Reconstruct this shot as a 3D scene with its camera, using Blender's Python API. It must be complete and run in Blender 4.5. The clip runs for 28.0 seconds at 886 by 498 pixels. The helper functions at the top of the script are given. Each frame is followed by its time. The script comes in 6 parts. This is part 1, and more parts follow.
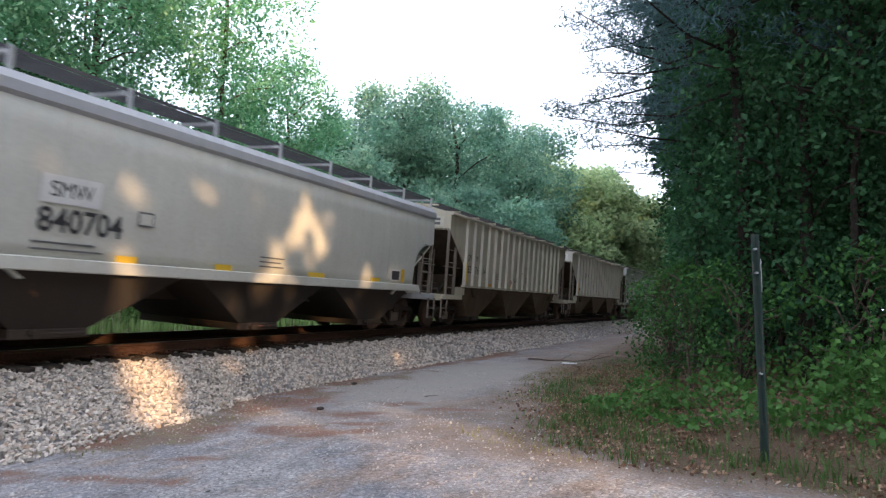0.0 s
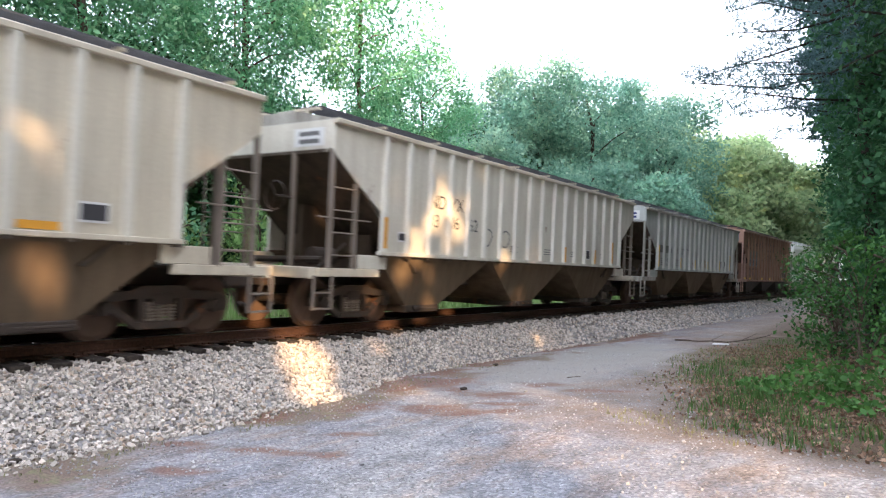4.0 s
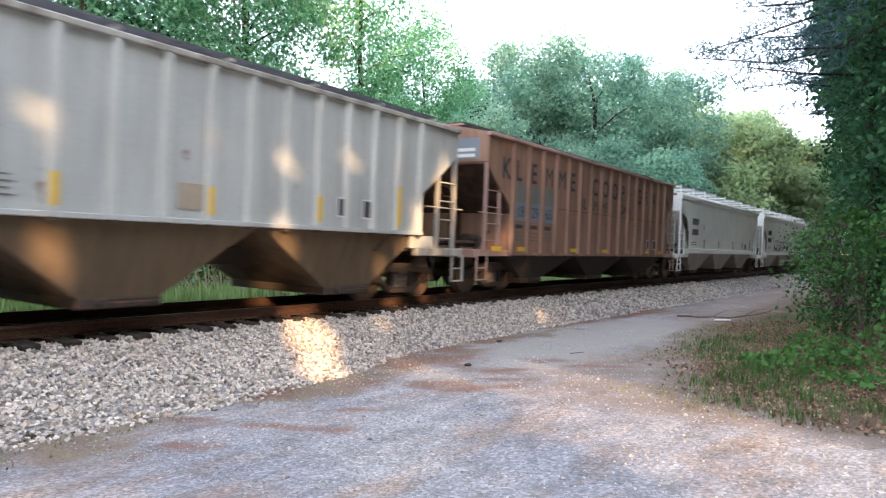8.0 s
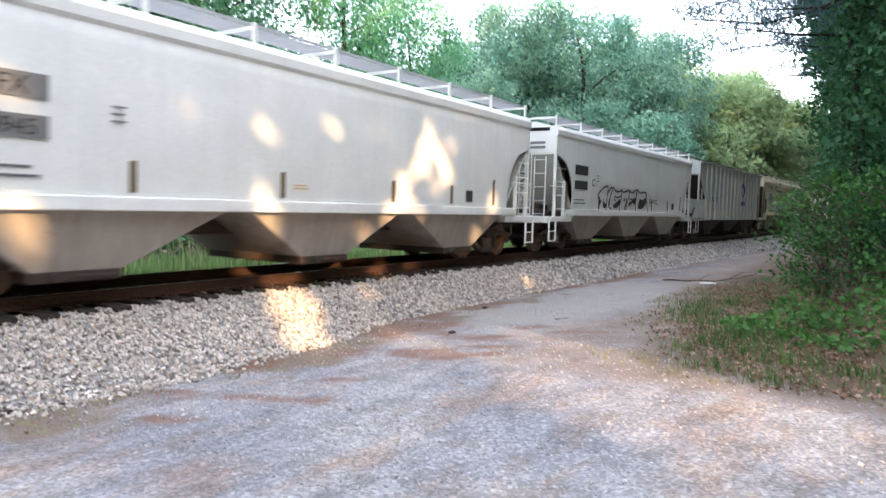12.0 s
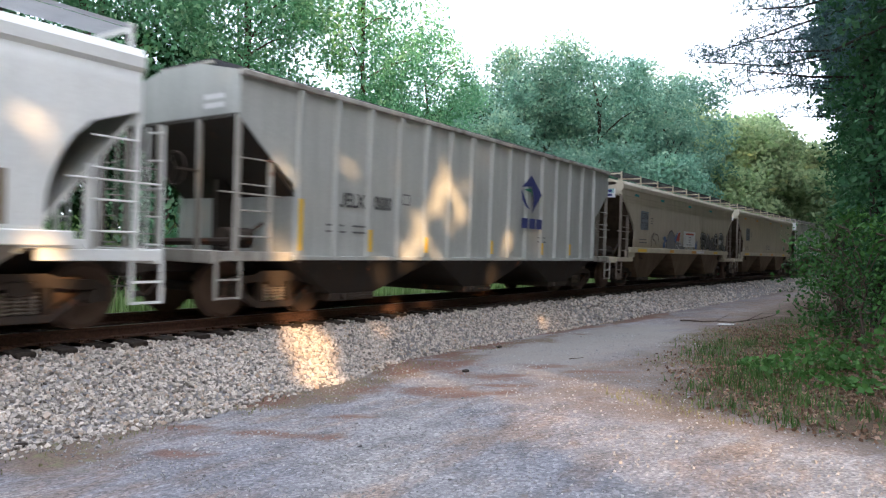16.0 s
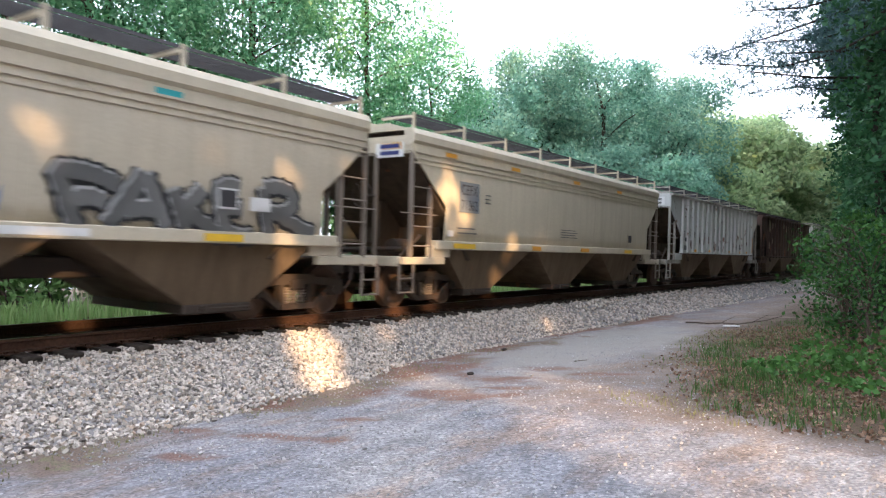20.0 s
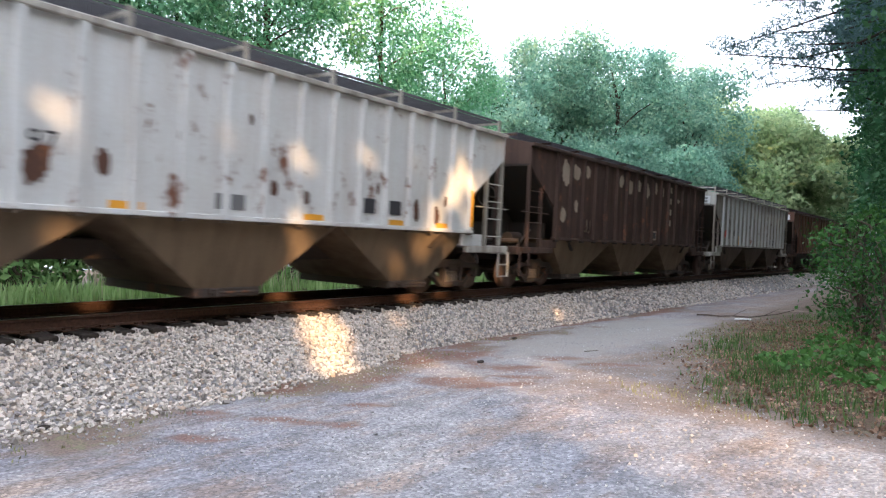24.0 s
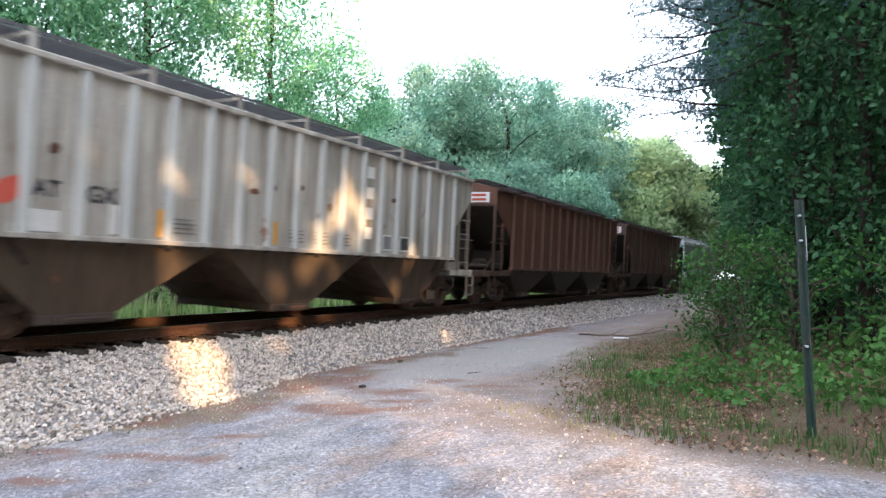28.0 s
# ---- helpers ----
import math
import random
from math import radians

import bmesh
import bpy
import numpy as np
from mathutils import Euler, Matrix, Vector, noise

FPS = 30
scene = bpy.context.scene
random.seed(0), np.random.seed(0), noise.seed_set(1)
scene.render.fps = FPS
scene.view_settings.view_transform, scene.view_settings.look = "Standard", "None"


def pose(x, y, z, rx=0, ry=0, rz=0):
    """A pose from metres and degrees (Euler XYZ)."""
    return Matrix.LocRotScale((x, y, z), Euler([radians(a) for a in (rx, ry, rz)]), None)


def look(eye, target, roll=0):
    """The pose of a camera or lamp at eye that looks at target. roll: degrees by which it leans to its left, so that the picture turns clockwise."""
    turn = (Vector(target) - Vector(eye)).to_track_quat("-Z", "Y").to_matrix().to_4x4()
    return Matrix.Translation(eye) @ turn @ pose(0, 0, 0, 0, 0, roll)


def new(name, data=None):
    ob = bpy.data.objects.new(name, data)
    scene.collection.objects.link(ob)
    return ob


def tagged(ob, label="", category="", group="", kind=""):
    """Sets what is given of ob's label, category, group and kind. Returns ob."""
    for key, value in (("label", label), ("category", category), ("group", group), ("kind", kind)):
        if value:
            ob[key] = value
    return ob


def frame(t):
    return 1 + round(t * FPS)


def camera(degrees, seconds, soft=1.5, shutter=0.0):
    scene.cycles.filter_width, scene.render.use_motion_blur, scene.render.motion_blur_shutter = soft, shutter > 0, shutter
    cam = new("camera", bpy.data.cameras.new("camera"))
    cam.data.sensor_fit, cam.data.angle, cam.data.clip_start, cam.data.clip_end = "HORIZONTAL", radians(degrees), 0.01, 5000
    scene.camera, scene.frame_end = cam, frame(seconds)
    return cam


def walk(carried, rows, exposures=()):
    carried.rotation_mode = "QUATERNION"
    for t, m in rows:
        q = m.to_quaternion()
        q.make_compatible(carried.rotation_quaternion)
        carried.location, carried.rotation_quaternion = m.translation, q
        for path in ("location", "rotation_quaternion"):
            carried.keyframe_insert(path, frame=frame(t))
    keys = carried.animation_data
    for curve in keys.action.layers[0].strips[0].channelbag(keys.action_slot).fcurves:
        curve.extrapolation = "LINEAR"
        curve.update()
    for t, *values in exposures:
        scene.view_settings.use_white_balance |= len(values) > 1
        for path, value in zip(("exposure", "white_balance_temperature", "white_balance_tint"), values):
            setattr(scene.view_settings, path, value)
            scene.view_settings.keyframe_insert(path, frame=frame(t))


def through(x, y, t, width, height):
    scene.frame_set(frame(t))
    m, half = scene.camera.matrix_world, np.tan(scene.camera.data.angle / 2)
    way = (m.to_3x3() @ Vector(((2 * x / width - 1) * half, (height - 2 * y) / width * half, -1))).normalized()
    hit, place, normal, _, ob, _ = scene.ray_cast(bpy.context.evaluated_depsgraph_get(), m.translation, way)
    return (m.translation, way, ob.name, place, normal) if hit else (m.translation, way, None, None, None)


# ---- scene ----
# camera: hand-held beside the track; seconds, eye, turn in degrees
EXPOSURE = 1.7
cam = camera(65.29, 28.0, soft=1.2, shutter=0.5)
ROWS = [
    (0.0, -0.097, -0.044, 1.574, 94.778, -0.342, 22.1),
    (0.5, -0.085, -0.055, 1.568, 94.072, -0.558, 24.212),
    (1.0, -0.093, -0.043, 1.568, 93.797, -0.346, 27.585),
    (1.5, -0.128, -0.042, 1.536, 93.2, 0.872, 30.772),
    (2.0, -0.142, -0.052, 1.525, 94.18, 1.584, 31.558),
    (2.5, -0.129, -0.036, 1.539, 94.431, 1.384, 32.15),
    (3.0, -0.138, -0.044, 1.54, 93.335, 1.33, 33.085),
    (3.5, -0.123, -0.039, 1.542, 93.47, 0.855, 33.396),
    (5.5, -0.116, -0.085, 1.547, 92.861, 1.212, 33.858),
    (6.0, -0.098, -0.125, 1.547, 92.365, 1.434, 34.494),
    (6.5, -0.093, -0.121, 1.541, 91.843, 1.23, 34.439),
    (7.0, -0.096, -0.121, 1.535, 91.399, 1.312, 34.408),
    (7.5, -0.109, -0.117, 1.528, 91.446, 1.427, 34.52),
    (8.0, -0.109, -0.104, 1.541, 91.601, 1.126, 33.638),
    (8.5, -0.119, -0.106, 1.554, 91.035, 0.833, 31.676),
    (9.0, -0.116, -0.118, 1.544, 91.142, 1.02, 29.839),
    (9.5, -0.11, -0.109, 1.551, 90.956, 1.294, 29.756),
    (10.0, -0.058, -0.102, 1.58, 88.352, 0.939, 30.115),
    (10.1, -0.07, -0.043, 1.582, 90.48, 0.431, 32.486),
    (10.5, -0.069, -0.01, 1.529, 88.197, -0.227, 28.76),
    (11.0, -0.11, -0.001, 1.532, 86.675, -0.338, 29.966),
    (11.5, -0.075, 0.006, 1.552, 86.911, -0.034, 30.789),
    (12.0, -0.06, 0.026, 1.577, 88.686, 1.737, 32.825),
    (12.5, -0.048, 0.02, 1.577, 91.554, 1.897, 34.248),
    (14.5, -0.011, 0.037, 1.558, 92.047, 1.298, 34.129),
    (15.0, 0.01, 0.03, 1.54, 91.893, 1.449, 33.93),
    (15.5, 0.012, -0.004, 1.548, 92.112, 1.354, 33.991),
    (16.0, 0.01, 0.002, 1.544, 92.058, 1.434, 34.221),
    (16.5, 0.006, 0.001, 1.55, 92.235, 1.528, 33.984),
    (17.0, 0.0, 0.0, 1.55, 92.368, 1.441, 34.241),
    (17.5, 0.011, -0.004, 1.541, 92.132, 1.203, 35.003),
    (18.0, 0.01, -0.004, 1.546, 92.478, 1.559, 34.735),
    (18.5, 0.018, -0.01, 1.545, 92.427, 2.232, 34.128),
    (19.0, 0.014, 0.005, 1.55, 92.283, 1.902, 34.225),
    (19.5, 0.026, -0.001, 1.553, 92.441, 1.801, 34.168),
    (20.0, 0.027, -0.005, 1.538, 92.334, 1.707, 34.634),
    (20.5, 0.021, 0.01, 1.535, 92.185, 1.567, 35.351),
    (21.0, 0.018, 0.011, 1.541, 91.589, 1.339, 34.396),
    (21.5, 0.01, 0.001, 1.541, 91.993, 1.453, 34.206),
    (23.5, -0.0, -0.019, 1.534, 91.598, 0.641, 35.447),
    (24.0, 0.004, -0.024, 1.544, 91.318, 0.697, 35.464),
    (24.5, 0.002, -0.019, 1.542, 91.033, 0.797, 36.085),
    (25.0, -0.002, -0.019, 1.531, 90.411, 1.286, 36.79),
    (25.5, -0.011, -0.022, 1.535, 91.366, 1.069, 36.338),
    (26.0, 0.0, -0.027, 1.536, 91.81, 1.416, 37.96),
    (26.5, 0.012, -0.01, 1.545, 92.222, 1.766, 38.969),
    (27.0, 0.065, 0.062, 1.542, 91.647, 0.9, 36.752),
    (27.5, 0.163, 0.159, 1.561, 91.353, 0.459, 29.8),
    (28.0, 0.149, 0.162, 1.569, 92.93, 0.895, 26.921),
]
walk(cam, [(row[0], pose(*row[1:])) for row in ROWS], exposures=[(t, EXPOSURE + d) for t, d in ((0.0, -0.2), (1.0, 0.30), (2.0, 0.43), (6.0, 0.55), (9.0, 0.5), (11.0, 0.6), (12.5, 0.55), (15.0, 0.12), (16.0, 0.10), (18.0, 0.25), (20.0, 0.4), (24.0, 0.45), (26.0, 0.52), (28.0, 0.62))])


# ---- light: low evening sun behind the camera, bright hazy sky ----
SUN_AZ, SUN_EL = radians(123.0), radians(13.0)        # azimuth from +y towards +x
SUN_WAY = Vector((math.sin(SUN_AZ) * math.cos(SUN_EL), math.cos(SUN_AZ) * math.cos(SUN_EL), math.sin(SUN_EL)))
world = bpy.data.worlds.new("evening_sky")
scene.world = world
world.use_nodes = True
wn, wl = world.node_tree.nodes, world.node_tree.links
sky = wn.new("ShaderNodeTexSky")
sky.sky_type, sky.sun_disc = "NISHITA", False
sky.sun_elevation, sky.sun_rotation = SUN_EL, SUN_AZ
sky.air_density, sky.dust_density, sky.ozone_density = 1.0, 3.0, 1.0
haze = wn.new("ShaderNodeMix")
haze.data_type = "RGBA"
haze.inputs[0].default_value = 0.55
haze.inputs[7].default_value = (9.6, 10.25, 12.5, 1)
wl.new(sky.outputs[0], haze.inputs[6])
wl.new(haze.outputs[2], wn["Background"].inputs["Color"])
wn["Background"].inputs["Strength"].default_value = 0.12
sun = new("sun", bpy.data.lights.new("sun", "SUN"))
sun.data.energy, sun.data.angle, sun.data.color = 2.55, radians(0.53), (1.0, 0.64, 0.34)
sun.matrix_world = look(SUN_WAY * 100, (0, 0, 0))


# ---- materials ----
def material(name, rough=0.8, metal=0.0, spec=0.3):
    m = bpy.data.materials.new(name)
    m.use_nodes = True
    b = m.node_tree.nodes["Principled BSDF"]
    b.inputs["Roughness"].default_value, b.inputs["Metallic"].default_value = rough, metal
    b.inputs["Specular IOR Level"].default_value = spec
    return m, m.node_tree.nodes, m.node_tree.links, b


def coords(n, l, scale=(1, 1, 1), kind="Object"):
    c, mp = n.new("ShaderNodeTexCoord"), n.new("ShaderNodeMapping")
    mp.inputs["Scale"].default_value = scale
    l.new(c.outputs[kind], mp.inputs[0])
    return mp.outputs[0]


def noise_tex(n, l, vec, scale, detail=4.0, rough=0.6):
    t = n.new("ShaderNodeTexNoise")
    t.inputs["Scale"].default_value, t.inputs["Detail"].default_value, t.inputs["Roughness"].default_value = scale, detail, rough
    l.new(vec, t.inputs["Vector"])
    return t.outputs["Fac"]


def ramp(n, l, fac, stops):
    r = n.new("ShaderNodeValToRGB")
    while len(r.color_ramp.elements) < len(stops):
        r.color_ramp.elements.new(0.5)
    for e, (p, c) in zip(r.color_ramp.elements, stops):
        e.position, e.color = p, (*(c if hasattr(c, "__len__") else (c, c, c)), 1)
    l.new(fac, r.inputs[0])
    return r.outputs[0]


def blend(n, l, fac, a, b, kind="MIX"):
    x = n.new("ShaderNodeMix")
    x.data_type, x.blend_type = "RGBA", kind
    for s, v in ((x.inputs[0], fac), (x.inputs[6], a), (x.inputs[7], b)):
        if isinstance(v, (int, float)):
            s.default_value = v
        elif isinstance(v, tuple):
            s.default_value = (*v, 1)
        else:
            l.new(v, s)
    return x.outputs[2]


def bump(n, l, b, height, strength=0.3, distance=0.02):
    x = n.new("ShaderNodeBump")
    x.inputs["Strength"].default_value, x.inputs["Distance"].default_value = strength, distance
    l.new(height, x.inputs["Height"])
    l.new(x.outputs[0], b.inputs["Normal"])


def paint(name, colour, dirt=(0.16, 0.12, 0.09), grime=0.45, rust=0.0, rough=0.55, streak=1.0, rust_colour=(0.13, 0.05, 0.022)):
    """Weathered car paint: blotches, vertical dirt streaks, rust spots, all in the car's own space."""
    m, n, l, b = material(name, rough)
    wide = noise_tex(n, l, coords(n, l), 0.7, 4)
    runs = noise_tex(n, l, coords(n, l, (2.0, 2.2, 0.22)), 1.6, 5, 0.65)
    fine = noise_tex(n, l, coords(n, l), 22.0, 3)
    pale = tuple(min(1.0, c * 1.12) for c in colour)
    base = blend(n, l, ramp(n, l, wide, ((0.35, 0.0), (0.7, 1.0))), colour, pale)
    base = blend(n, l, ramp(n, l, fine, ((0.3, 0.0), (0.8, 0.22))), base, dirt)
    soot = ramp(n, l, runs, ((0.42, 0.0), (0.78, min(1.0, grime * streak))))
    base = blend(n, l, soot, base, dirt)
    drips = noise_tex(n, l, coords(n, l, (1.0, 7.0, 0.16)), 1.3, 4, 0.7)
    base = blend(n, l, ramp(n, l, drips, ((0.5, 0.0), (0.72, min(0.85, grime * streak * 0.9)))), base, tuple(0.5 * (c + d) for c, d in zip(colour, dirt)))
    if rust > 0:
        spots = noise_tex(n, l, coords(n, l, (1, 1, 0.7)), 2.3, 6, 0.72)
        mask = ramp(n, l, spots, ((0.68 - 0.33 * rust, 0.0), (0.76 - 0.33 * rust, 1.0)))
        tone = blend(n, l, fine, rust_colour, tuple(c * 2.1 for c in rust_colour))
        base = blend(n, l, mask, base, tone)
    l.new(base, b.inputs["Base Color"])
    l.new(ramp(n, l, runs, ((0.2, rough - 0.1), (0.8, min(1.0, rough + 0.25)))), b.inputs["Roughness"])
    bump(n, l, b, fine, 0.12, 0.01)
    return m


def speckle(name, stops, scale, rough=0.9, relief=0.3, coarse=0.8, kind="Object", spec=0.2):
    m, n, l, b = material(name, rough, spec=spec)
    v = coords(n, l, kind=kind)
    fine, wide = noise_tex(n, l, v, scale, 6, 0.7), noise_tex(n, l, v, coarse, 3)
    c = ramp(n, l, fine, stops)
    c = blend(n, l, ramp(n, l, wide, ((0.3, 0.0), (0.75, 0.5))), c, tuple(x * 0.55 for x in stops[0][1]), "MIX")
    l.new(c, b.inputs["Base Color"])
    bump(n, l, b, fine, relief)
    return m


def leaf_material(name, dark, mid, light, through=0.35, grain=0.8, single=0.45):
    """Leaves: tone by the clump and by the leaf, light shining through."""
    m, n, l, b = material(name, 0.62, spec=0.25)
    g = n.new("ShaderNodeNewGeometry")
    mass = noise_tex(n, l, coords(n, l), grain, 3, 0.55)
    spread, own, both = n.new("ShaderNodeMapRange"), n.new("ShaderNodeMath"), n.new("ShaderNodeMath")
    spread.inputs[1].default_value, spread.inputs[2].default_value = 0.30, 0.70
    spread.inputs[4].default_value = 1.0 - single
    l.new(mass, spread.inputs[0])
    own.operation, own.inputs[1].default_value = "MULTIPLY", single
    l.new(g.outputs["Random Per Island"], own.inputs[0])
    l.new(spread.outputs[0], both.inputs[0])
    l.new(own.outputs[0], both.inputs[1])
    tone = ramp(n, l, both.outputs[0], ((0.0, dark), (0.55, mid), (1.0, light)))
    o = n.new("ShaderNodeObjectInfo")
    h = n.new("ShaderNodeHueSaturation")
    mr = n.new("ShaderNodeMapRange")
    mr.inputs[3].default_value, mr.inputs[4].default_value = 0.8, 1.2
    l.new(o.outputs["Random"], mr.inputs[0])
    l.new(mr.outputs[0], h.inputs["Value"])
    l.new(tone, h.inputs["Color"])
    l.new(h.outputs[0], b.inputs["Base Color"])
    t, mix = n.new("ShaderNodeBsdfTranslucent"), n.new("ShaderNodeMixShader")
    l.new(h.outputs[0], t.inputs["Color"])
    mix.inputs[0].default_value = through
    l.new(b.outputs[0], mix.inputs[1])
    l.new(t.outputs[0], mix.inputs[2])
    l.new(mix.outputs[0], n["Material Output"].inputs[0])
    return m


BARK = speckle("bark", ((0.3, (0.035, 0.026, 0.02)), (0.7, (0.16, 0.12, 0.09))), 14.0, relief=0.6)
LEAF_LIGHT = leaf_material("leaf_fresh", (0.035, 0.135, 0.065), (0.17, 0.405, 0.21), (0.41, 0.64, 0.37), 0.42, 0.8, 0.4)
# haze is put into the pale oak and gold leaf colours, bluish for oaks
LEAF_OAK_HAZED = leaf_material("leaf_oak_hazed", (0.085, 0.205, 0.15), (0.245, 0.44, 0.315), (0.53, 0.68, 0.46), 0.42, 0.55, 0.4)
LEAF_GOLD_HAZED = leaf_material("leaf_gold_hazed", (0.19, 0.30, 0.15), (0.42, 0.54, 0.28), (0.66, 0.72, 0.41), 0.5, 0.5)
# the roadside wood's shade is put into its two darkest leaf colours
LEAF_DEEP_SHADE = leaf_material("leaf_deep_shade", (0.013, 0.055, 0.023), (0.034, 0.115, 0.046), (0.085, 0.20, 0.075), 0.3, 1.0)
LEAF_PINE = leaf_material("leaf_pine", (0.045, 0.095, 0.105), (0.09, 0.17, 0.175), (0.16, 0.26, 0.25), 0.3)
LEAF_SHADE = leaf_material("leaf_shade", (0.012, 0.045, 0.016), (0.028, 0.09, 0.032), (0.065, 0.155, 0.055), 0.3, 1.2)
# leaves of the unseen shade screen, light enough to bounce light onto the cars
LEAF_SCREEN = leaf_material("leaf_screen", (0.05, 0.10, 0.035), (0.09, 0.16, 0.06), (0.14, 0.22, 0.09), 0.2)
# sky light on the shrubs beyond the track is put into this brighter green
LEAF_FIELD_LIT = leaf_material("leaf_field_lit", (0.09, 0.20, 0.06), (0.20, 0.36, 0.12), (0.36, 0.52, 0.22), 0.4, 1.2)
LEAF_WEED = leaf_material("leaf_weed", (0.03, 0.09, 0.02), (0.07, 0.175, 0.038), (0.14, 0.28, 0.07), 0.3, 2.0)
# darker copy of the bark, with the wood's shade in its colour
BARK_SHADED = speckle("shaded_bark", ((0.3, (0.014, 0.011, 0.009)), (0.7, (0.06, 0.045, 0.036))), 14.0, relief=0.6)
LEAF_BRUSH = leaf_material("leaf_brush", (0.02, 0.062, 0.014), (0.042, 0.125, 0.026), (0.085, 0.20, 0.045), 0.3, 1.5)
GRASS = leaf_material("grass_blade", (0.04, 0.09, 0.02), (0.075, 0.15, 0.038), (0.15, 0.21, 0.075), 0.35, 1.5)
# brighter copy of the grass, with open-sky light in its colour
GRASS_TALL_LIT = leaf_material("field_grass_lit", (0.14, 0.24, 0.07), (0.26, 0.40, 0.14), (0.42, 0.52, 0.24), 0.4, 0.8)
STUBBLE = leaf_material("pale_grass", (0.13, 0.13, 0.06), (0.22, 0.22, 0.10), (0.33, 0.30, 0.16), 0.3)
STRAW = leaf_material("dry_reed", (0.25, 0.22, 0.13), (0.38, 0.34, 0.22), (0.5, 0.46, 0.33), 0.2)
LITTER = leaf_material("dead_leaf", (0.085, 0.046, 0.03), (0.23, 0.135, 0.085), (0.42, 0.29, 0.20), 0.1, 2.0, 0.8)
RAIL = speckle("rail_rust", ((0.3, (0.045, 0.023, 0.015)), (0.7, (0.125, 0.063, 0.041))), 25.0, 0.75)
RAIL_TOP = material("rail_head_steel", 0.28, 1.0)[0]
RAIL_TOP.node_tree.nodes["Principled BSDF"].inputs["Base Color"].default_value = (0.42, 0.41, 0.40, 1)
TIE = speckle("tie_creosote", ((0.3, (0.018, 0.014, 0.012)), (0.7, (0.085, 0.066, 0.052))), 12.0, 0.9)
STEEL_DARK = paint("running_gear", (0.05, 0.04, 0.033), (0.08, 0.05, 0.034), 0.6, 0.25, 0.65)
SPRING = paint("spring_steel", (0.30, 0.245, 0.20), (0.12, 0.08, 0.055), 0.5, 0.1, 0.5)
WHEEL = paint("wheel_rust", (0.135, 0.085, 0.06), (0.07, 0.045, 0.033), 0.5, 0.1, 0.5)
WALKWAY = paint("roof_walk_steel", (0.10, 0.10, 0.11), (0.05, 0.05, 0.05), 0.5, 0.1, 0.6)


def stone_material():
    m, n, l, b = material("ballast_stone", 0.9, spec=0.2)
    g = n.new("ShaderNodeNewGeometry")
    c = ramp(n, l, g.outputs["Random Per Island"], ((0.0, (0.14, 0.12, 0.105)), (0.25, (0.37, 0.33, 0.285)), (0.6, (0.60, 0.53, 0.46)), (0.85, (0.75, 0.665, 0.57)), (1.0, (0.43, 0.31, 0.22))))
    f = noise_tex(n, l, coords(n, l), 60.0, 3)
    c = blend(n, l, ramp(n, l, f, ((0.35, 0.0), (0.75, 0.35))), c, (0.25, 0.22, 0.20))
    l.new(c, b.inputs["Base Color"])
    return m


STONE = stone_material()
PEBBLE = leaf_material("road_pebble", (0.17, 0.16, 0.155), (0.34, 0.325, 0.31), (0.60, 0.565, 0.53), 0.0)


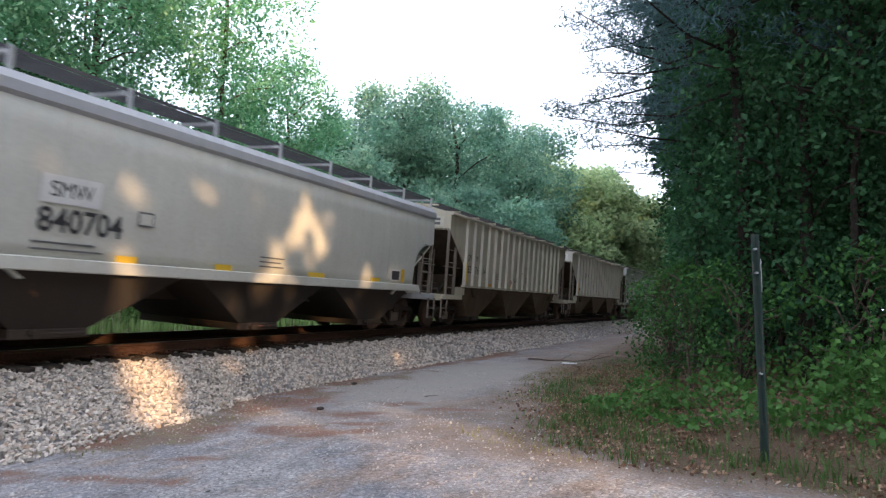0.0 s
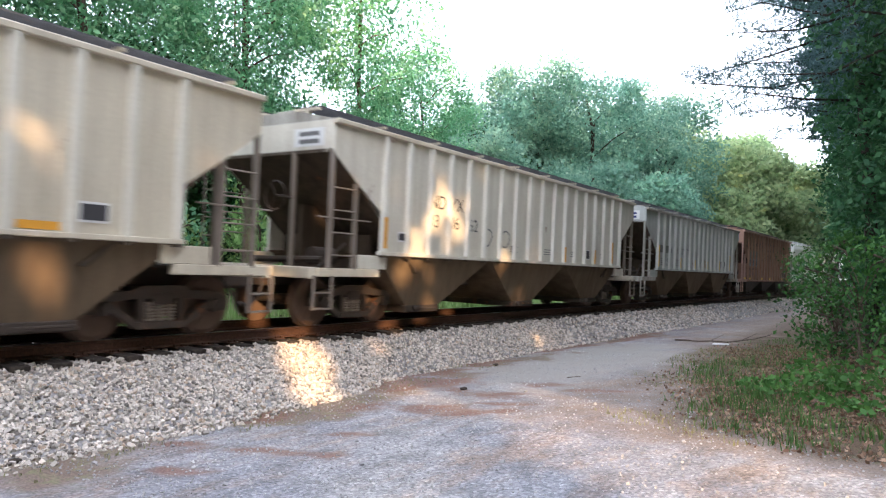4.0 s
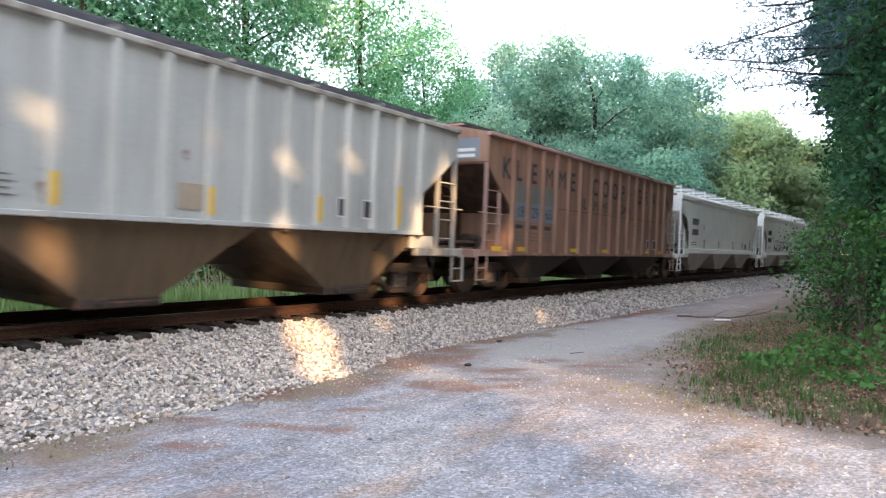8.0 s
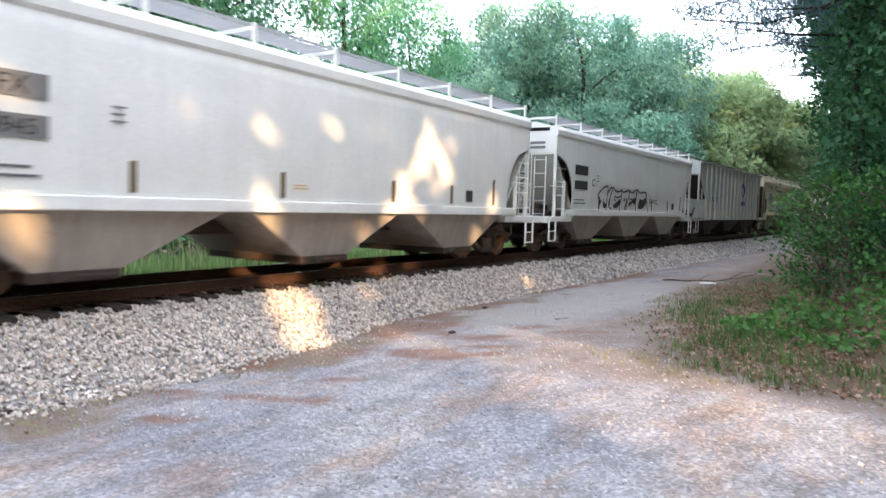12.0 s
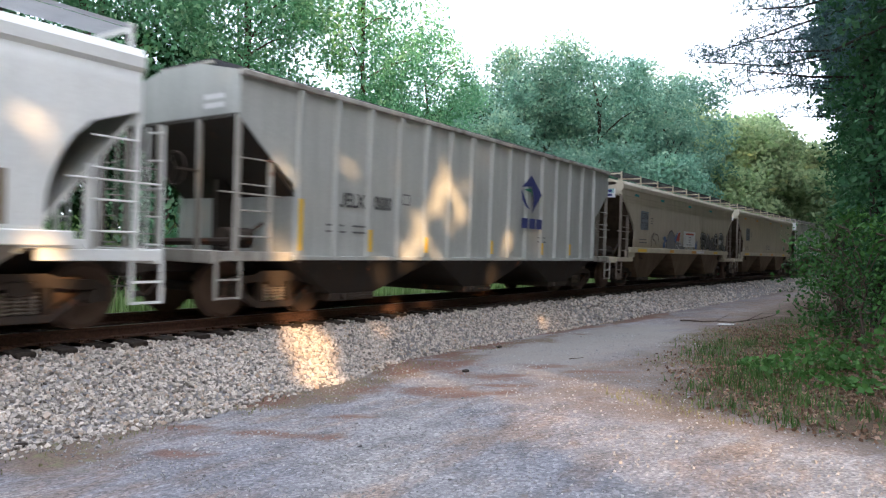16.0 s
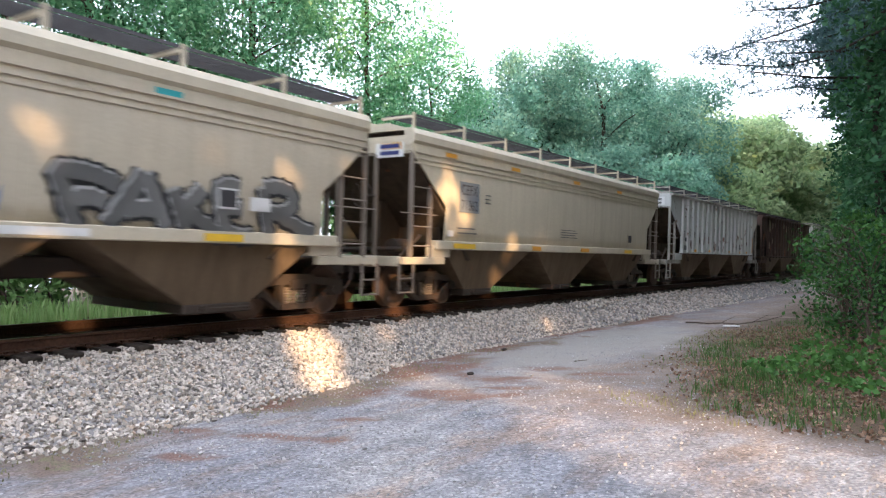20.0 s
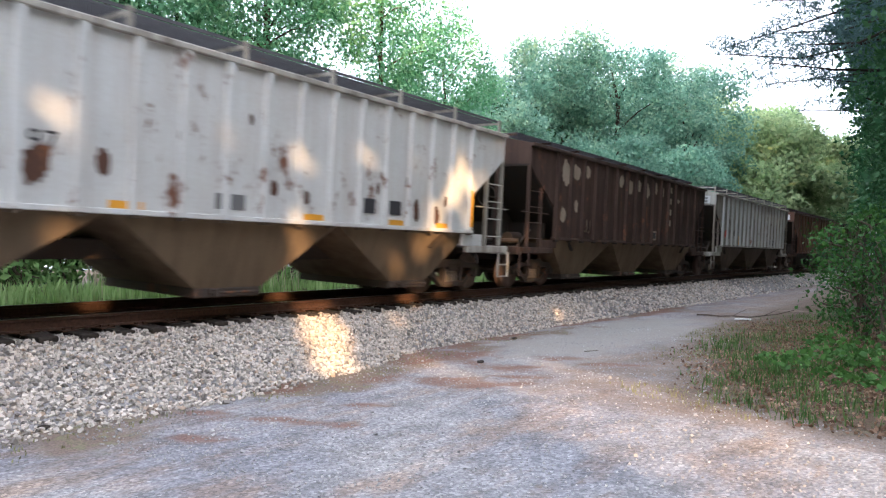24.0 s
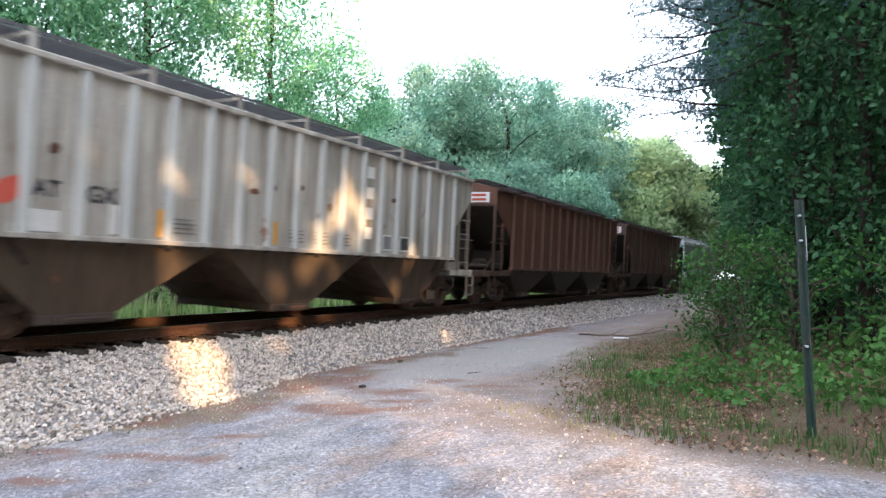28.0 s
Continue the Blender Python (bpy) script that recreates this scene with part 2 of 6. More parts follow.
def ground_material():
    """One sheet: pale gravel where the road runs, red-brown dirt patches, leaf mould and grass elsewhere."""
    m, n, l, b = material("ground", 0.95, spec=0.15)
    v = coords(n, l)

    def mask(name):
        a = n.new("ShaderNodeAttribute")
        a.attribute_name = name
        return a.outputs["Fac"]
    grit, mid, wide = noise_tex(n, l, v, 45.0, 5, 0.75), noise_tex(n, l, v, 6.0, 5, 0.65), noise_tex(n, l, v, 0.5, 3)
    vo = n.new("ShaderNodeTexVoronoi")
    vo.inputs["Scale"].default_value = 38.0
    l.new(v, vo.inputs["Vector"])
    pebble = ramp(n, l, vo.outputs["Color"], ((0.0, (0.10, 0.10, 0.10)), (0.45, (0.27, 0.265, 0.27)), (0.8, (0.46, 0.445, 0.44)), (1.0, (0.80, 0.77, 0.74))))
    road = blend(n, l, 0.45, pebble, ramp(n, l, grit, ((0.32, (0.13, 0.125, 0.125)), (0.5, (0.30, 0.29, 0.285)), (0.68, (0.56, 0.54, 0.525)))))
    blotch = noise_tex(n, l, coords(n, l, (1.0, 0.6, 1.0)), 2.6, 5, 0.68)
    patch = noise_tex(n, l, coords(n, l, (1.0, 0.45, 1.0)), 1.3, 5, 0.7)
    road = blend(n, l, 1.0, road, ramp(n, l, blotch, ((0.34, (0.60, 0.585, 0.57)), (0.5, (0.84, 0.83, 0.82)), (0.64, (1.0, 0.985, 0.96)))), "MULTIPLY")
    road = blend(n, l, 1.0, road, ramp(n, l, wide, ((0.4, (1.0, 0.99, 0.98)), (0.6, (0.76, 0.78, 0.84)))), "MULTIPLY")
    road = blend(n, l, 1.0, road, ramp(n, l, patch, ((0.48, (1.0, 1.0, 1.0)), (0.62, (1.0, 0.82, 0.69)))), "MULTIPLY")
    stain = noise_tex(n, l, coords(n, l, (1.3, 0.7, 1.0)), 4.5, 6, 0.75)
    road = blend(n, l, ramp(n, l, stain, ((0.58, 0.0), (0.70, 0.65))), road, (0.165, 0.125, 0.10))
    earth = ramp(n, l, grit, ((0.3, (0.095, 0.068, 0.052)), (0.7, (0.255, 0.195, 0.155))))
    warm = n.new("ShaderNodeMath")
    warm.operation = "MULTIPLY"
    l.new(mask("warm"), warm.inputs[0])
    l.new(ramp(n, l, mid, ((0.28, 0.45), (0.52, 1.0))), warm.inputs[1])
    road = blend(n, l, warm.outputs[0], road, earth)
    silt = ramp(n, l, grit, ((0.3, (0.21, 0.195, 0.175)), (0.7, (0.30, 0.28, 0.25))))
    road = blend(n, l, mask("silt"), road, silt)
    dirt = ramp(n, l, grit, ((0.28, (0.085, 0.044, 0.030)), (0.55, (0.19, 0.105, 0.075)), (0.75, (0.30, 0.20, 0.155))))
    mould = ramp(n, l, grit, ((0.28, (0.025, 0.018, 0.012)), (0.5, (0.08, 0.053, 0.035)), (0.72, (0.18, 0.12, 0.08))))
    green = ramp(n, l, grit, ((0.3, (0.035, 0.06, 0.02)), (0.7, (0.12, 0.15, 0.06))))
    soil = blend(n, l, ramp(n, l, mid, ((0.5, 0.0), (0.7, 0.8))), mould, green)
    c = blend(n, l, mask("road"), soil, road)
    foot = blend(n, l, ramp(n, l, mid, ((0.50, 0.0), (0.66, 0.8))), ramp(n, l, grit, ((0.3, (0.085, 0.058, 0.045)), (0.7, (0.25, 0.19, 0.15)))), ramp(n, l, grit, ((0.3, (0.10, 0.105, 0.05)), (0.7, (0.24, 0.23, 0.13)))))
    c = blend(n, l, mask("foot"), c, foot)
    c = blend(n, l, mask("dirt"), c, dirt)
    l.new(c, b.inputs["Base Color"])
    bump(n, l, b, vo.outputs["Distance"], 0.5, 0.02)
    return m


GROUND = ground_material()


# ---- helpers for geometry ----
def link(name, bm, mat, parent=None, label=""):
    me = bpy.data.meshes.new(name)
    bm.to_mesh(me)
    bm.free()
    if mat is not None:
        me.materials.append(mat)
    ob = new(name, me)
    if parent is not None:
        ob.parent = parent
    if label:
        ob["label"] = label
    return ob


def part(name, bm, mat, parent, label=""):
    """One mesh object under a thing or a part."""
    return link(name, bm, mat, parent, label)


def raw(name, verts, faces, mat, parent=None):
    me = bpy.data.meshes.new(name)
    me.from_pydata(verts, [], faces)
    me.materials.append(mat)
    ob = new(name, me)
    ob.parent = parent
    return ob


def box(bm, x0, x1, y0, y1, z0, z1, bevel=0.0):
    r = bmesh.ops.create_cube(bm, size=1.0, matrix=Matrix.LocRotScale(((x0 + x1) / 2, (y0 + y1) / 2, (z0 + z1) / 2), None, (abs(x1 - x0), abs(y1 - y0), abs(z1 - z0))))
    if bevel:
        es = {e for v in r["verts"] for e in v.link_edges}
        bmesh.ops.bevel(bm, geom=list(es), offset=bevel, segments=1, affect="EDGES")
    return bm


def prism(bm, pts, axis, a0, a1):
    """A closed outline pushed along x, y or z. pts are the two other coordinates in order."""
    def at(p, a):
        return {"x": (a, p[0], p[1]), "y": (p[0], a, p[1]), "z": (p[0], p[1], a)}[axis]
    lo, hi = [bm.verts.new(at(p, a0)) for p in pts], [bm.verts.new(at(p, a1)) for p in pts]
    n = len(pts)
    faces = [bm.faces.new(lo), bm.faces.new(hi[::-1])]
    faces += [bm.faces.new((lo[i], hi[i], hi[(i + 1) % n], lo[(i + 1) % n])) for i in range(n)]
    bmesh.ops.recalc_face_normals(bm, faces=faces)
    return bm


def rod(bm, p0, p1, r, seg=6, r2=None):
    p0, p1 = Vector(p0), Vector(p1)
    way = p1 - p0
    m = Matrix.Translation((p0 + p1) / 2) @ way.to_track_quat("Z", "Y").to_matrix().to_4x4()
    bmesh.ops.create_cone(bm, cap_ends=True, segments=seg, radius1=r, radius2=r if r2 is None else r2, depth=way.length, matrix=m)
    return bm


# ---- the line of the track: a wide curve to the right, banked, on a low bed ----
RADIUS, TRACK_X, RAIL_Z, BANK = 1110.0, -10.1, 0.985, 4.0


def along(s, lateral=0.0, z=0.0):
    """A place s metres along the line, offset to the right, in the plane of the world."""
    return Vector((TRACK_X + s * s / (2 * RADIUS) + lateral * math.cos(s / RADIUS), s - lateral * math.sin(s / RADIUS), z))


def on_track(s):
    """The pose on the banked track, rail tops at z = 0."""
    p = along(s, 0, RAIL_Z)
    return pose(p.x, p.y, p.z, 0, BANK, -math.degrees(s / RADIUS))


def fbm(x, y, k=1.0):
    return noise.fractal(Vector((x * k, y * k, 3.7)), 1.0, 2.0, 4)


def road_edge(y):
    y = max(y, 5.6)
    return -3.95 + 1.2 * math.exp(-(y - 9.2) / 3.5) + math.exp(-(y - 7.2) / 0.5)


def foot_lat(s):
    """How far from the track's middle the stone bed reaches."""
    return 2.2 + 0.42 * (1 - math.tanh((s - 8.4) / 1.4)) + 0.225 * (1 + math.tanh((s - 21) / 6))


def bed_foot(y):
    return TRACK_X + y * y / (2 * RADIUS) + foot_lat(y) - 0.05 + 0.22 * fbm(y, 0, 0.6)


DIRT_PATCHES = [(-7.0, 9.5, 0.95, 1.05, 0.35), (-5.4, 9.05, 0.84, 0.34, 0.15), (-5.1, 7.5, 1.06, 0.44, 0.35), (-5.1, 4.8, 0.55, 0.13, 0.3), (-5.4, 3.8, 0.35, 0.12, 0.2),
                (-6.95, 5.9, 0.45, 0.37, 0.4), (-7.55, 12.7, 0.45, 1.1, -0.1), (-7.5, 16.9, 0.42, 1.9, -0.1), (-7.1, 21.5, 0.45, 2.4, 0.0), (-4.7, 8.3, 0.45, 0.15, 0.3),
                (-5.0, 10.35, 0.56, 0.22, 0.1), (-5.25, 5.7, 0.34, 0.15, 0.3), (-7.5, 10.8, 0.39, 1.02, 0.0), (-6.3, 4.4, 0.34, 0.2, 0.2), (-4.0, 10.1, 0.56, 0.17, 0.0)]


def ground_height(x, y):
    d = x - road_edge(y)
    bank = 0.5 * (1 - math.exp(-max(0.0, d - 2.3) / 2.6))
    lat = TRACK_X + y * y / (2 * RADIUS) - x
    rise = min(1.0, max(0.0, (lat - 1.9) / 1.2))
    far = 0.86 * rise * rise * (3 - 2 * rise)
    return bank + far + 0.025 * fbm(x, y, 0.4) + 0.012 * fbm(x + 9, y, 1.7)


def ground():
    """One sheet, fine beside the road and coarse out to the horizon."""
    def steps(fine0, fine1, step, reach):
        inner = list(np.arange(fine0, fine1 + 1e-6, step))
        out, d = [], step
        while out == [] or out[-1] < reach:
            d *= 1.35
            out.append((out[-1] if out else 0) + d)
        return [fine0 - o for o in out[::-1]] + inner + [fine1 + o for o in out]
    xs, ys = steps(-9.0, 3.0, 0.11, 900.0), steps(2.5, 24.0, 0.11, 900.0)
    verts, road, dirt, warm, silt, foot = [], [], [], [], [], []
    for y in ys:
        e = road_edge(y)
        for x in xs:
            verts.append((x, y, ground_height(x, y) if abs(x) < 60 and -40 < y < 120 else (0.86 if x < -12 else 0.2)))
            d = e - x + 0.45 * fbm(x, y, 0.9)
            v = min(1.0, max(0.0, 0.55 + d * 0.65 + 0.5 * fbm(x + 30, y, 1.6)))
            v *= min(1.0, max(0.0, (x - bed_foot(y) + 0.6) * 1.5))
            if y > 60:
                v *= max(0.0, 1 - (y - 60) / 20)
            w = 0.0
            for px, py, rx, ry, turn in DIRT_PATCHES:
                ux, uy = x - px, y - py
                ux, uy = ux * math.cos(turn) + uy * math.sin(turn), uy * math.cos(turn) - ux * math.sin(turn)
                r = (ux / rx) ** 2 + (uy / ry) ** 2
                if r < 4:
                    w = max(w, min(0.85, max(0.0, 1.25 - r + 1.3 * fbm(x, y, 2.4))))
            road.append(v)
            f = fbm(x + 20, y, 0.8)
            warm.append(min(1.0, max(0.0, 1.15 - (e - x) / 2.7 + 0.6 * f)))
            silt.append(min(0.85, max(0.0, 1.3 - ((x + 5.6 + 0.03 * (y - 13)) / 1.7) ** 2 - ((y - 14.5) / 5.2) ** 2 + 0.5 * f)))
            b = x - bed_foot(y)
            foot.append(max(0.0, min(1.0, 0.72 - ((b - 0.35) / 0.70) ** 2 + 2.4 * fbm(x - 4, y + 3, 0.9))) if b < 2.4 and y < 24 else 0.0)
            dirt.append(w)
    nx = len(xs)
    faces = [(j * nx + i, j * nx + i + 1, (j + 1) * nx + i + 1, (j + 1) * nx + i) for j in range(len(ys) - 1) for i in range(nx - 1)]
    ob = raw("ground", verts, faces, GROUND)
    for name, values in (("road", road), ("dirt", dirt), ("warm", warm), ("silt", silt), ("foot", foot)):
        ob.data.attributes.new(name, "FLOAT", "POINT").data.foreach_set("value", values)
    ob.data.polygons.foreach_set("use_smooth", [True] * len(faces))
    tagged(ob, "grey gravel track with red dirt patches and leaf mould beside it", "ground", kind="structure")


ground()

# cross-section of the stone bed: lateral offset from the track's centre, height
BED = [(-3.2, 0.45), (-1.75, 0.80), (-1.3, 0.80), (1.22, 0.665), (1.5, 0.59), (2.1, 0.34), (2.7, 0.06), (3.2, -0.25)]


def bed_z(lat):
    for (a, za), (b, zb) in zip(BED, BED[1:]):
        if a <= lat <= b:
            return za + (zb - za) * (lat - a) / (b - a)
    return -0.3


def ballast():
    ss = [-25 + i * 0.5 for i in range(70)] + [10 + i * 1.0 for i in range(150)]
    verts, faces = [], []
    for s in ss:
        for lat, z in BED:
            k = (foot_lat(s) - 1.5) / 1.32 if lat > 1.5 else 1.0
            verts.append(along(s, 1.5 + (lat - 1.5) * k, z))
    n = len(BED)
    for j in range(len(ss) - 1):
        for i in range(n - 1):
            faces.append((j * n + i, j * n + i + 1, (j + 1) * n + i + 1, (j + 1) * n + i))
    bed = raw("ballast_bed", verts, faces, STONE_BED)
    tagged(bed, "sloping bed of pale crushed stone under the track", "ballast", kind="structure")
    # loose stones, each a chipped block
    rng = np.random.default_rng(5)
    base = np.array([(-1, -1, -1), (1, -1, -1), (1, 1, -1), (-1, 1, -1), (-1, -1, 1), (1, -1, 1), (1, 1, 1), (-1, 1, 1)], float) * 0.5
    quads = np.array([(0, 3, 2, 1), (4, 5, 6, 7), (0, 1, 5, 4), (1, 2, 6, 5), (2, 3, 7, 6), (3, 0, 4, 7)])
    V, F, count = [], [], 0
    spots = []
    for s0, s1, per in ((0.0, 10.0, 2100), (10.0, 18.0, 950), (18.0, 34.0, 300), (34.0, 60.0, 70)):
        for _ in range(int((s1 - s0) * per)):
            spots.append((rng.uniform(s0, s1), 0.98 + 2.42 * rng.random() ** 0.85, 1.0 if s0 < 18 else 1.5))
    for s, lat, big in spots:
        k = (foot_lat(s) - 1.5) / 1.32 if lat > 1.5 else 1.0
        if lat > 2.55 and rng.random() < 0.12 + (lat - 2.55) / 0.8:
            continue
        p = along(s, 1.5 + (lat - 1.5) * k, 0)
        z = max(bed_z(lat), ground_height(p.x, p.y)) + rng.uniform(-0.01, 0.02)
        size = rng.uniform(0.020, 0.047, 3) * big * (1.25 if rng.random() < 0.1 else 1.0)
        q = Euler(rng.uniform(0, 6.28, 3)).to_matrix()
        blk = (base + rng.uniform(-0.16, 0.16, (8, 3))) * size
        V.append(blk @ np.array(q).T + np.array((p.x, p.y, z)))
        F.append(quads + count)
        count += 8
    for _ in range(2600):
        s, lat = rng.uniform(-2, 40), rng.uniform(-1.0, 1.2)
        p = along(s, lat, bed_z(lat))
        blk = (base + rng.uniform(-0.16, 0.16, (8, 3))) * rng.uniform(0.04, 0.08, 3)
        V.append(blk @ np.array(Euler(rng.uniform(0, 6.28, 3)).to_matrix()).T + np.array(p))
        F.append(quads + count)
        count += 8
    ob = raw("loose_ballast", np.concatenate(V).tolist(), np.concatenate(F).tolist(), STONE)
    tagged(ob, "loose pale grey crushed stones heaped beside the rails", "gravel", kind="stuff")


STONE_BED = speckle("ballast_under", ((0.3, (0.13, 0.12, 0.115)), (0.7, (0.45, 0.42, 0.40))), 26.0, relief=0.8)
ballast()


def track():
    line = tagged(new("railway_track"), "railway track with rusty rails on dark creosoted ties", "railway track", kind="structure")
    for side in (-1, 1):
        prof = [(-0.07, -0.17), (0.07, -0.17), (0.07, -0.155), (0.012, -0.135), (0.012, -0.045), (0.036, -0.035), (0.036, -0.004), (0.026, 0.0),
                (-0.026, 0.0), (-0.036, -0.004), (-0.036, -0.035), (-0.012, -0.045), (-0.012, -0.135), (-0.07, -0.155)]
        ss = [-40 + 2.5 * i for i in range(80)]
        verts, faces = [], []
        for s in ss:
            m = on_track(s)
            verts += [m @ Vector((side * 0.755 + x, 0, z)) for x, z in prof]
        n = len(prof)
        for j in range(len(ss) - 1):
            faces += [(j * n + i, j * n + (i + 1) % n, (j + 1) * n + (i + 1) % n, (j + 1) * n + i) for i in range(n)]
        rail = raw("rail", verts, faces, RAIL, line)
        rail.data.materials.append(RAIL_TOP)
        for f in rail.data.polygons:
            if f.index % n == 7:
                f.material_index = 1
    rng = random.Random(3)
    shapes = []
    for _ in range(5):
        bm = bmesh.new()
        box(bm, -1.3 + rng.uniform(-0.03, 0.03), 1.3 + rng.uniform(-0.04, 0.05), -0.115, 0.115, -0.17 - 0.18, -0.172, 0.012)
        me = bpy.data.meshes.new("tie")
        bm.to_mesh(me)
        bm.free()
        me.materials.append(TIE)
        shapes.append(me)
    s = -8.0
    while s < 118:
        ob = new("tie", rng.choice(shapes))
        ob.parent = line
        ob.matrix_basis = on_track(s) @ pose(rng.uniform(-0.04, 0.04), 0, rng.uniform(-0.012, 0.004), 0, 0, rng.uniform(-1.2, 1.2))
        s += 0.5 + rng.uniform(-0.03, 0.03)
    bm = bmesh.new()
    box(bm, -0.19, 0.19, -0.1, 0.1, -0.185, -0.168, 0.004)
    for x in (-0.12, 0.12):
        for y in (-0.06, 0.06):
            box(bm, x - 0.018, x + 0.018, y - 0.018, y + 0.018, -0.17, -0.135)
    me = bpy.data.meshes.new("tie_plate")
    bm.to_mesh(me)
    bm.free()
    me.materials.append(RAIL)
    s = 0.0
    while s < 30:
        ob = new("tie_plate", me)
        ob.parent = line
        ob.matrix_basis = on_track(s) @ pose(0.755, 0, 0)
        s += 0.5


track()


# ---- trees and growth ----
def rand_turns(rng, n):
    q = rng.normal(size=(n, 4))
    q /= np.linalg.norm(q, axis=1)[:, None]
    w, x, y, z = q.T
    return np.stack([np.stack([1 - 2 * (y * y + z * z), 2 * (x * y - z * w), 2 * (x * z + y * w)], -1),
                     np.stack([2 * (x * y + z * w), 1 - 2 * (x * x + z * z), 2 * (y * z - x * w)], -1),
                     np.stack([2 * (x * z - y * w), 2 * (y * z + x * w), 1 - 2 * (x * x + y * y)], -1)], 1)


def leaf_mesh(name, centres, sizes, mat, rng, aspect=0.55, parent=None):
    """Pointed leaves at the given places, each with a fold along its middle."""
    n = len(centres)
    shape = np.array([(0, -0.5, 0), (0.5 * aspect, 0.05, 0.10), (0, 0.5, 0), (-0.5 * aspect, 0.05, 0.10)])
    v = np.einsum("nij,kj->nki", rand_turns(rng, n), shape) * np.asarray(sizes)[:, None, None] + np.asarray(centres)[:, None, :]
    base = np.arange(n)[:, None] * 4
    f = np.concatenate([base + np.array([0, 1, 2]), base + np.array([0, 2, 3])], 0)
    me = bpy.data.meshes.new(name)
    me.vertices.add(n * 4)
    me.vertices.foreach_set("co", v.astype(np.float32).ravel())
    me.loops.add(len(f) * 3)
    me.loops.foreach_set("vertex_index", f.astype(np.int32).ravel())
    me.polygons.add(len(f))
    me.polygons.foreach_set("loop_start", np.arange(0, len(f) * 3, 3, dtype=np.int32))
    me.update(calc_edges=True)
    me.materials.append(mat)
    ob = new(name, me)
    ob.parent = parent
    return ob


def clump_points(rng, clumps, per):
    out = []
    for (c, r) in clumps:
        n = max(6, int(per * r * r))
        d = rng.normal(size=(n, 3))
        d /= np.linalg.norm(d, axis=1)[:, None]
        d *= (rng.random((n, 1)) ** 0.45) * np.array((r, r, r * 0.72))
        out.append(d + np.array(c))
    return np.concatenate(out)


def trunk_mesh(points, r0, r1, parent, name="trunk", mat=None):
    bm = bmesh.new()
    n = len(points) - 1
    for k in range(n):
        a, b = r0 + (r1 - r0) * k / n, r0 + (r1 - r0) * (k + 1) / n
        rod(bm, points[k], points[k + 1], a, 8, b)
    return part(name, bm, mat or BARK, parent)


def broad_tree(rng, x, y, height, spread, base, leaf, mat, label, per=60, clumps=34, z0=0.75, clump_r=(0.9, 1.7), trunk=0.22, lean=(0, 0)):
    tree = tagged(new("tree"), label, "tree")
    tree.location = (x, y, z0)
    top = Vector((lean[0], lean[1], height * 0.9))
    spine = [Vector((0, 0, 0)).lerp(top, k / 6) + Vector((rng.normal() * 0.12, rng.normal() * 0.12, 0)) * (k > 0) for k in range(7)]
    trunk_mesh(spine, trunk, trunk * 0.25, tree, "trunk", BARK_SHADED if mat in (LEAF_DEEP_SHADE, LEAF_SHADE) else BARK)
    cl = []
    for _ in range(clumps):
        h = base + (height - base) * rng.random() ** 0.8
        u = (h - base) / (height - base)
        rad = spread * (0.35 + 1.3 * u * (1.25 - u)) * (0.35 + 0.65 * rng.random() ** 0.5)
        a = rng.uniform(0, 6.283)
        cl.append((np.array((top.x * h / height + rad * math.cos(a), top.y * h / height + rad * math.sin(a), h)), rng.uniform(*clump_r)))
    for c, r in cl[:14]:
        h = max(base * 0.6, c[2] - 0.35 * math.hypot(c[0], c[1]) - 0.5)
        k = min(5, int(6 * h / (height * 0.9)))
        s = Vector((top.x * h / height, top.y * h / height, h))
        trunk_mesh([s, s.lerp(Vector(c), 0.5) + Vector((0, 0, 0.25)), Vector(c)], trunk * 0.22, 0.02, tree, "limb", BARK_SHADED if mat in (LEAF_DEEP_SHADE, LEAF_SHADE) else BARK)
    p = clump_points(rng, cl, per)
    leaf_mesh("crown", p, leaf * rng.uniform(0.7, 1.35, len(p)), mat, rng, 0.6, tree)
    return tree


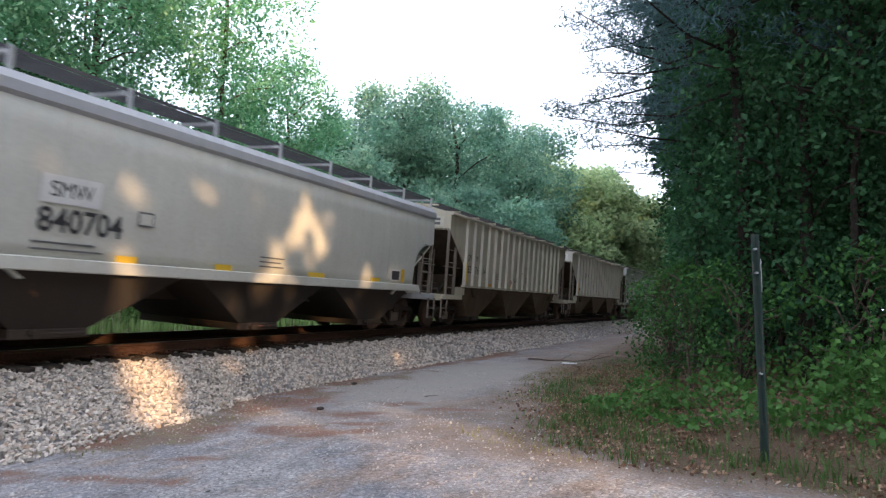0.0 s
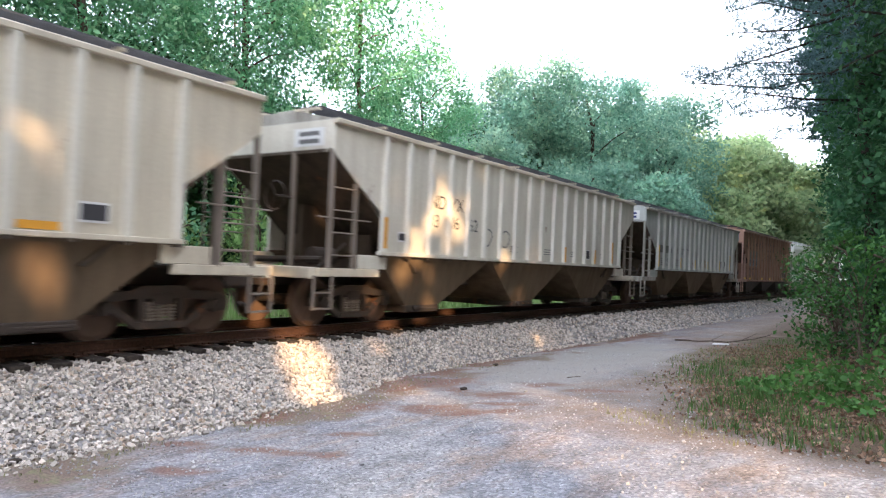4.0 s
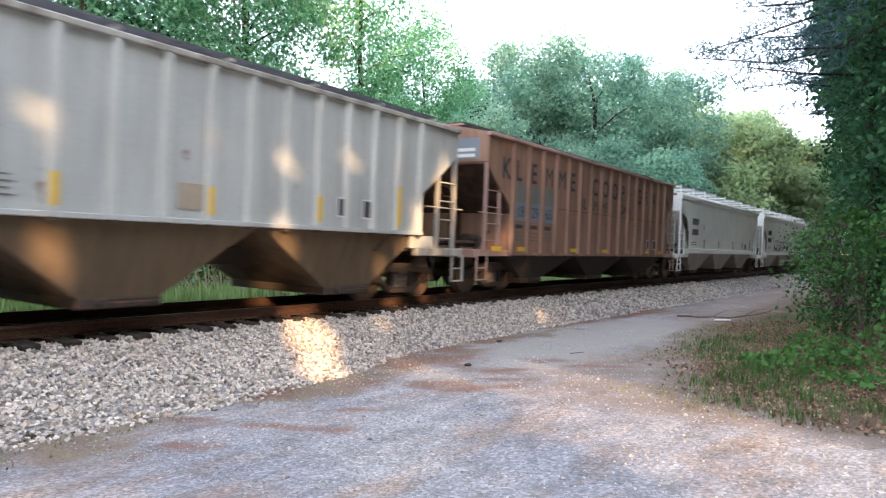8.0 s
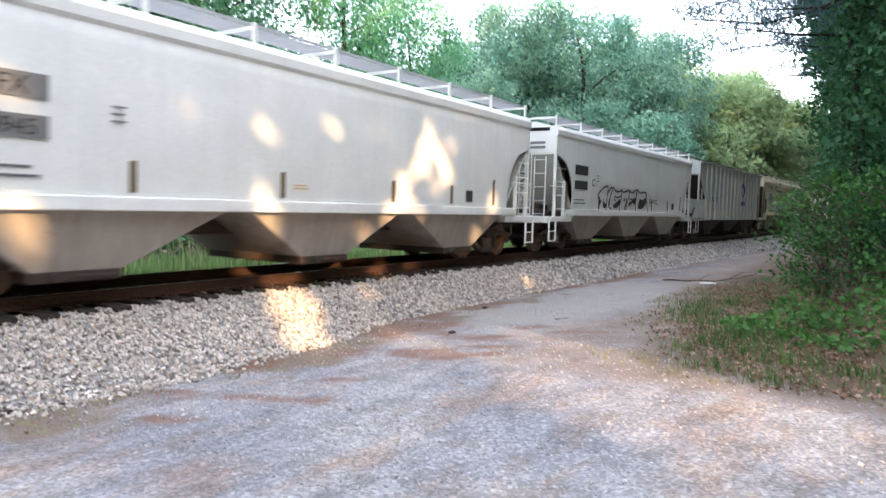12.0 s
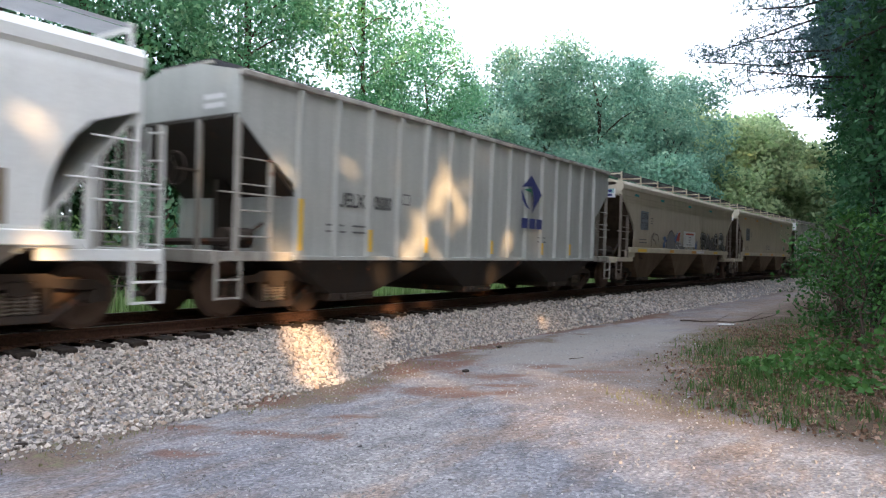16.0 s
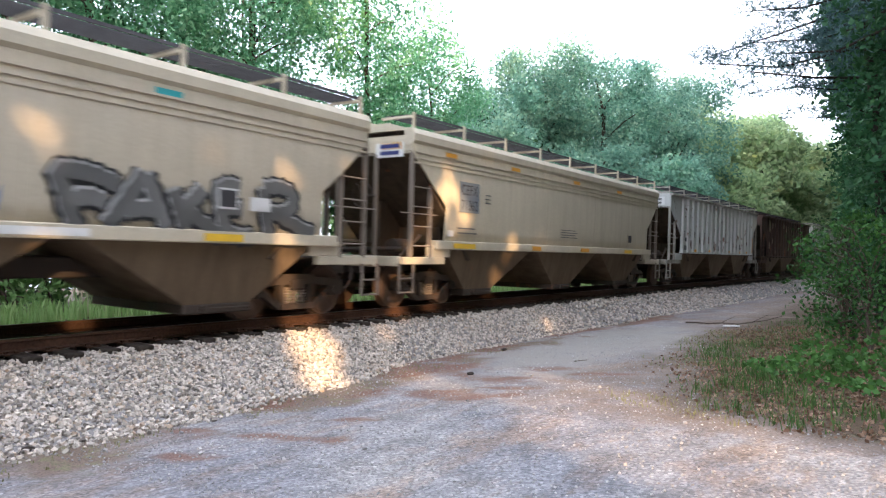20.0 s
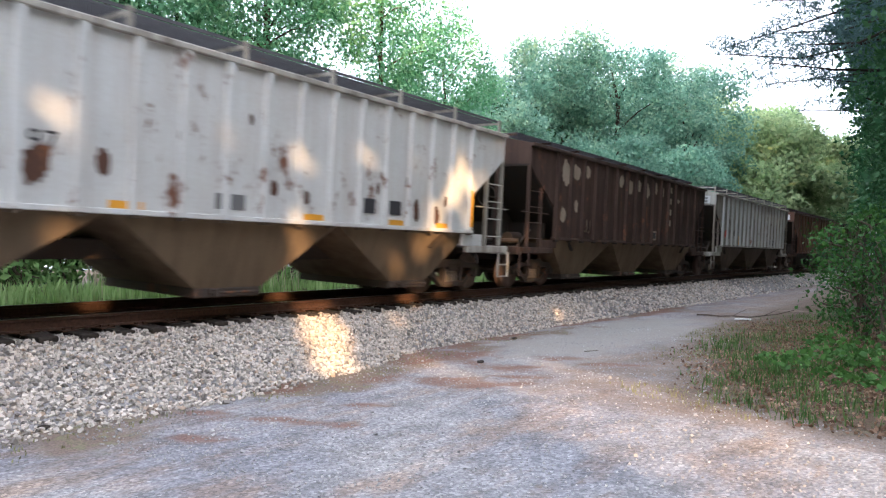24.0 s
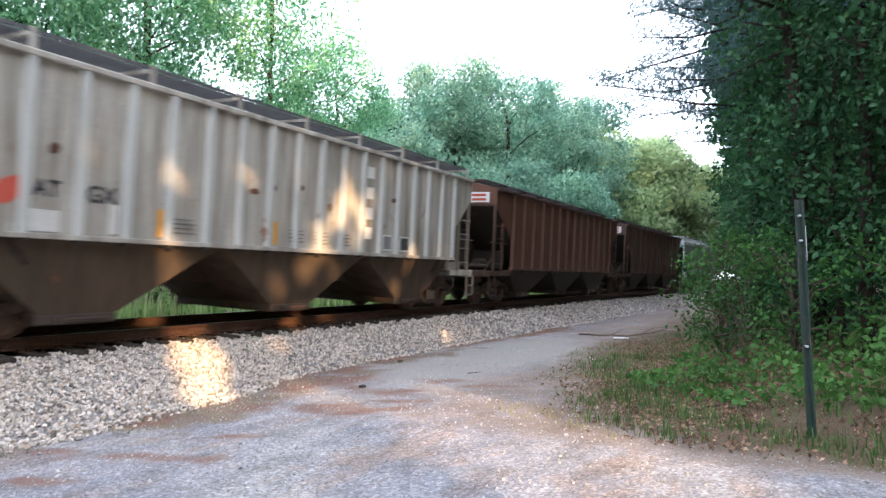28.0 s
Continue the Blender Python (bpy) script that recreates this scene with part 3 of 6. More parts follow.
def woods():
    rng = np.random.default_rng(11)
    # tall light trees behind the train
    spots = [(-19.5, 2.0, 19, 3.6), (-22.5, 6.5, 22, 4.0), (-19.0, 10.5, 21, 3.6), (-24.5, 13.5, 23, 4.2), (-20.0, 17.0, 20, 3.8), (-25.5, 21.5, 22, 4.4), (-20.5, 24.0, 17.5, 3.6), (-30.0, 10.0, 23, 4.5), (-31.0, 26.0, 21, 4.5), (-16.8, -3.0, 17, 3.5), (-24.0, -4.0, 21, 4.2), (-21.5, 31.0, 13.5, 3.2), (-27.0, 0.5, 22, 4.2), (-28.0, 5.5, 23, 4.2), (-27.5, 17.5, 22, 4.2), (-21.0, -0.5, 20, 3.8), (-23.0, 10.0, 21, 3.8)]
    for k, (x, y, h, r) in enumerate(spots):
        broad_tree(rng, x, y, h, r, 3.2 if k % 2 else 4.6, 0.185, LEAF_LIGHT, "tall slender tree in fresh green leaf behind the railway track", 145, 80, 0.75, (0.8, 1.7), 0.19, (rng.uniform(-0.8, 0.8), rng.uniform(-0.8, 0.8)))
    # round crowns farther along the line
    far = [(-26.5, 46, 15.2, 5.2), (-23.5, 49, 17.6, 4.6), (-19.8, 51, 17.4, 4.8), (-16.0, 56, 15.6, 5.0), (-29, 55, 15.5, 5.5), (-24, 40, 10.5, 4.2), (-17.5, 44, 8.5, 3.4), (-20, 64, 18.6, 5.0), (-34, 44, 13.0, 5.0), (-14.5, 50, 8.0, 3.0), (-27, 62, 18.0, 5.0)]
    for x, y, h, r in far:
        broad_tree(rng, x, y, h, r, 2.0, 0.28, LEAF_OAK_HAZED, "broad round-crowned oak in leaf beside the railway line", 88, 110, 0.75, (1.0, 2.0), 0.35)
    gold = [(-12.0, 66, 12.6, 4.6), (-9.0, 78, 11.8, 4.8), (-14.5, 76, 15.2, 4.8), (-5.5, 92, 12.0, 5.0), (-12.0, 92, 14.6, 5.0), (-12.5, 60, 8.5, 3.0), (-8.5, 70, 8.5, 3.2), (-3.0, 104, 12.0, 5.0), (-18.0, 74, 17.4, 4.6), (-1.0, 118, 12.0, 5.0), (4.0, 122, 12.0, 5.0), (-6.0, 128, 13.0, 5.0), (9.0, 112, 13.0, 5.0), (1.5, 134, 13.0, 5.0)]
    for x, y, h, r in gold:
        broad_tree(rng, x, y, h, r, 1.6, 0.46, LEAF_GOLD_HAZED, "broad tree with yellow-green crown in evening light", 50, 95, 0.75, (1.2, 2.1), 0.35)
    # understorey behind the track
    for k in range(26):
        y = -6 + k * 2.9 + rng.uniform(-0.8, 0.8)
        x = -16.2 - rng.uniform(0, 2.5) + y * y / (2 * RADIUS)
        broad_tree(rng, x, y, rng.uniform(2.2, 4.6), rng.uniform(1.0, 1.7), 0.3, 0.2, LEAF_FIELD_LIT if k % 3 else LEAF_LIGHT, "leafy green shrub behind the railway track", 90, 16, 0.75, (0.5, 1.0), 0.06)
    for k in range(30):
        y = -22 + k * 2.3 + rng.uniform(-0.6, 0.6)
        x = -19.6 - rng.uniform(0, 2.0) + y * y / (2 * RADIUS)
        broad_tree(rng, x, y, rng.uniform(2.4, 3.8), rng.uniform(1.3, 1.8), 0.1, 0.2, LEAF_FIELD_LIT, "low leafy green shrub at the edge of the wood", 80, 24, 0.75, (0.5, 0.95), 0.05)
    for k in range(22):
        y = -8 + k * 5.0
        broad_tree(rng, -26 - rng.uniform(0, 8), y, rng.uniform(8, 13), 4.0, 0.5, 0.5, LEAF_SHADE, "dense dark woodland tree behind the track", 28, 70, 0.75, (1.2, 2.1), 0.2)


woods()


def right_wood():
    """The dark wood beside the gravel road."""
    rng = np.random.default_rng(23)
    spots = [(1.2, 13.6, 9.5, 2.1, 0.8), (3.4, 11.6, 11.0, 2.3, 0.8), (2.4, 16.5, 12.5, 2.5, 1.0), (-0.1, 19.5, 8.5, 2.0, 0.5), (4.8, 15.0, 13.0, 2.6, 1.0), (0.5, 24.0, 11.5, 2.2, 0.5),
             (2.9, 22.0, 22.0, 3.4, 3.0), (5.6, 10.4, 12.0, 2.4, 0.9), (-0.4, 30.0, 13.5, 2.4, 0.4), (2.4, 29.0, 22.0, 3.8, 3.0), (7.2, 13.0, 13.5, 2.8, 1.0), (-0.6, 37.0, 12.5, 2.8, 0.4), (1.5, 44.0, 17.0, 3.6, 0.5), (1.2, 52.0, 17.0, 3.6, 0.4),
             (5.0, 21.0, 18.0, 3.4, 0.5), (8.5, 17.0, 14.0, 3.2, 0.5), (4.0, 27.0, 19.0, 3.6, 0.5), (9.5, 11.5, 14.0, 3.2, 0.5), (8.0, 25.0, 20.0, 3.8, 0.5), (12.0, 16.0, 15.0, 3.6, 0.5), (5.0, 36.0, 20.0, 4.0, 0.5), (11.0, 8.0, 14.0, 3.2, 0.5),
             # the last nine, tall and mostly unseen, are added to shade the far cars
             (0.6, 16.6, 7.0, 1.7, 0.2), (0.1, 20.5, 6.0, 1.5, 0.2), (-0.3, 27.0, 6.5, 1.7, 0.2), (0.8, 33.0, 15.0, 2.8, 0.3), (2.2, 19.5, 8.0, 2.0, 0.2), (-1.2, 46.0, 11.0, 2.6, 0.2), (1.4, 60.0, 13.0, 3.2, 0.2), (6.0, 58.0, 24.0, 4.5, 1.0), (5.0, 70.0, 24.0, 4.5, 1.0), (9.0, 48.0, 24.0, 4.5, 1.0), (5.5, 84.0, 22.0, 4.5, 1.0), (1.4, 33.0, 22.0, 4.4, 3.0), (0.8, 41.0, 23.0, 4.6, 3.0), (0.6, 49.0, 23.0, 4.8, 3.0), (1.0, 63.0, 23.0, 5.0, 2.0), (1.6, 76.0, 23.0, 5.2, 2.0)]
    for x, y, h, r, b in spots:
        broad_tree(rng, x, y, h, r, b, 0.42 if h >= 22 else 0.13 if y < 26 and x < 5 else 0.26, LEAF_DEEP_SHADE, "dark dense tree at the edge of the gravel road", 160 if y < 26 and x < 5 and h < 22 else 75, 54 if h < 22 else 150, ground_height(x, y) - 0.05, (0.55, 1.15) if h < 22 else (0.9, 1.8), 0.14)
    # pines that lean their boughs over the road
    for x, y, h, n in ((-0.7, 18.0, 17.0, 40), (0.2, 14.2, 16.0, 38), (2.6, 17.5, 18.0, 30), (0.2, 22.5, 17.0, 30), (3.2, 12.0, 15.0, 26)):
        pine = tagged(new("pine_tree"), "dark pine with long boughs over the gravel road", "tree")
        pine.location = (x, y, ground_height(x, y) - 0.05)
        trunk_mesh([Vector((0.1 * math.sin(k), 0.05 * k, h * k / 8)) for k in range(9)], 0.15, 0.04, pine, "trunk", BARK_SHADED)
        pts = []
        for k in range(n):
            z = 5.6 + (h - 6.0) * (k / n) ** 0.9
            a = rng.uniform(0, 6.283) if k % 2 else rng.uniform(2.4, 4.3)
            reach = (3.9 - 2.3 * (k / n)) * rng.uniform(0.6, 1.1)
            tip = Vector((reach * math.cos(a), reach * math.sin(a), z + rng.uniform(-0.2, 0.7)))
            mid = Vector((tip.x * 0.5, tip.y * 0.5, z - 0.12))
            trunk_mesh([Vector((0, 0, z)), mid, tip], 0.035, 0.010, pine, "bough", BARK_SHADED)
            for q in range(9):
                u = 0.35 + 0.65 * q / 8
                c = Vector((0, 0, z)).lerp(mid, min(1, u * 2)) if u < 0.5 else mid.lerp(tip, u * 2 - 1)
                side = Vector((-math.sin(a), math.cos(a), 0)) * rng.uniform(-0.55, 0.55) * (1.2 - u * 0.6)
                pts.append((np.array(c + side) + np.array((0, 0, rng.uniform(-0.18, 0.34))), rng.uniform(0.26, 0.5)))
        p = clump_points(rng, pts, 420)
        leaf_mesh("crown", p, rng.uniform(0.10, 0.20, len(p)), LEAF_PINE, rng, 0.18, pine)
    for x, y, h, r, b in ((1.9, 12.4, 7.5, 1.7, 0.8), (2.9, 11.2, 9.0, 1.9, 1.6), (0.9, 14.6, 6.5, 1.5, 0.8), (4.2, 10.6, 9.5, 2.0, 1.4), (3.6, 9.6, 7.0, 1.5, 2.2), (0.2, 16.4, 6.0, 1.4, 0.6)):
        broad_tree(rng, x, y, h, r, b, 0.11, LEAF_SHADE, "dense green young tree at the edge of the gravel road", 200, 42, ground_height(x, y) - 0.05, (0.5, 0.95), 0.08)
    # bushes along the edge
    for x, y, h, r in ((-1.15, 14.6, 1.9, 0.85), (-0.7, 13.6, 2.2, 0.95), (-1.4, 16.6, 2.5, 1.0), (0.1, 12.6, 2.0, 0.9), (-1.5, 19.5, 2.8, 1.1), (-1.75, 23.5, 3.0, 1.2), (-1.9, 28.0, 3.4, 1.4), (1.6, 11.2, 2.0, 0.9), (-1.9, 34.0, 3.8, 1.6), (-2.0, 41.0, 4.2, 1.8), (2.9, 9.8, 1.9, 0.9)):
        broad_tree(rng, x, y, h, r, 0.15, 0.085, LEAF_BRUSH if y < 17 else LEAF_DEEP_SHADE, "low leafy bush at the edge of the gravel road", 280 if y < 22 else 120, 17, ground_height(x, y) - 0.03, (0.3, 0.62), 0.03)


right_wood()


def shade_screen():
    """An unseen tree row added behind the camera; its cut gaps let the low sun reach the train and the road."""
    rng = np.random.default_rng(31)
    u = Vector((math.cos(SUN_AZ), -math.sin(SUN_AZ), 0)) * -1
    v = SUN_WAY.cross(u)
    v = v if v.z > 0 else -v
    gaps = []
    for px, py, pz, r in SUN_SPOTS:
        p = Vector((px, py, pz))
        gaps.append((p.dot(u), p.dot(v), r))
    ga, gb, gr = (np.array(q) for q in zip(*gaps))
    cells = {}
    for step, fine in ((0.46, False), (0.23, True)):
        for a in np.arange(-34.0, 108.0, step):
            top = 20.5 if a < 22 else 28.0 if a < 40 else 21.0
            near = np.abs(ga - a) < 1.2
            if fine and not near.any():
                continue
            for b in np.arange(-7.0, top, step):
                aa, bb = a + rng.uniform(-0.25, 0.25) * step, b + rng.uniform(-0.25, 0.25) * step
                gap = np.hypot(ga - aa, gb - bb) - gr
                close = gap.min()
                if fine and (close > 0.95 or close < 0.20) or not fine and close < 0.62:
                    continue
                if b > top - 5 and rng.random() < (b - top + 5) / 6:
                    continue
                cells.setdefault(int((a + 34) // 9.5), []).append((aa, bb, rng.uniform(0.22, 0.28) if fine else rng.uniform(0.42, 0.55)))
    shape = np.array([(1, 0, 0), (0, 1, 0), (-1, 0, 0), (0, -1, 0), (0, 0, 1), (0, 0, -1)], float)
    tri = np.array([(0, 1, 4), (1, 2, 4), (2, 3, 4), (3, 0, 4), (1, 0, 5), (2, 1, 5), (3, 2, 5), (0, 3, 5)])
    for key, pts in cells.items():
        tree = tagged(new("tree"), "unseen tree-like leaf screen behind the camera, added to dapple the sun", "tree")
        n = len(pts)
        depth = 30.0 + rng.uniform(-1.2, 1.2, n)
        c = np.array([np.array(SUN_WAY) * d + np.array(u) * a + np.array(v) * b for (a, b, _), d in zip(pts, depth)])
        keep = c[:, 2] > 0.0
        c, size = c[keep], np.array([q[2] for q in pts])[keep]
        n = len(c)
        V = np.einsum("nij,kj->nki", rand_turns(rng, n), shape) * size[:, None, None] + c[:, None, :]
        F = (np.arange(n)[:, None, None] * 6 + tri[None]).reshape(-1, 3)
        raw("crown", V.reshape(-1, 3).tolist(), F.tolist(), LEAF_SCREEN, tree)
        m = c.mean(0)
        trunk_mesh([Vector((m[0], m[1], -0.1)), Vector((m[0], m[1], 5)), Vector((m[0], m[1], 14))], 0.35, 0.15, tree)


# where the sun gets through, on the cars, the stone bed and the road
SUN_SPOTS = [(-8.36, y, z, r) for y, z, r in ((3.95, 3.38, 0.0), (7.80, 3.23, 0.0), (7.66, 2.20, 0.045), (12.40, 3.77, -0.011), (12.22, 3.36, 0.029), (12.62, 3.36, 0.045), (13.25, 3.45, -0.019), (12.95, 2.84, 0.045), (12.25, 2.95, 0.021),
                                             (11.75, 2.84, -0.011), (11.40, 2.64, 0.037), (11.58, 2.28, 0.053), (12.60, 2.55, -0.003), (15.20, 2.25, 0.037), (15.50, 2.48, 0.029), (16.75, 2.32, 0.061), (17.35, 2.40, 0.045), (17.10, 2.78, -0.003), (22.1, 3.9, -0.011), (21.3, 2.6, 0.013))]
SUN_SPOTS += [(-8.44, y, z, r) for y, z, r in ((4.05, 1.80, 0.061), (7.80, 1.88, 0.045), (7.98, 1.50, 0.021), (10.45, 1.56, 0.037), (11.10, 1.95, 0.021), (12.05, 1.92, 0.005), (12.24, 1.30, 0.005), (14.75, 1.55, 0.013), (16.5, 1.5, 0.029))]
SUN_SPOTS += [(-8.8, 8.40, 0.75, 0.06), (-8.40, 8.15, 0.52, 0.09), (-8.36, 8.50, 0.48, 0.09), (-8.0, 7.70, 0.35, 0.09), (-7.95, 8.15, 0.30, 0.09), (-7.52, 7.38, 0.16, 0.08), (-7.5, 7.80, 0.10, 0.08), (-7.15, 7.12, 0.02, 0.05), (-8.42, 10.2, 0.49, 0.03), (-8.8, 8.75, 0.85, 0.05), (-8.8, 11.3, 0.85, 0.06), (-8.0, 16.4, 0.22, 0.08), (-7.85, 17.0, 0.12, 0.07)]
ROAD_SPOTS = [(-7.8, 37.6, 2.9, 0.2), (-7.7, 42.2, 3.75, 0.2), (-7.6, 44.1, 3.6, 0.14)]
ROAD_SPOTS += [(x, y, 0.0, 0.20) for x, y in ((-3.95, 9.0), (-3.52, 8.42), (-3.2, 7.9), (-3.46, 7.2), (-3.18, 6.86), (-2.92, 6.56), (-2.62, 6.2), (-2.34, 5.82), (-1.95, 5.45),
                                               (-1.62, 7.0), (-1.4, 6.7), (-1.2, 6.42), (-1.0, 6.16), (-0.82, 5.95), (-0.66, 5.76), (-0.48, 5.55), (-0.32, 5.3))]
ROAD_SPOTS += [(-5.94, 8.0, 0.0, 0.06), (-5.85, 8.36, 0.0, 0.06), (-6.76, 8.9, 0.0, 0.04)]
SUN_SPOTS += ROAD_SPOTS
shade_screen()


# ---- the train ----
SPEED = 7.118
# where the middle of each car stands along the line at the start, and half the length of its roof
CENTRES = [11.48, 28.12, 45.27, 62.15, 78.56, 94.94, 111.79, 128.2, 144.51, 161.02, 177.53, 193.75, 210.36, 227.21, 244.06, 260.91]
HALVES = [7.7, 7.65, 7.8, 7.65, 7.4, 7.65, 7.4, 7.38, 7.6, 7.5, 7.45, 7.45, 7.45, 7.5, 7.5, 7.5]
MIDS = [CENTRES[0] - 8.45] + [(p + a + q - b) / 2 for p, a, q, b in zip(CENTRES, HALVES, CENTRES[1:], HALVES[1:])] + [CENTRES[-1] + 8.45]


def ny(y):
    """Markings are given from an older mid-point of the cars."""
    return y * 0.974 - 0.33


def letters(text, size, mat, parent, x, y, z, name="lettering", squeeze=1.0, bold=0.0, halo=0.0):
    """Painted letters on a car's camera-side wall, read along +y to the right."""
    cu = bpy.data.curves.new(name, "FONT")
    cu.body, cu.size, cu.align_x, cu.offset = text, size, "LEFT", 0.0 if "M" in text else bold
    tmp = bpy.data.objects.new(name, cu)
    me = bpy.data.meshes.new_from_object(tmp)
    bpy.data.objects.remove(tmp)
    if halo:
        around = [(halo * math.cos(q * 0.7854), halo * math.sin(q * 0.7854), 0.0004 * q) for q in range(8)]
        vs, fs = [tuple(v.co) for v in me.vertices], [tuple(p.vertices) for p in me.polygons]
        me = bpy.data.meshes.new(name)
        me.from_pydata([(u + i, v + j, w + k) for i, j, k in around for u, v, w in vs], [], [tuple(h + q * len(vs) for h in f) for q in range(8) for f in fs])
    me.materials.clear()
    me.materials.append(mat)
    ob = new(name, me)
    ob.parent = parent
    ob.matrix_basis = Matrix.Translation((x, ny(y), z)) @ Matrix(((0, 0, 1, 0), (squeeze, 0, 0, 0), (0, 1, 0, 0), (0, 0, 0, 1)))
    return ob


def plate(parent, name, mat, x, y0, y1, z0, z1, label="", thick=0.006):
    bm = bmesh.new()
    box(bm, x, x + thick, ny(y0), ny(y1), z0, z1)
    return part(name, bm, mat, parent, label)


WHEEL_R = 0.457


def truck_meshes():
    """Meshes of one three-piece truck, made once and shared."""
    out = {}
    bm = bmesh.new()
    prism(bm, [(-1.12, 0.38), (-1.12, 0.58), (-0.95, 0.67), (-0.50, 0.69), (-0.34, 0.76), (0.34, 0.76), (0.50, 0.69), (0.95, 0.67), (1.12, 0.58), (1.12, 0.38), (1.0, 0.38), (0.97, 0.52), (0.80, 0.54), (0.45, 0.58), (-0.45, 0.58), (-0.80, 0.54), (-0.97, 0.52), (-1.0, 0.38)], "x", -0.08, 0.08)
    prism(bm, [(-0.40, 0.15), (0.40, 0.15), (0.40, 0.25), (-0.40, 0.25)], "x", -0.10, 0.10)
    for s in (-1, 1):
        prism(bm, [(s * 0.40, 0.15), (s * 0.86, 0.46), (s * 0.80, 0.54), (s * 0.36, 0.25)], "x", -0.075, 0.075)
        prism(bm, [(s * 0.36, 0.24), (s * 0.28, 0.24), (s * 0.28, 0.60), (s * 0.38, 0.60)], "x", -0.07, 0.07)
    out["side_frame"] = bm, STEEL_DARK
    bm = bmesh.new()
    ring = [(0.045, 0.25)]
    for k in range(6):
        z = 0.26 + k * 0.048
        ring += [(0.045, z), (0.075, z + 0.008), (0.075, z + 0.022), (0.045, z + 0.030)]
    loops = [[bm.verts.new((r * math.cos(q * 0.6283), r * math.sin(q * 0.6283), z)) for q in range(10)] for r, z in ring]
    for p, q in zip(loops, loops[1:]):
        for i in range(10):
            bm.faces.new((p[i], p[(i + 1) % 10], q[(i + 1) % 10], q[i]))
    out["spring"] = bm, SPRING
    bm = bmesh.new()
    prism(bm, [(-1.1, 0.50), (1.1, 0.50), (1.1, 0.66), (0.35, 0.72), (-0.35, 0.72), (-1.1, 0.66)], "y", -0.17, 0.17)
    out["bolster"] = bm, STEEL_DARK
    bm = bmesh.new()
    rod(bm, (-1.05, 0, 0), (1.05, 0, 0), 0.085, 10)
    out["axle"] = bm, STEEL_DARK
    bm = bmesh.new()
    rod(bm, (-0.07, 0, 0), (0.065, 0, 0), WHEEL_R, 40)
    rod(bm, (-0.09, 0, 0), (-0.065, 0, 0), WHEEL_R + 0.028, 40)
    rod(bm, (0.06, 0, 0), (0.09, 0, 0), WHEEL_R * 0.985, 40, WHEEL_R * 0.86)
    rod(bm, (0.05, 0, 0), (0.115, 0, 0), 0.17, 16, 0.13)
    for k in range(4):
        a = math.pi * k / 2 + 0.4
        rod(bm, (0.088, 0.26 * math.cos(a), 0.26 * math.sin(a)), (0.094, 0.26 * math.cos(a), 0.26 * math.sin(a)), 0.05, 8)
    out["wheel"] = bm, WHEEL
    bm = bmesh.new()
    rod(bm, (0.0, 0, 0), (0.16, 0, 0), 0.105, 14, 0.09)
    for k in range(3):
        a = 2.09 * k
        rod(bm, (0.16, 0.05 * math.cos(a), 0.05 * math.sin(a)), (0.18, 0.05 * math.cos(a), 0.05 * math.sin(a)), 0.017, 6)
    out["bearing_cap"] = bm, STEEL_DARK
    made = {}
    for k, (b, mat) in out.items():
        me = bpy.data.meshes.new(k)
        b.to_mesh(me)
        b.free()
        me.materials.append(mat)
        made[k] = me
    return made


TRUCK = truck_meshes()
WHEELSETS = []


def child(name, me, parent, m):
    ob = new(name, me)
    ob.parent = parent
    ob.matrix_basis = m
    return ob


def truck(car, y):
    t = child("truck", TRUCK["bolster"], car, pose(0, y, 0))
    for s in (-1, 1):
        child("side_frame", TRUCK["side_frame"], t, pose(s * 1.0, 0, 0))
        for y in (-0.17, 0.0, 0.17):
            child("spring", TRUCK["spring"], t, pose(s * 1.0, y, 0))
    for w in (-0.889, 0.889):
        for s in (-1, 1):
            child("bearing_cap", TRUCK["bearing_cap"], t, pose(s * 0.98, w, WHEEL_R, 0, 0, 0 if s > 0 else 180))
            wheel = child("wheel", TRUCK["wheel"], t, pose(s * 0.77, w, WHEEL_R, 0, 0, 0 if s > 0 else 180))
            WHEELSETS.append((wheel, s))
        child("axle", TRUCK["axle"], t, pose(0, w, WHEEL_R))


def ladder(car, mat, x, y0, y1, z0, z1, rungs, axis="y", label=""):
    """Two stiles and rungs. axis y: across the side; axis x: across the end, then y0, y1 are across and x is the place along."""
    for a in (y0, y1):
        bm = bmesh.new()
        if axis == "y":
            box(bm, x - 0.012, x + 0.03, a - 0.02, a + 0.02, z0, z1)
        else:
            box(bm, a - 0.014, a + 0.014, x - 0.02, x + 0.012, z0, z1)
        part("ladder_stile", bm, mat, car)
    for k in range(rungs):
        z = z0 + 0.06 + (z1 - z0 - 0.16) * k / max(1, rungs - 1)
        bm = bmesh.new()
        if axis == "y":
            rod(bm, (x + 0.03, y0, z), (x + 0.03, y1, z), 0.013, 6)
        else:
            rod(bm, (y0, x - 0.03, z), (y1, x - 0.03, z), 0.013, 6)
        part("ladder_rung", bm, mat, car)


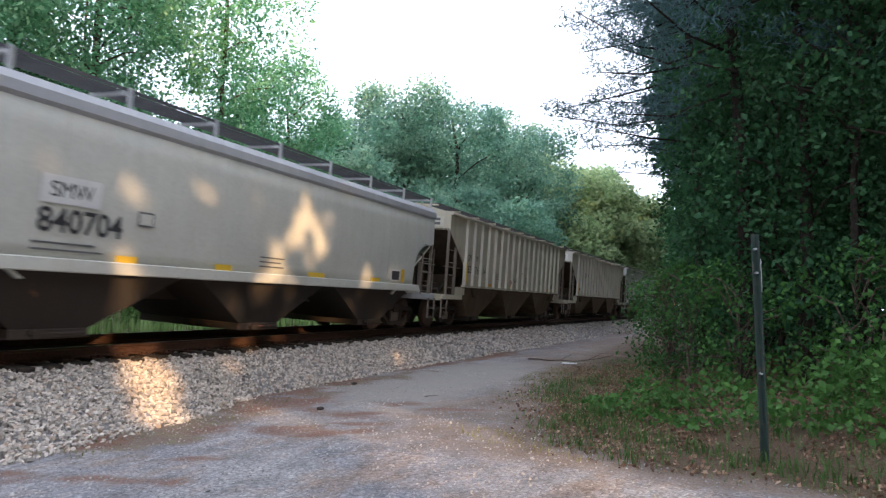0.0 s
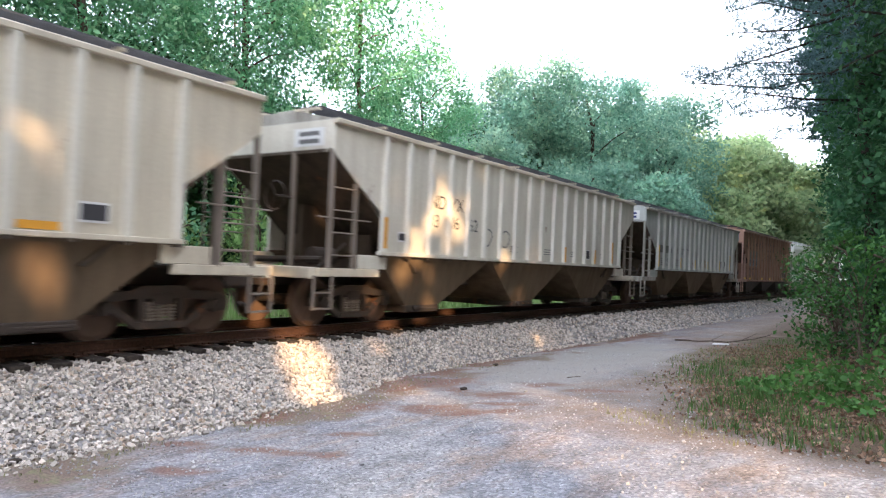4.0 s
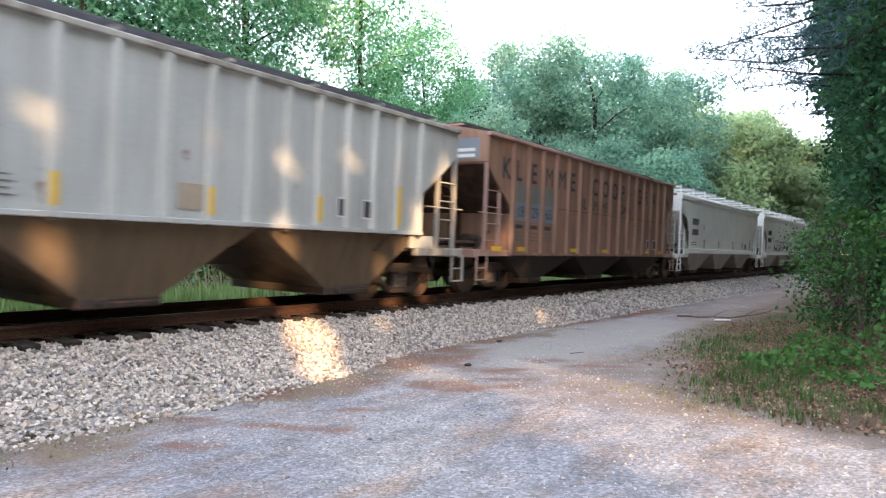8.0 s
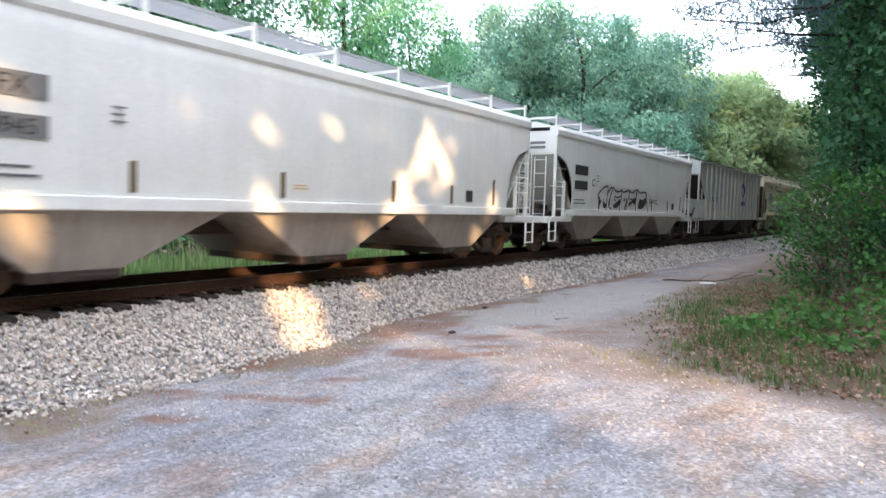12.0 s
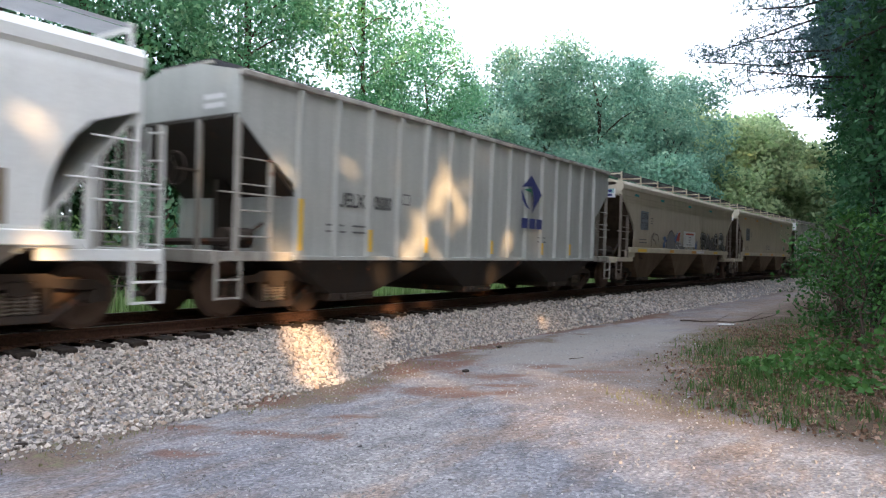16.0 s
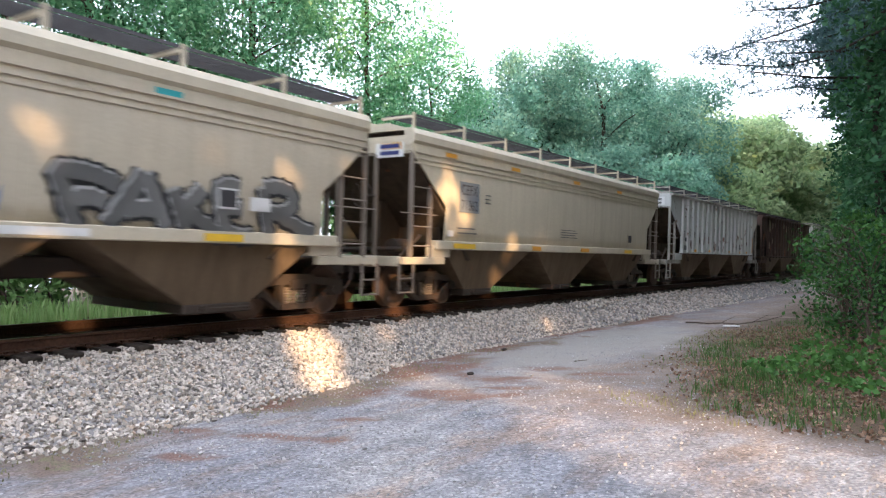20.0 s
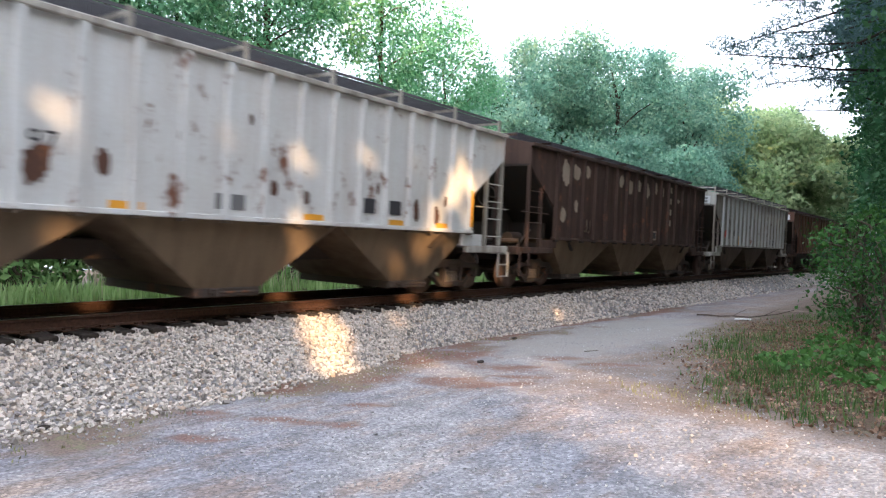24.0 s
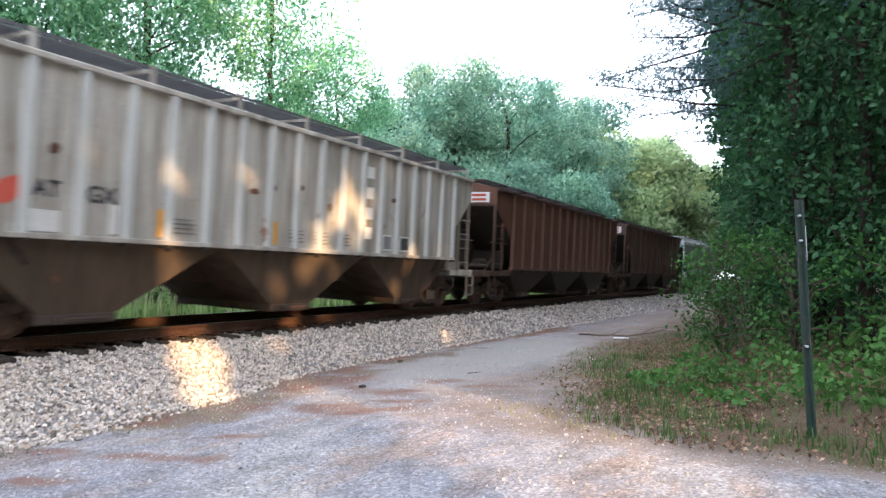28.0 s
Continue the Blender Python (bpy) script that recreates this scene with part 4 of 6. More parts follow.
def hopper_car(k, style, side, frame_mat, label, ribs=13, eave=3.68, sill=1.42, under=None, chute=None, walk_rail=False, roof_mat=None, cut=3.15, kink=2.18, inset=1.2, round_end=False, band=None, hoppers=3, rungs=None, walk_mat=None, rib_mat=None, walk_off=0.72):
    """A covered grain hopper: walls, ribs, roof, slope sheets, chutes, end cages, ladders, trucks and couplers."""
    RIBS[k] = ribs, HALVES[k] - inset - 0.22
    car = tagged(new("hopper_car"), label, "freight car", "cars of the grain train")
    half, chord = 1.56, 0.20
    e = HALVES[k]
    a, front, rear = e + 0.42, MIDS[k] - CENTRES[k], MIDS[k + 1] - CENTRES[k]          # end sills, ends of the roof
    under, chute, roof_mat, band = under or side, chute or under or side, roof_mat or side, band or frame_mat
    smooth = style == "smooth"
    rung_mat = rungs or frame_mat
    low = e - inset - 0.15                               # where the wall meets the sill

    def wall_end(z):
        if z >= cut:
            return e
        if z <= kink:
            return low
        u = (cut - z) / (cut - kink)
        return e - (inset + 0.15) * (1 - (1 - u) ** 2) ** 0.5 if round_end else e - inset * u - 0.15 * u * u

    def bulge(z):
        return half - 0.05 + 0.07 * math.sin(math.pi * min(1.0, 0.15 + 0.72 * (z - sill) / (eave - sill)))
    levels = [sill + (kink - sill) * k / 3 for k in range(4)] + [kink + (cut - kink) * k / 6 for k in range(1, 7)] + [cut + (eave - cut) * k / 2 for k in (1, 2)]
    for s in (-1, 1):
        bm = bmesh.new()
        if smooth:
            rings = [[bm.verts.new((s * bulge(z), y, z)) for y in (-wall_end(z), 0.03 - wall_end(z), 0.0, wall_end(z) - 0.03, wall_end(z))] for z in levels]
            for p, q in zip(rings, rings[1:]):
                for i in range(4):
                    bm.faces.new((p[i], p[i + 1], q[i + 1], q[i])).smooth = True
            bmesh.ops.recalc_face_normals(bm, faces=bm.faces[:])
            bmesh.ops.solidify(bm, geom=bm.faces[:], thickness=0.02)
        else:
            prism(bm, [(-wall_end(z), z) for z in levels[::-1]] + [(wall_end(z), z) for z in levels], "x", s * (half - 0.03), s * half)
        part("side_wall", bm, side, car)
        bm = bmesh.new()
        if smooth:
            prism(bm, [(s * (half - 0.20), eave - 0.16), (s * (half - 0.05), eave - 0.16), (s * (half + 0.03), eave - 0.06), (s * (half + 0.03), eave + 0.08), (s * (half - 0.05), eave + chord), (s * (half - 0.25), eave + chord)], "y", -e - 0.03, e + 0.03)
        else:
            box(bm, s * (half - 0.05), s * (half + 0.085), -e - 0.02, e + 0.02, eave - 0.03, eave + 0.06, 0.012)
        part("top_chord", bm, frame_mat, car)
        bm = bmesh.new()
        if smooth:
            box(bm, s * (half - 0.14), s * (half + 0.05), -low - 0.35, low + 0.35, sill - 0.16, sill + 0.03, 0.015)
        else:
            box(bm, s * (half - 0.06), s * (half + 0.075), -low - 0.04, low + 0.04, sill - 0.06, sill + 0.015, 0.01)
        part("side_sill", bm, band if smooth else side, car)
        n = 4 if smooth else ribs
        for i in range(n):
            y = -low + 2 * low * (i + 0.5) / n if smooth else -low + 0.07 + 2 * (low - 0.07) * i / (n - 1)
            bm = bmesh.new()
            if smooth:
                prev = None
                for z in [sill + 0.05 + (eave - 0.2 - sill) * q / 7 for q in range(8)]:
                    cur = [bm.verts.new((s * (bulge(z) + 0.002), y - 0.014, z)), bm.verts.new((s * (bulge(z) + 0.007), y, z)), bm.verts.new((s * (bulge(z) + 0.002), y + 0.014, z))]
                    if prev:
                        bm.faces.new((prev[0], prev[1], cur[1], cur[0]))
                        bm.faces.new((prev[1], prev[2], cur[2], cur[1]))
                    prev = cur
                part("weld_seam", bm, side, car)
            else:
                prism(bm, [(s * half, y - 0.075), (s * (half + 0.078), y - 0.05), (s * (half + 0.078), y + 0.05), (s * half, y + 0.075)], "z", sill, eave - 0.03)
                part("rib", bm, rib_mat or side, car)
                bm = bmesh.new()
                box(bm, s * (half - 0.02), s * (half + 0.085), y - 0.06, y + 0.06, sill - 0.10, sill - 0.055)
                part("rib_foot", bm, under, car)
    # roof: shallow, with seams and a row of hatches
    peak = eave + (0.34 if smooth else 0.30)
    bm = bmesh.new()
    if smooth:
        prism(bm, [(-half + 0.1, eave + chord - 0.03), (half - 0.1, eave + chord - 0.03), (half * 0.55, peak), (-half * 0.55, peak)], "y", -e, e)
    else:
        prism(bm, [(-half, eave + 0.05), (half, eave + 0.05), (0.5, peak - 0.03), (-0.5, peak - 0.03)], "y", -e, e)
    part("roof", bm, roof_mat, car)
    for k in range(4):
        bm = bmesh.new()
        y = -e + 2 * e * (k + 0.5) / 4
        box(bm, -0.3, 0.3, y - 1.7, y + 1.7, peak - 0.05, peak + 0.07, 0.03)
        part("roof_hatch", bm, roof_mat, car)
    # roof walks along both edges
    for s in (-1, 1):
        off = 0.95 if walk_rail else walk_off
        lift = 0.14 if walk_rail and smooth else 0.03
        spans = 8
        for w in range(spans):
            y0, y1 = -e + 0.1 + (2 * e - 0.2) * w / spans, -e + 0.1 + (2 * e - 0.2) * (w + 1) / spans - 0.012
            bm = bmesh.new()
            for q in range(14):
                x0 = s * off - 0.25 + 0.55 * q / 13
                box(bm, x0 - 0.006, x0 + 0.006, y0, y1, peak + lift, peak + lift + 0.028)
            for q in range(5):
                yq = y0 + 0.06 + (y1 - y0 - 0.12) * q / 4
                box(bm, s * off - 0.256, s * off + 0.306, yq - 0.008, yq + 0.008, peak + lift + 0.005, peak + lift + 0.022)
            part("walk_grating", bm, walk_mat or WALKWAY, car, "steel grating")
        for w in range(9):
            y = -e + 0.12 + (2 * e - 0.24) * w / 8
            bm = bmesh.new()
            if walk_rail:
                box(bm, s * (half - 0.13), s * (half - 0.09), y - 0.035, y + 0.035, eave + (chord - 0.03 if smooth else 0.04), peak + lift + 0.05)
            box(bm, s * (off - 0.35), s * (half - 0.09 if walk_rail else off + 0.3), y - 0.03, y + 0.03, peak + lift - 0.05, peak + lift - 0.002)
            if not walk_rail:
                box(bm, s * (off - 0.04), s * (off + 0.04), y - 0.03, y + 0.03, eave + 0.1, peak + lift - 0.05)
            part("walk_bracket", bm, frame_mat, car)
        if walk_rail:
            bm = bmesh.new()
            box(bm, s * (half - 0.16), s * (half - 0.13), -e + 0.1, e - 0.1, peak + lift - 0.01, peak + lift + 0.035)
            part("walk_edge", bm, walk_mat or WALKWAY, car)
    # underframe: centre sill, end sills, slope sheets, chutes
    bm = bmesh.new()
    box(bm, -0.3, 0.3, -a, a, 0.72, 1.02, 0.02)
    part("centre_sill", bm, STEEL_DARK, car)
    slope = (cut - kink) / inset
    for s in (-1, 1):
        z1 = 1.02
        y1 = e - (cut - z1) / slope
        bm = bmesh.new()
        prism(bm, [(s * y1, z1), (s * e, cut), (s * e, cut + 0.06), (s * (y1 - 0.06), z1 + 0.02)], "x", -half + 0.04, half - 0.04)
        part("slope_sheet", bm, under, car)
        bm = bmesh.new()
        box(bm, -half + 0.035, half - 0.035, s * (e - 0.03), s * e, cut, eave + 0.06)
        part("end_panel", bm, side, car)
        bm = bmesh.new()
        box(bm, -half + 0.05, half - 0.05, s * (a - 0.16), s * a, 0.90, 1.10, 0.015)
        part("end_sill", bm, frame_mat, car)
        bm = bmesh.new()
        box(bm, -half + 0.2, half - 0.2, s * (y1 + 0.1), s * (a - 0.17), 1.03, 1.06)
        part("end_deck", bm, STEEL_DARK, car)
        bm = bmesh.new()
        box(bm, -0.06, 0.06, s * (y1 + 0.2), s * (e - 0.75), 1.06, 2.3)
        box(bm, -1.2, 1.2, s * (e - 1.55), s * (e - 1.45), 1.06, 1.75)
        part("bolster_web", bm, under, car)
        if sill < 1.15:
            bm = bmesh.new()
            box(bm, -half + 0.06, half - 0.06, s * (low - 0.10), s * (low - 0.02), 1.04, kink)
            part("end_bulkhead", bm, side, car)
        for w in (-1, 1):
            bm = bmesh.new()
            box(bm, w * (half - 0.14), w * (half - 0.01), s * (low - 0.05), s * (a - 0.17), 0.94, 1.09, 0.01)
            part("end_side_sill", bm, frame_mat, car)
            if sill > 1.15:
                bm = bmesh.new()
                box(bm, w * (half - 0.10), w * (half - 0.02), s * (low - 0.25), s * (low + 0.55), 1.09, sill - 0.07, 0.01)
                part("bolster_side_plate", bm, side, car)
            posts = ((half - 0.05, e - 0.02, cut + 0.02), (0.55, e - 0.02, cut + 0.02), (half - 0.05, e - 0.66, cut - 0.66 * slope + 0.1))
            for px, py, zt in posts:
                bm = bmesh.new()
                prism(bm, [(w * (px - 0.04), s * (py - 0.035)), (w * (px + 0.04), s * (py - 0.035)), (w * (px + 0.04), s * (py + 0.035)), (w * (px - 0.04), s * (py + 0.035))], "z", 1.06, zt)
                part("end_post", bm, rung_mat, car)
            for k in range(4):
                z = 1.32 + 0.40 * k
                bm = bmesh.new()
                rod(bm, (w * (half + 0.02), s * (e - 0.02), z), (w * (half + 0.02), s * (e - 0.66), z), 0.014, 6)
                part("ladder_rung", bm, rung_mat, car)
            if w < 0 or round_end:
                ladder(car, rung_mat, s * (a + 0.01), w * (half - 0.14), w * (half - 0.50), 1.10, cut - 0.1, 5, "x")
            for q in (a - 0.06, a - 0.50):
                bm = bmesh.new()
                box(bm, w * (half - 0.02), w * (half + 0.02), s * q - 0.02, s * q + 0.02, 0.36, 0.96)
                part("step_hanger", bm, rung_mat, car)
            for z in (0.38, 0.66):
                bm = bmesh.new()
                box(bm, w * (half - 0.03), w * (half + 0.03), s * (a - 0.50), s * (a - 0.06), z - 0.015, z + 0.015)
                part("step", bm, rung_mat, car)
            bm = bmesh.new()
            rod(bm, (w * half * 0.98, s * (a - 0.1), 1.98), (w * half * 0.98, s * (e - inset * 0.9), 1.98), 0.014, 6)
            part("grab_rail", bm, rung_mat, car)
        bm = bmesh.new()
        tip = rear if s > 0 else -front
        box(bm, -0.11, 0.11, s * (a - 0.1), s * (tip - 0.12), 0.72, 0.92, 0.02)
        box(bm, -0.16, 0.14, s * (tip - 0.26), s * (tip + 0.06), 0.66, 0.98, 0.05)
        part("coupler", bm, STEEL_DARK, car)
        bm = bmesh.new()
        pts = [(0.35, s * a, 0.80), (0.42, s * (a + 0.15), 0.55), (0.36, s * (a + 0.30), 0.36), (0.24, s * (a + 0.44), 0.42)]
        for p, q in zip(pts, pts[1:]):
            rod(bm, p, q, 0.028, 6)
        part("brake_hose", bm, STEEL_DARK, car)
    bm = bmesh.new()
    rod(bm, (0.75, -a + 0.75, 1.30), (0.75, -a + 1.30, 1.30), 0.17, 14)
    rod(bm, (-0.6, -a + 0.6, 1.20), (1.2, -a + 0.6, 1.24), 0.06, 8)
    rod(bm, (1.2, -a + 0.5, 1.10), (1.1, -a + 1.3, 1.55), 0.035, 6)
    part("brake_cylinder", bm, STEEL_DARK, car)
    bm = bmesh.new()
    ring = [[bm.verts.new((0.55 + (0.26 + 0.014 * math.cos(w)) * math.cos(q * 0.3927), -a + 0.01 + 0.014 * math.sin(w), 2.35 + (0.26 + 0.014 * math.cos(w)) * math.sin(q * 0.3927))) for w in (0.0, 1.57, 3.14, 4.71)] for q in range(16)]
    for q in range(16):
        for w in range(4):
            bm.faces.new((ring[q][w], ring[q][(w + 1) % 4], ring[(q + 1) % 16][(w + 1) % 4], ring[(q + 1) % 16][w]))
    wheel_ring = part("brake_wheel", bm, STEEL_DARK, car)
    for q in range(3):
        bm = bmesh.new()
        rod(bm, (0.55, -a + 0.03, 2.35), (0.55 + 0.26 * math.cos(q * 2.094), -a + 0.01, 2.35 + 0.26 * math.sin(q * 2.094)), 0.011, 5)
        part("spoke", bm, STEEL_DARK, wheel_ring)
    bm = bmesh.new()
    rod(bm, (0.55, -a + 0.02, 2.35), (0.55, -a + 0.45, 2.35), 0.02, 6)
    part("brake_shaft", bm, STEEL_DARK, car)
    reach = low + 0.05
    for k in range(hoppers):
        y0, y1 = -reach + 2 * reach * k / hoppers, -reach + 2 * reach * (k + 1) / hoppers
        c = (y0 + y1) / 2
        bm = bmesh.new()
        w0, w1, d, zb, zt = half - 0.05, 1.26, 0.56, 0.32, sill - 0.03
        if k == 0:
            c -= 0.25
        if k == hoppers - 1:
            c += 0.25
        top = [bm.verts.new(p) for p in ((-w0, y0, zt), (w0, y0, zt), (w0, y1, zt), (-w0, y1, zt))]
        foot = [bm.verts.new(p) for p in ((-w1, c - d, zb), (w1, c - d, zb), (w1, c + d, zb), (-w1, c + d, zb))]
        for q in range(4):
            bm.faces.new((top[q], top[(q + 1) % 4], foot[(q + 1) % 4], foot[q]))
        bm.faces.new(foot[::-1])
        bm.faces.new(top)
        bmesh.ops.recalc_face_normals(bm, faces=bm.faces[:])
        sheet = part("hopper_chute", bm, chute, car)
        bm = bmesh.new()
        box(bm, -1.28, 1.28, c - d - 0.05, c + d + 0.05, zb - 0.12, zb + 0.03, 0.02)
        part("outlet_gate", bm, STEEL_DARK, sheet)
        bm = bmesh.new()
        rod(bm, (1.26, c - 0.3, zb - 0.04), (1.40, c - 0.3, zb - 0.04), 0.06, 8)
        rod(bm, (1.34, c - 0.3, zb - 0.04), (1.34, c + 0.5, zb - 0.04), 0.02, 6)
        part("gate_crank", bm, STEEL_DARK, sheet)
    for s in (-1, 1):
        truck(car, s * (a - 1.65))
    return car


# ---- paint and markings of the cars ----
P_BEIGE = paint("pale_beige_paint", (0.60, 0.595, 0.53), grime=0.25, streak=0.35)
P_CREAM = paint("cream_paint", (0.59, 0.53, 0.41), (0.22, 0.16, 0.11), 0.40, 0.05)
P_WARM = paint("warm_white_paint", (0.65, 0.615, 0.52), (0.25, 0.18, 0.12), 0.35, 0.05)
P_RIB = paint("pale_rib_paint", (0.70, 0.68, 0.60), (0.3, 0.22, 0.15), 0.3)
P_RIB_GREY = paint("grey_rib_paint", (0.57, 0.575, 0.53), (0.22, 0.18, 0.14), 0.4)
P_GREY = paint("light_grey_paint", (0.48, 0.495, 0.465), (0.20, 0.17, 0.14), 0.4, 0.05)
P_ADM = paint("cool_grey_paint", (0.45, 0.46, 0.42), (0.18, 0.17, 0.15), 0.3)
P_BROWN = paint("box_car_brown", (0.33, 0.19, 0.13), (0.11, 0.068, 0.05), 0.75, 0.10)
P_PINK = paint("faded_brown_end", (0.42, 0.27, 0.22), (0.2, 0.11, 0.08), 0.5, 0.1)
P_WHITE = paint("white_paint", (0.84, 0.84, 0.79), (0.44, 0.40, 0.34), 0.22, streak=0.5)
P_TAN = paint("dusty_tan_paint", (0.52, 0.455, 0.345), (0.18, 0.14, 0.10), 0.4, streak=0.55)
P_TAN_LIGHT = paint("pale_tan_paint", (0.57, 0.505, 0.38), (0.20, 0.15, 0.105), 0.4, streak=0.55)
P_CHALK = paint("chalky_white_paint", (0.58, 0.59, 0.57), (0.28, 0.20, 0.14), 0.35, 0.26, rust_colour=(0.11, 0.05, 0.03))
P_RUST = paint("rusted_brown", (0.082, 0.048, 0.035), (0.028, 0.02, 0.018), 0.95, 0.27, 0.75, rust_colour=(0.105, 0.045, 0.026))
P_OLD = paint("worn_grey_paint", (0.45, 0.425, 0.37), (0.09, 0.068, 0.05), 1.0, 0.14, 0.7)
P_RED = paint("red_brown_paint", (0.125, 0.055, 0.034), (0.08, 0.045, 0.035), 0.5, 0.15)
P_SLATE = paint("slate_green_paint", (0.20, 0.24, 0.22), (0.08, 0.08, 0.075), 0.4)
# the dark chute colours hold under-car shade as well as dirt
P_UNDER = paint("dirty_shaded_chute", (0.085, 0.06, 0.04), (0.03, 0.022, 0.018), 0.7, 0.12, 0.8)
P_UNDER_DARK = paint("shaded_chute", (0.028, 0.025, 0.022), (0.07, 0.045, 0.03), 0.5, 0.1, 0.8)
P_UNDER_PALE = paint("dusty_pale_chute", (0.40, 0.36, 0.31), (0.2, 0.15, 0.11), 0.5, 0.05, 0.7)
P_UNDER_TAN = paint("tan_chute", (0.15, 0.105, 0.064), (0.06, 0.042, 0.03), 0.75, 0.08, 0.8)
P_RUNG = paint("worn_rung_steel", (0.24, 0.20, 0.165), (0.10, 0.07, 0.05), 0.6, 0.15)
P_STEELY = paint("pale_edge_steel", (0.46, 0.47, 0.48), (0.25, 0.25, 0.26), 0.25)
BLACK = paint("black_marking", (0.035, 0.035, 0.04), (0.1, 0.09, 0.08), 0.3)
INK = paint("faded_marking", (0.13, 0.13, 0.13), (0.2, 0.18, 0.16), 0.3)
WHITE = paint("white_marking", (0.72, 0.72, 0.70), (0.4, 0.36, 0.32), 0.25)
YELLOW = paint("yellow_reflector", (0.80, 0.50, 0.04), (0.4, 0.25, 0.08), 0.2, rough=0.4)
ORANGE = paint("orange_reflector", (0.72, 0.33, 0.03), (0.35, 0.2, 0.08), 0.25, rough=0.4)
TEAL = paint("teal_marking", (0.03, 0.33, 0.34), (0.1, 0.2, 0.2), 0.2)
BLUE = paint("dark_blue_marking", (0.03, 0.04, 0.16), (0.1, 0.1, 0.12), 0.2)
GREEN = paint("green_marking", (0.02, 0.20, 0.10), (0.1, 0.12, 0.1), 0.2)
BLUEGREY = paint("blue_grey_panel", (0.20, 0.235, 0.27), (0.16, 0.14, 0.12), 0.3)
GREYPANEL = paint("grey_panel", (0.19, 0.19, 0.17), (0.14, 0.11, 0.09), 0.3)
SPRAY_GREY = paint("grey_spray_paint", (0.21, 0.21, 0.205), (0.18, 0.16, 0.13), 0.3)
SPRAY_LIGHT = paint("pale_spray_paint", (0.55, 0.55, 0.54), (0.3, 0.28, 0.25), 0.3)
SPRAY_RED = paint("red_spray_paint", (0.50, 0.08, 0.05), (0.2, 0.1, 0.08), 0.2)
SPRAY_BLUE = paint("blue_spray_paint", (0.13, 0.19, 0.36), (0.15, 0.13, 0.12), 0.2)
RUSTY = paint("rust_patch", (0.10, 0.045, 0.028), (0.05, 0.03, 0.02), 0.6, 0.3)
CREAM_OLD = paint("old_cream_paint", (0.42, 0.35, 0.26), (0.2, 0.12, 0.08), 0.6, 0.12)
STICK = paint("brown_bar", (0.20, 0.145, 0.08), (0.12, 0.09, 0.06), 0.3)
SIDE_X = 1.566
RIBS = {}


def skin(z, sill, eave):
    """How far out a smooth wall stands at height z."""
    return 1.51 + 0.07 * math.sin(math.pi * min(1.0, 0.15 + 0.72 * (z - sill) / (eave - sill))) + 0.014


def blot(car, name, mat, y, z, ry, rz, rng, x=SIDE_X, label=""):
    """An uneven patch of paint or rust."""
    bm = bmesh.new()
    pts = []
    for k in range(26):
        a = 6.283 * k / 26
        r = rng.uniform(0.78, 1.12) * (1.0 + 0.18 * math.sin(2.0 * a + 9.0 * y))
        pts.append((ny(y) + ry * r * math.cos(a), z + rz * r * math.sin(a)))
    prism(bm, pts, "x", x - 0.004, x + 0.004)
    return part(name, bm, mat, car, label)


def bars(car, mat, x, y0, y1, z0, z1, rows=3, name="small_lettering"):
    """Lines of small writing as plain bars."""
    h = (z1 - z0) / (2 * rows - 1)
    for k in range(rows):
        plate(car, name, mat, x, y0, y1 - (y1 - y0) * 0.12 * (k % 2), z0 + 2 * k * h, z0 + (2 * k + 0.6) * h)


def outline_tag(car, x, y0, y1, z0, z1, mat=None, line=None):
    """A small dark panel with a pale edge."""
    plate(car, "stencil_frame", line or WHITE, x, y0 - 0.03, y1 + 0.03, z0 - 0.03, z1 + 0.03)
    plate(car, "stencil_panel", mat or BLACK, x + 0.004, y0, y1, z0, z1)


def glide(pts, steps=5):
    """A smooth line through the given points."""
    p = [pts[0], *pts, pts[-1]]
    out = []
    for k in range(1, len(p) - 2):
        for q in range(steps):
            u = q / steps
            out.append(tuple(0.5 * (2 * p[k][i] + (p[k + 1][i] - p[k - 1][i]) * u + (2 * p[k - 1][i] - 5 * p[k][i] + 4 * p[k + 1][i] - p[k + 2][i]) * u * u
                                    + (3 * p[k][i] - p[k - 1][i] - 3 * p[k + 1][i] + p[k + 2][i]) * u ** 3) for i in (0, 1)))
    return out + [tuple(pts[-1])]


def scrawl(car, mat, x, pts, r=0.02, smooth=True, name="spray_line", rise=0.0):
    """A sprayed stroke: one flat band of paint of half width r."""
    line = [(ny(y), z) for y, z in (glide(pts) if smooth else pts)]
    bm = bmesh.new()
    rows = []
    for k, (y, z) in enumerate(line):
        (ya, za), (yb, zb) = line[max(0, k - 1)], line[min(len(line) - 1, k + 1)]
        ty, tz = yb - ya, zb - za
        d = math.hypot(ty, tz) or 1.0
        w = r * (1.0 + 0.15 * math.sin(2.3 * k))
        rows.append([bm.verts.new((x + rise * k, y + g * w * -tz / d, z + g * w * ty / d)) for g in (-1, 1)])
    for a, b in zip(rows, rows[1:]):
        bm.faces.new((a[0], b[0], b[1], a[1]))
    bmesh.ops.solidify(bm, geom=bm.faces[:], thickness=-0.002)
    return part(name, bm, mat, car)


def sprayed(car, mat, x, pts, name="spray_fill", smooth=True):
    """A closed patch of sprayed paint."""
    line = glide([*pts, pts[0]], 4)[:-1] if smooth else pts
    bm = bmesh.new()
    prism(bm, [(ny(y), z) for y, z in line], "x", x, x + 0.003)
    return part(name, bm, mat, car)


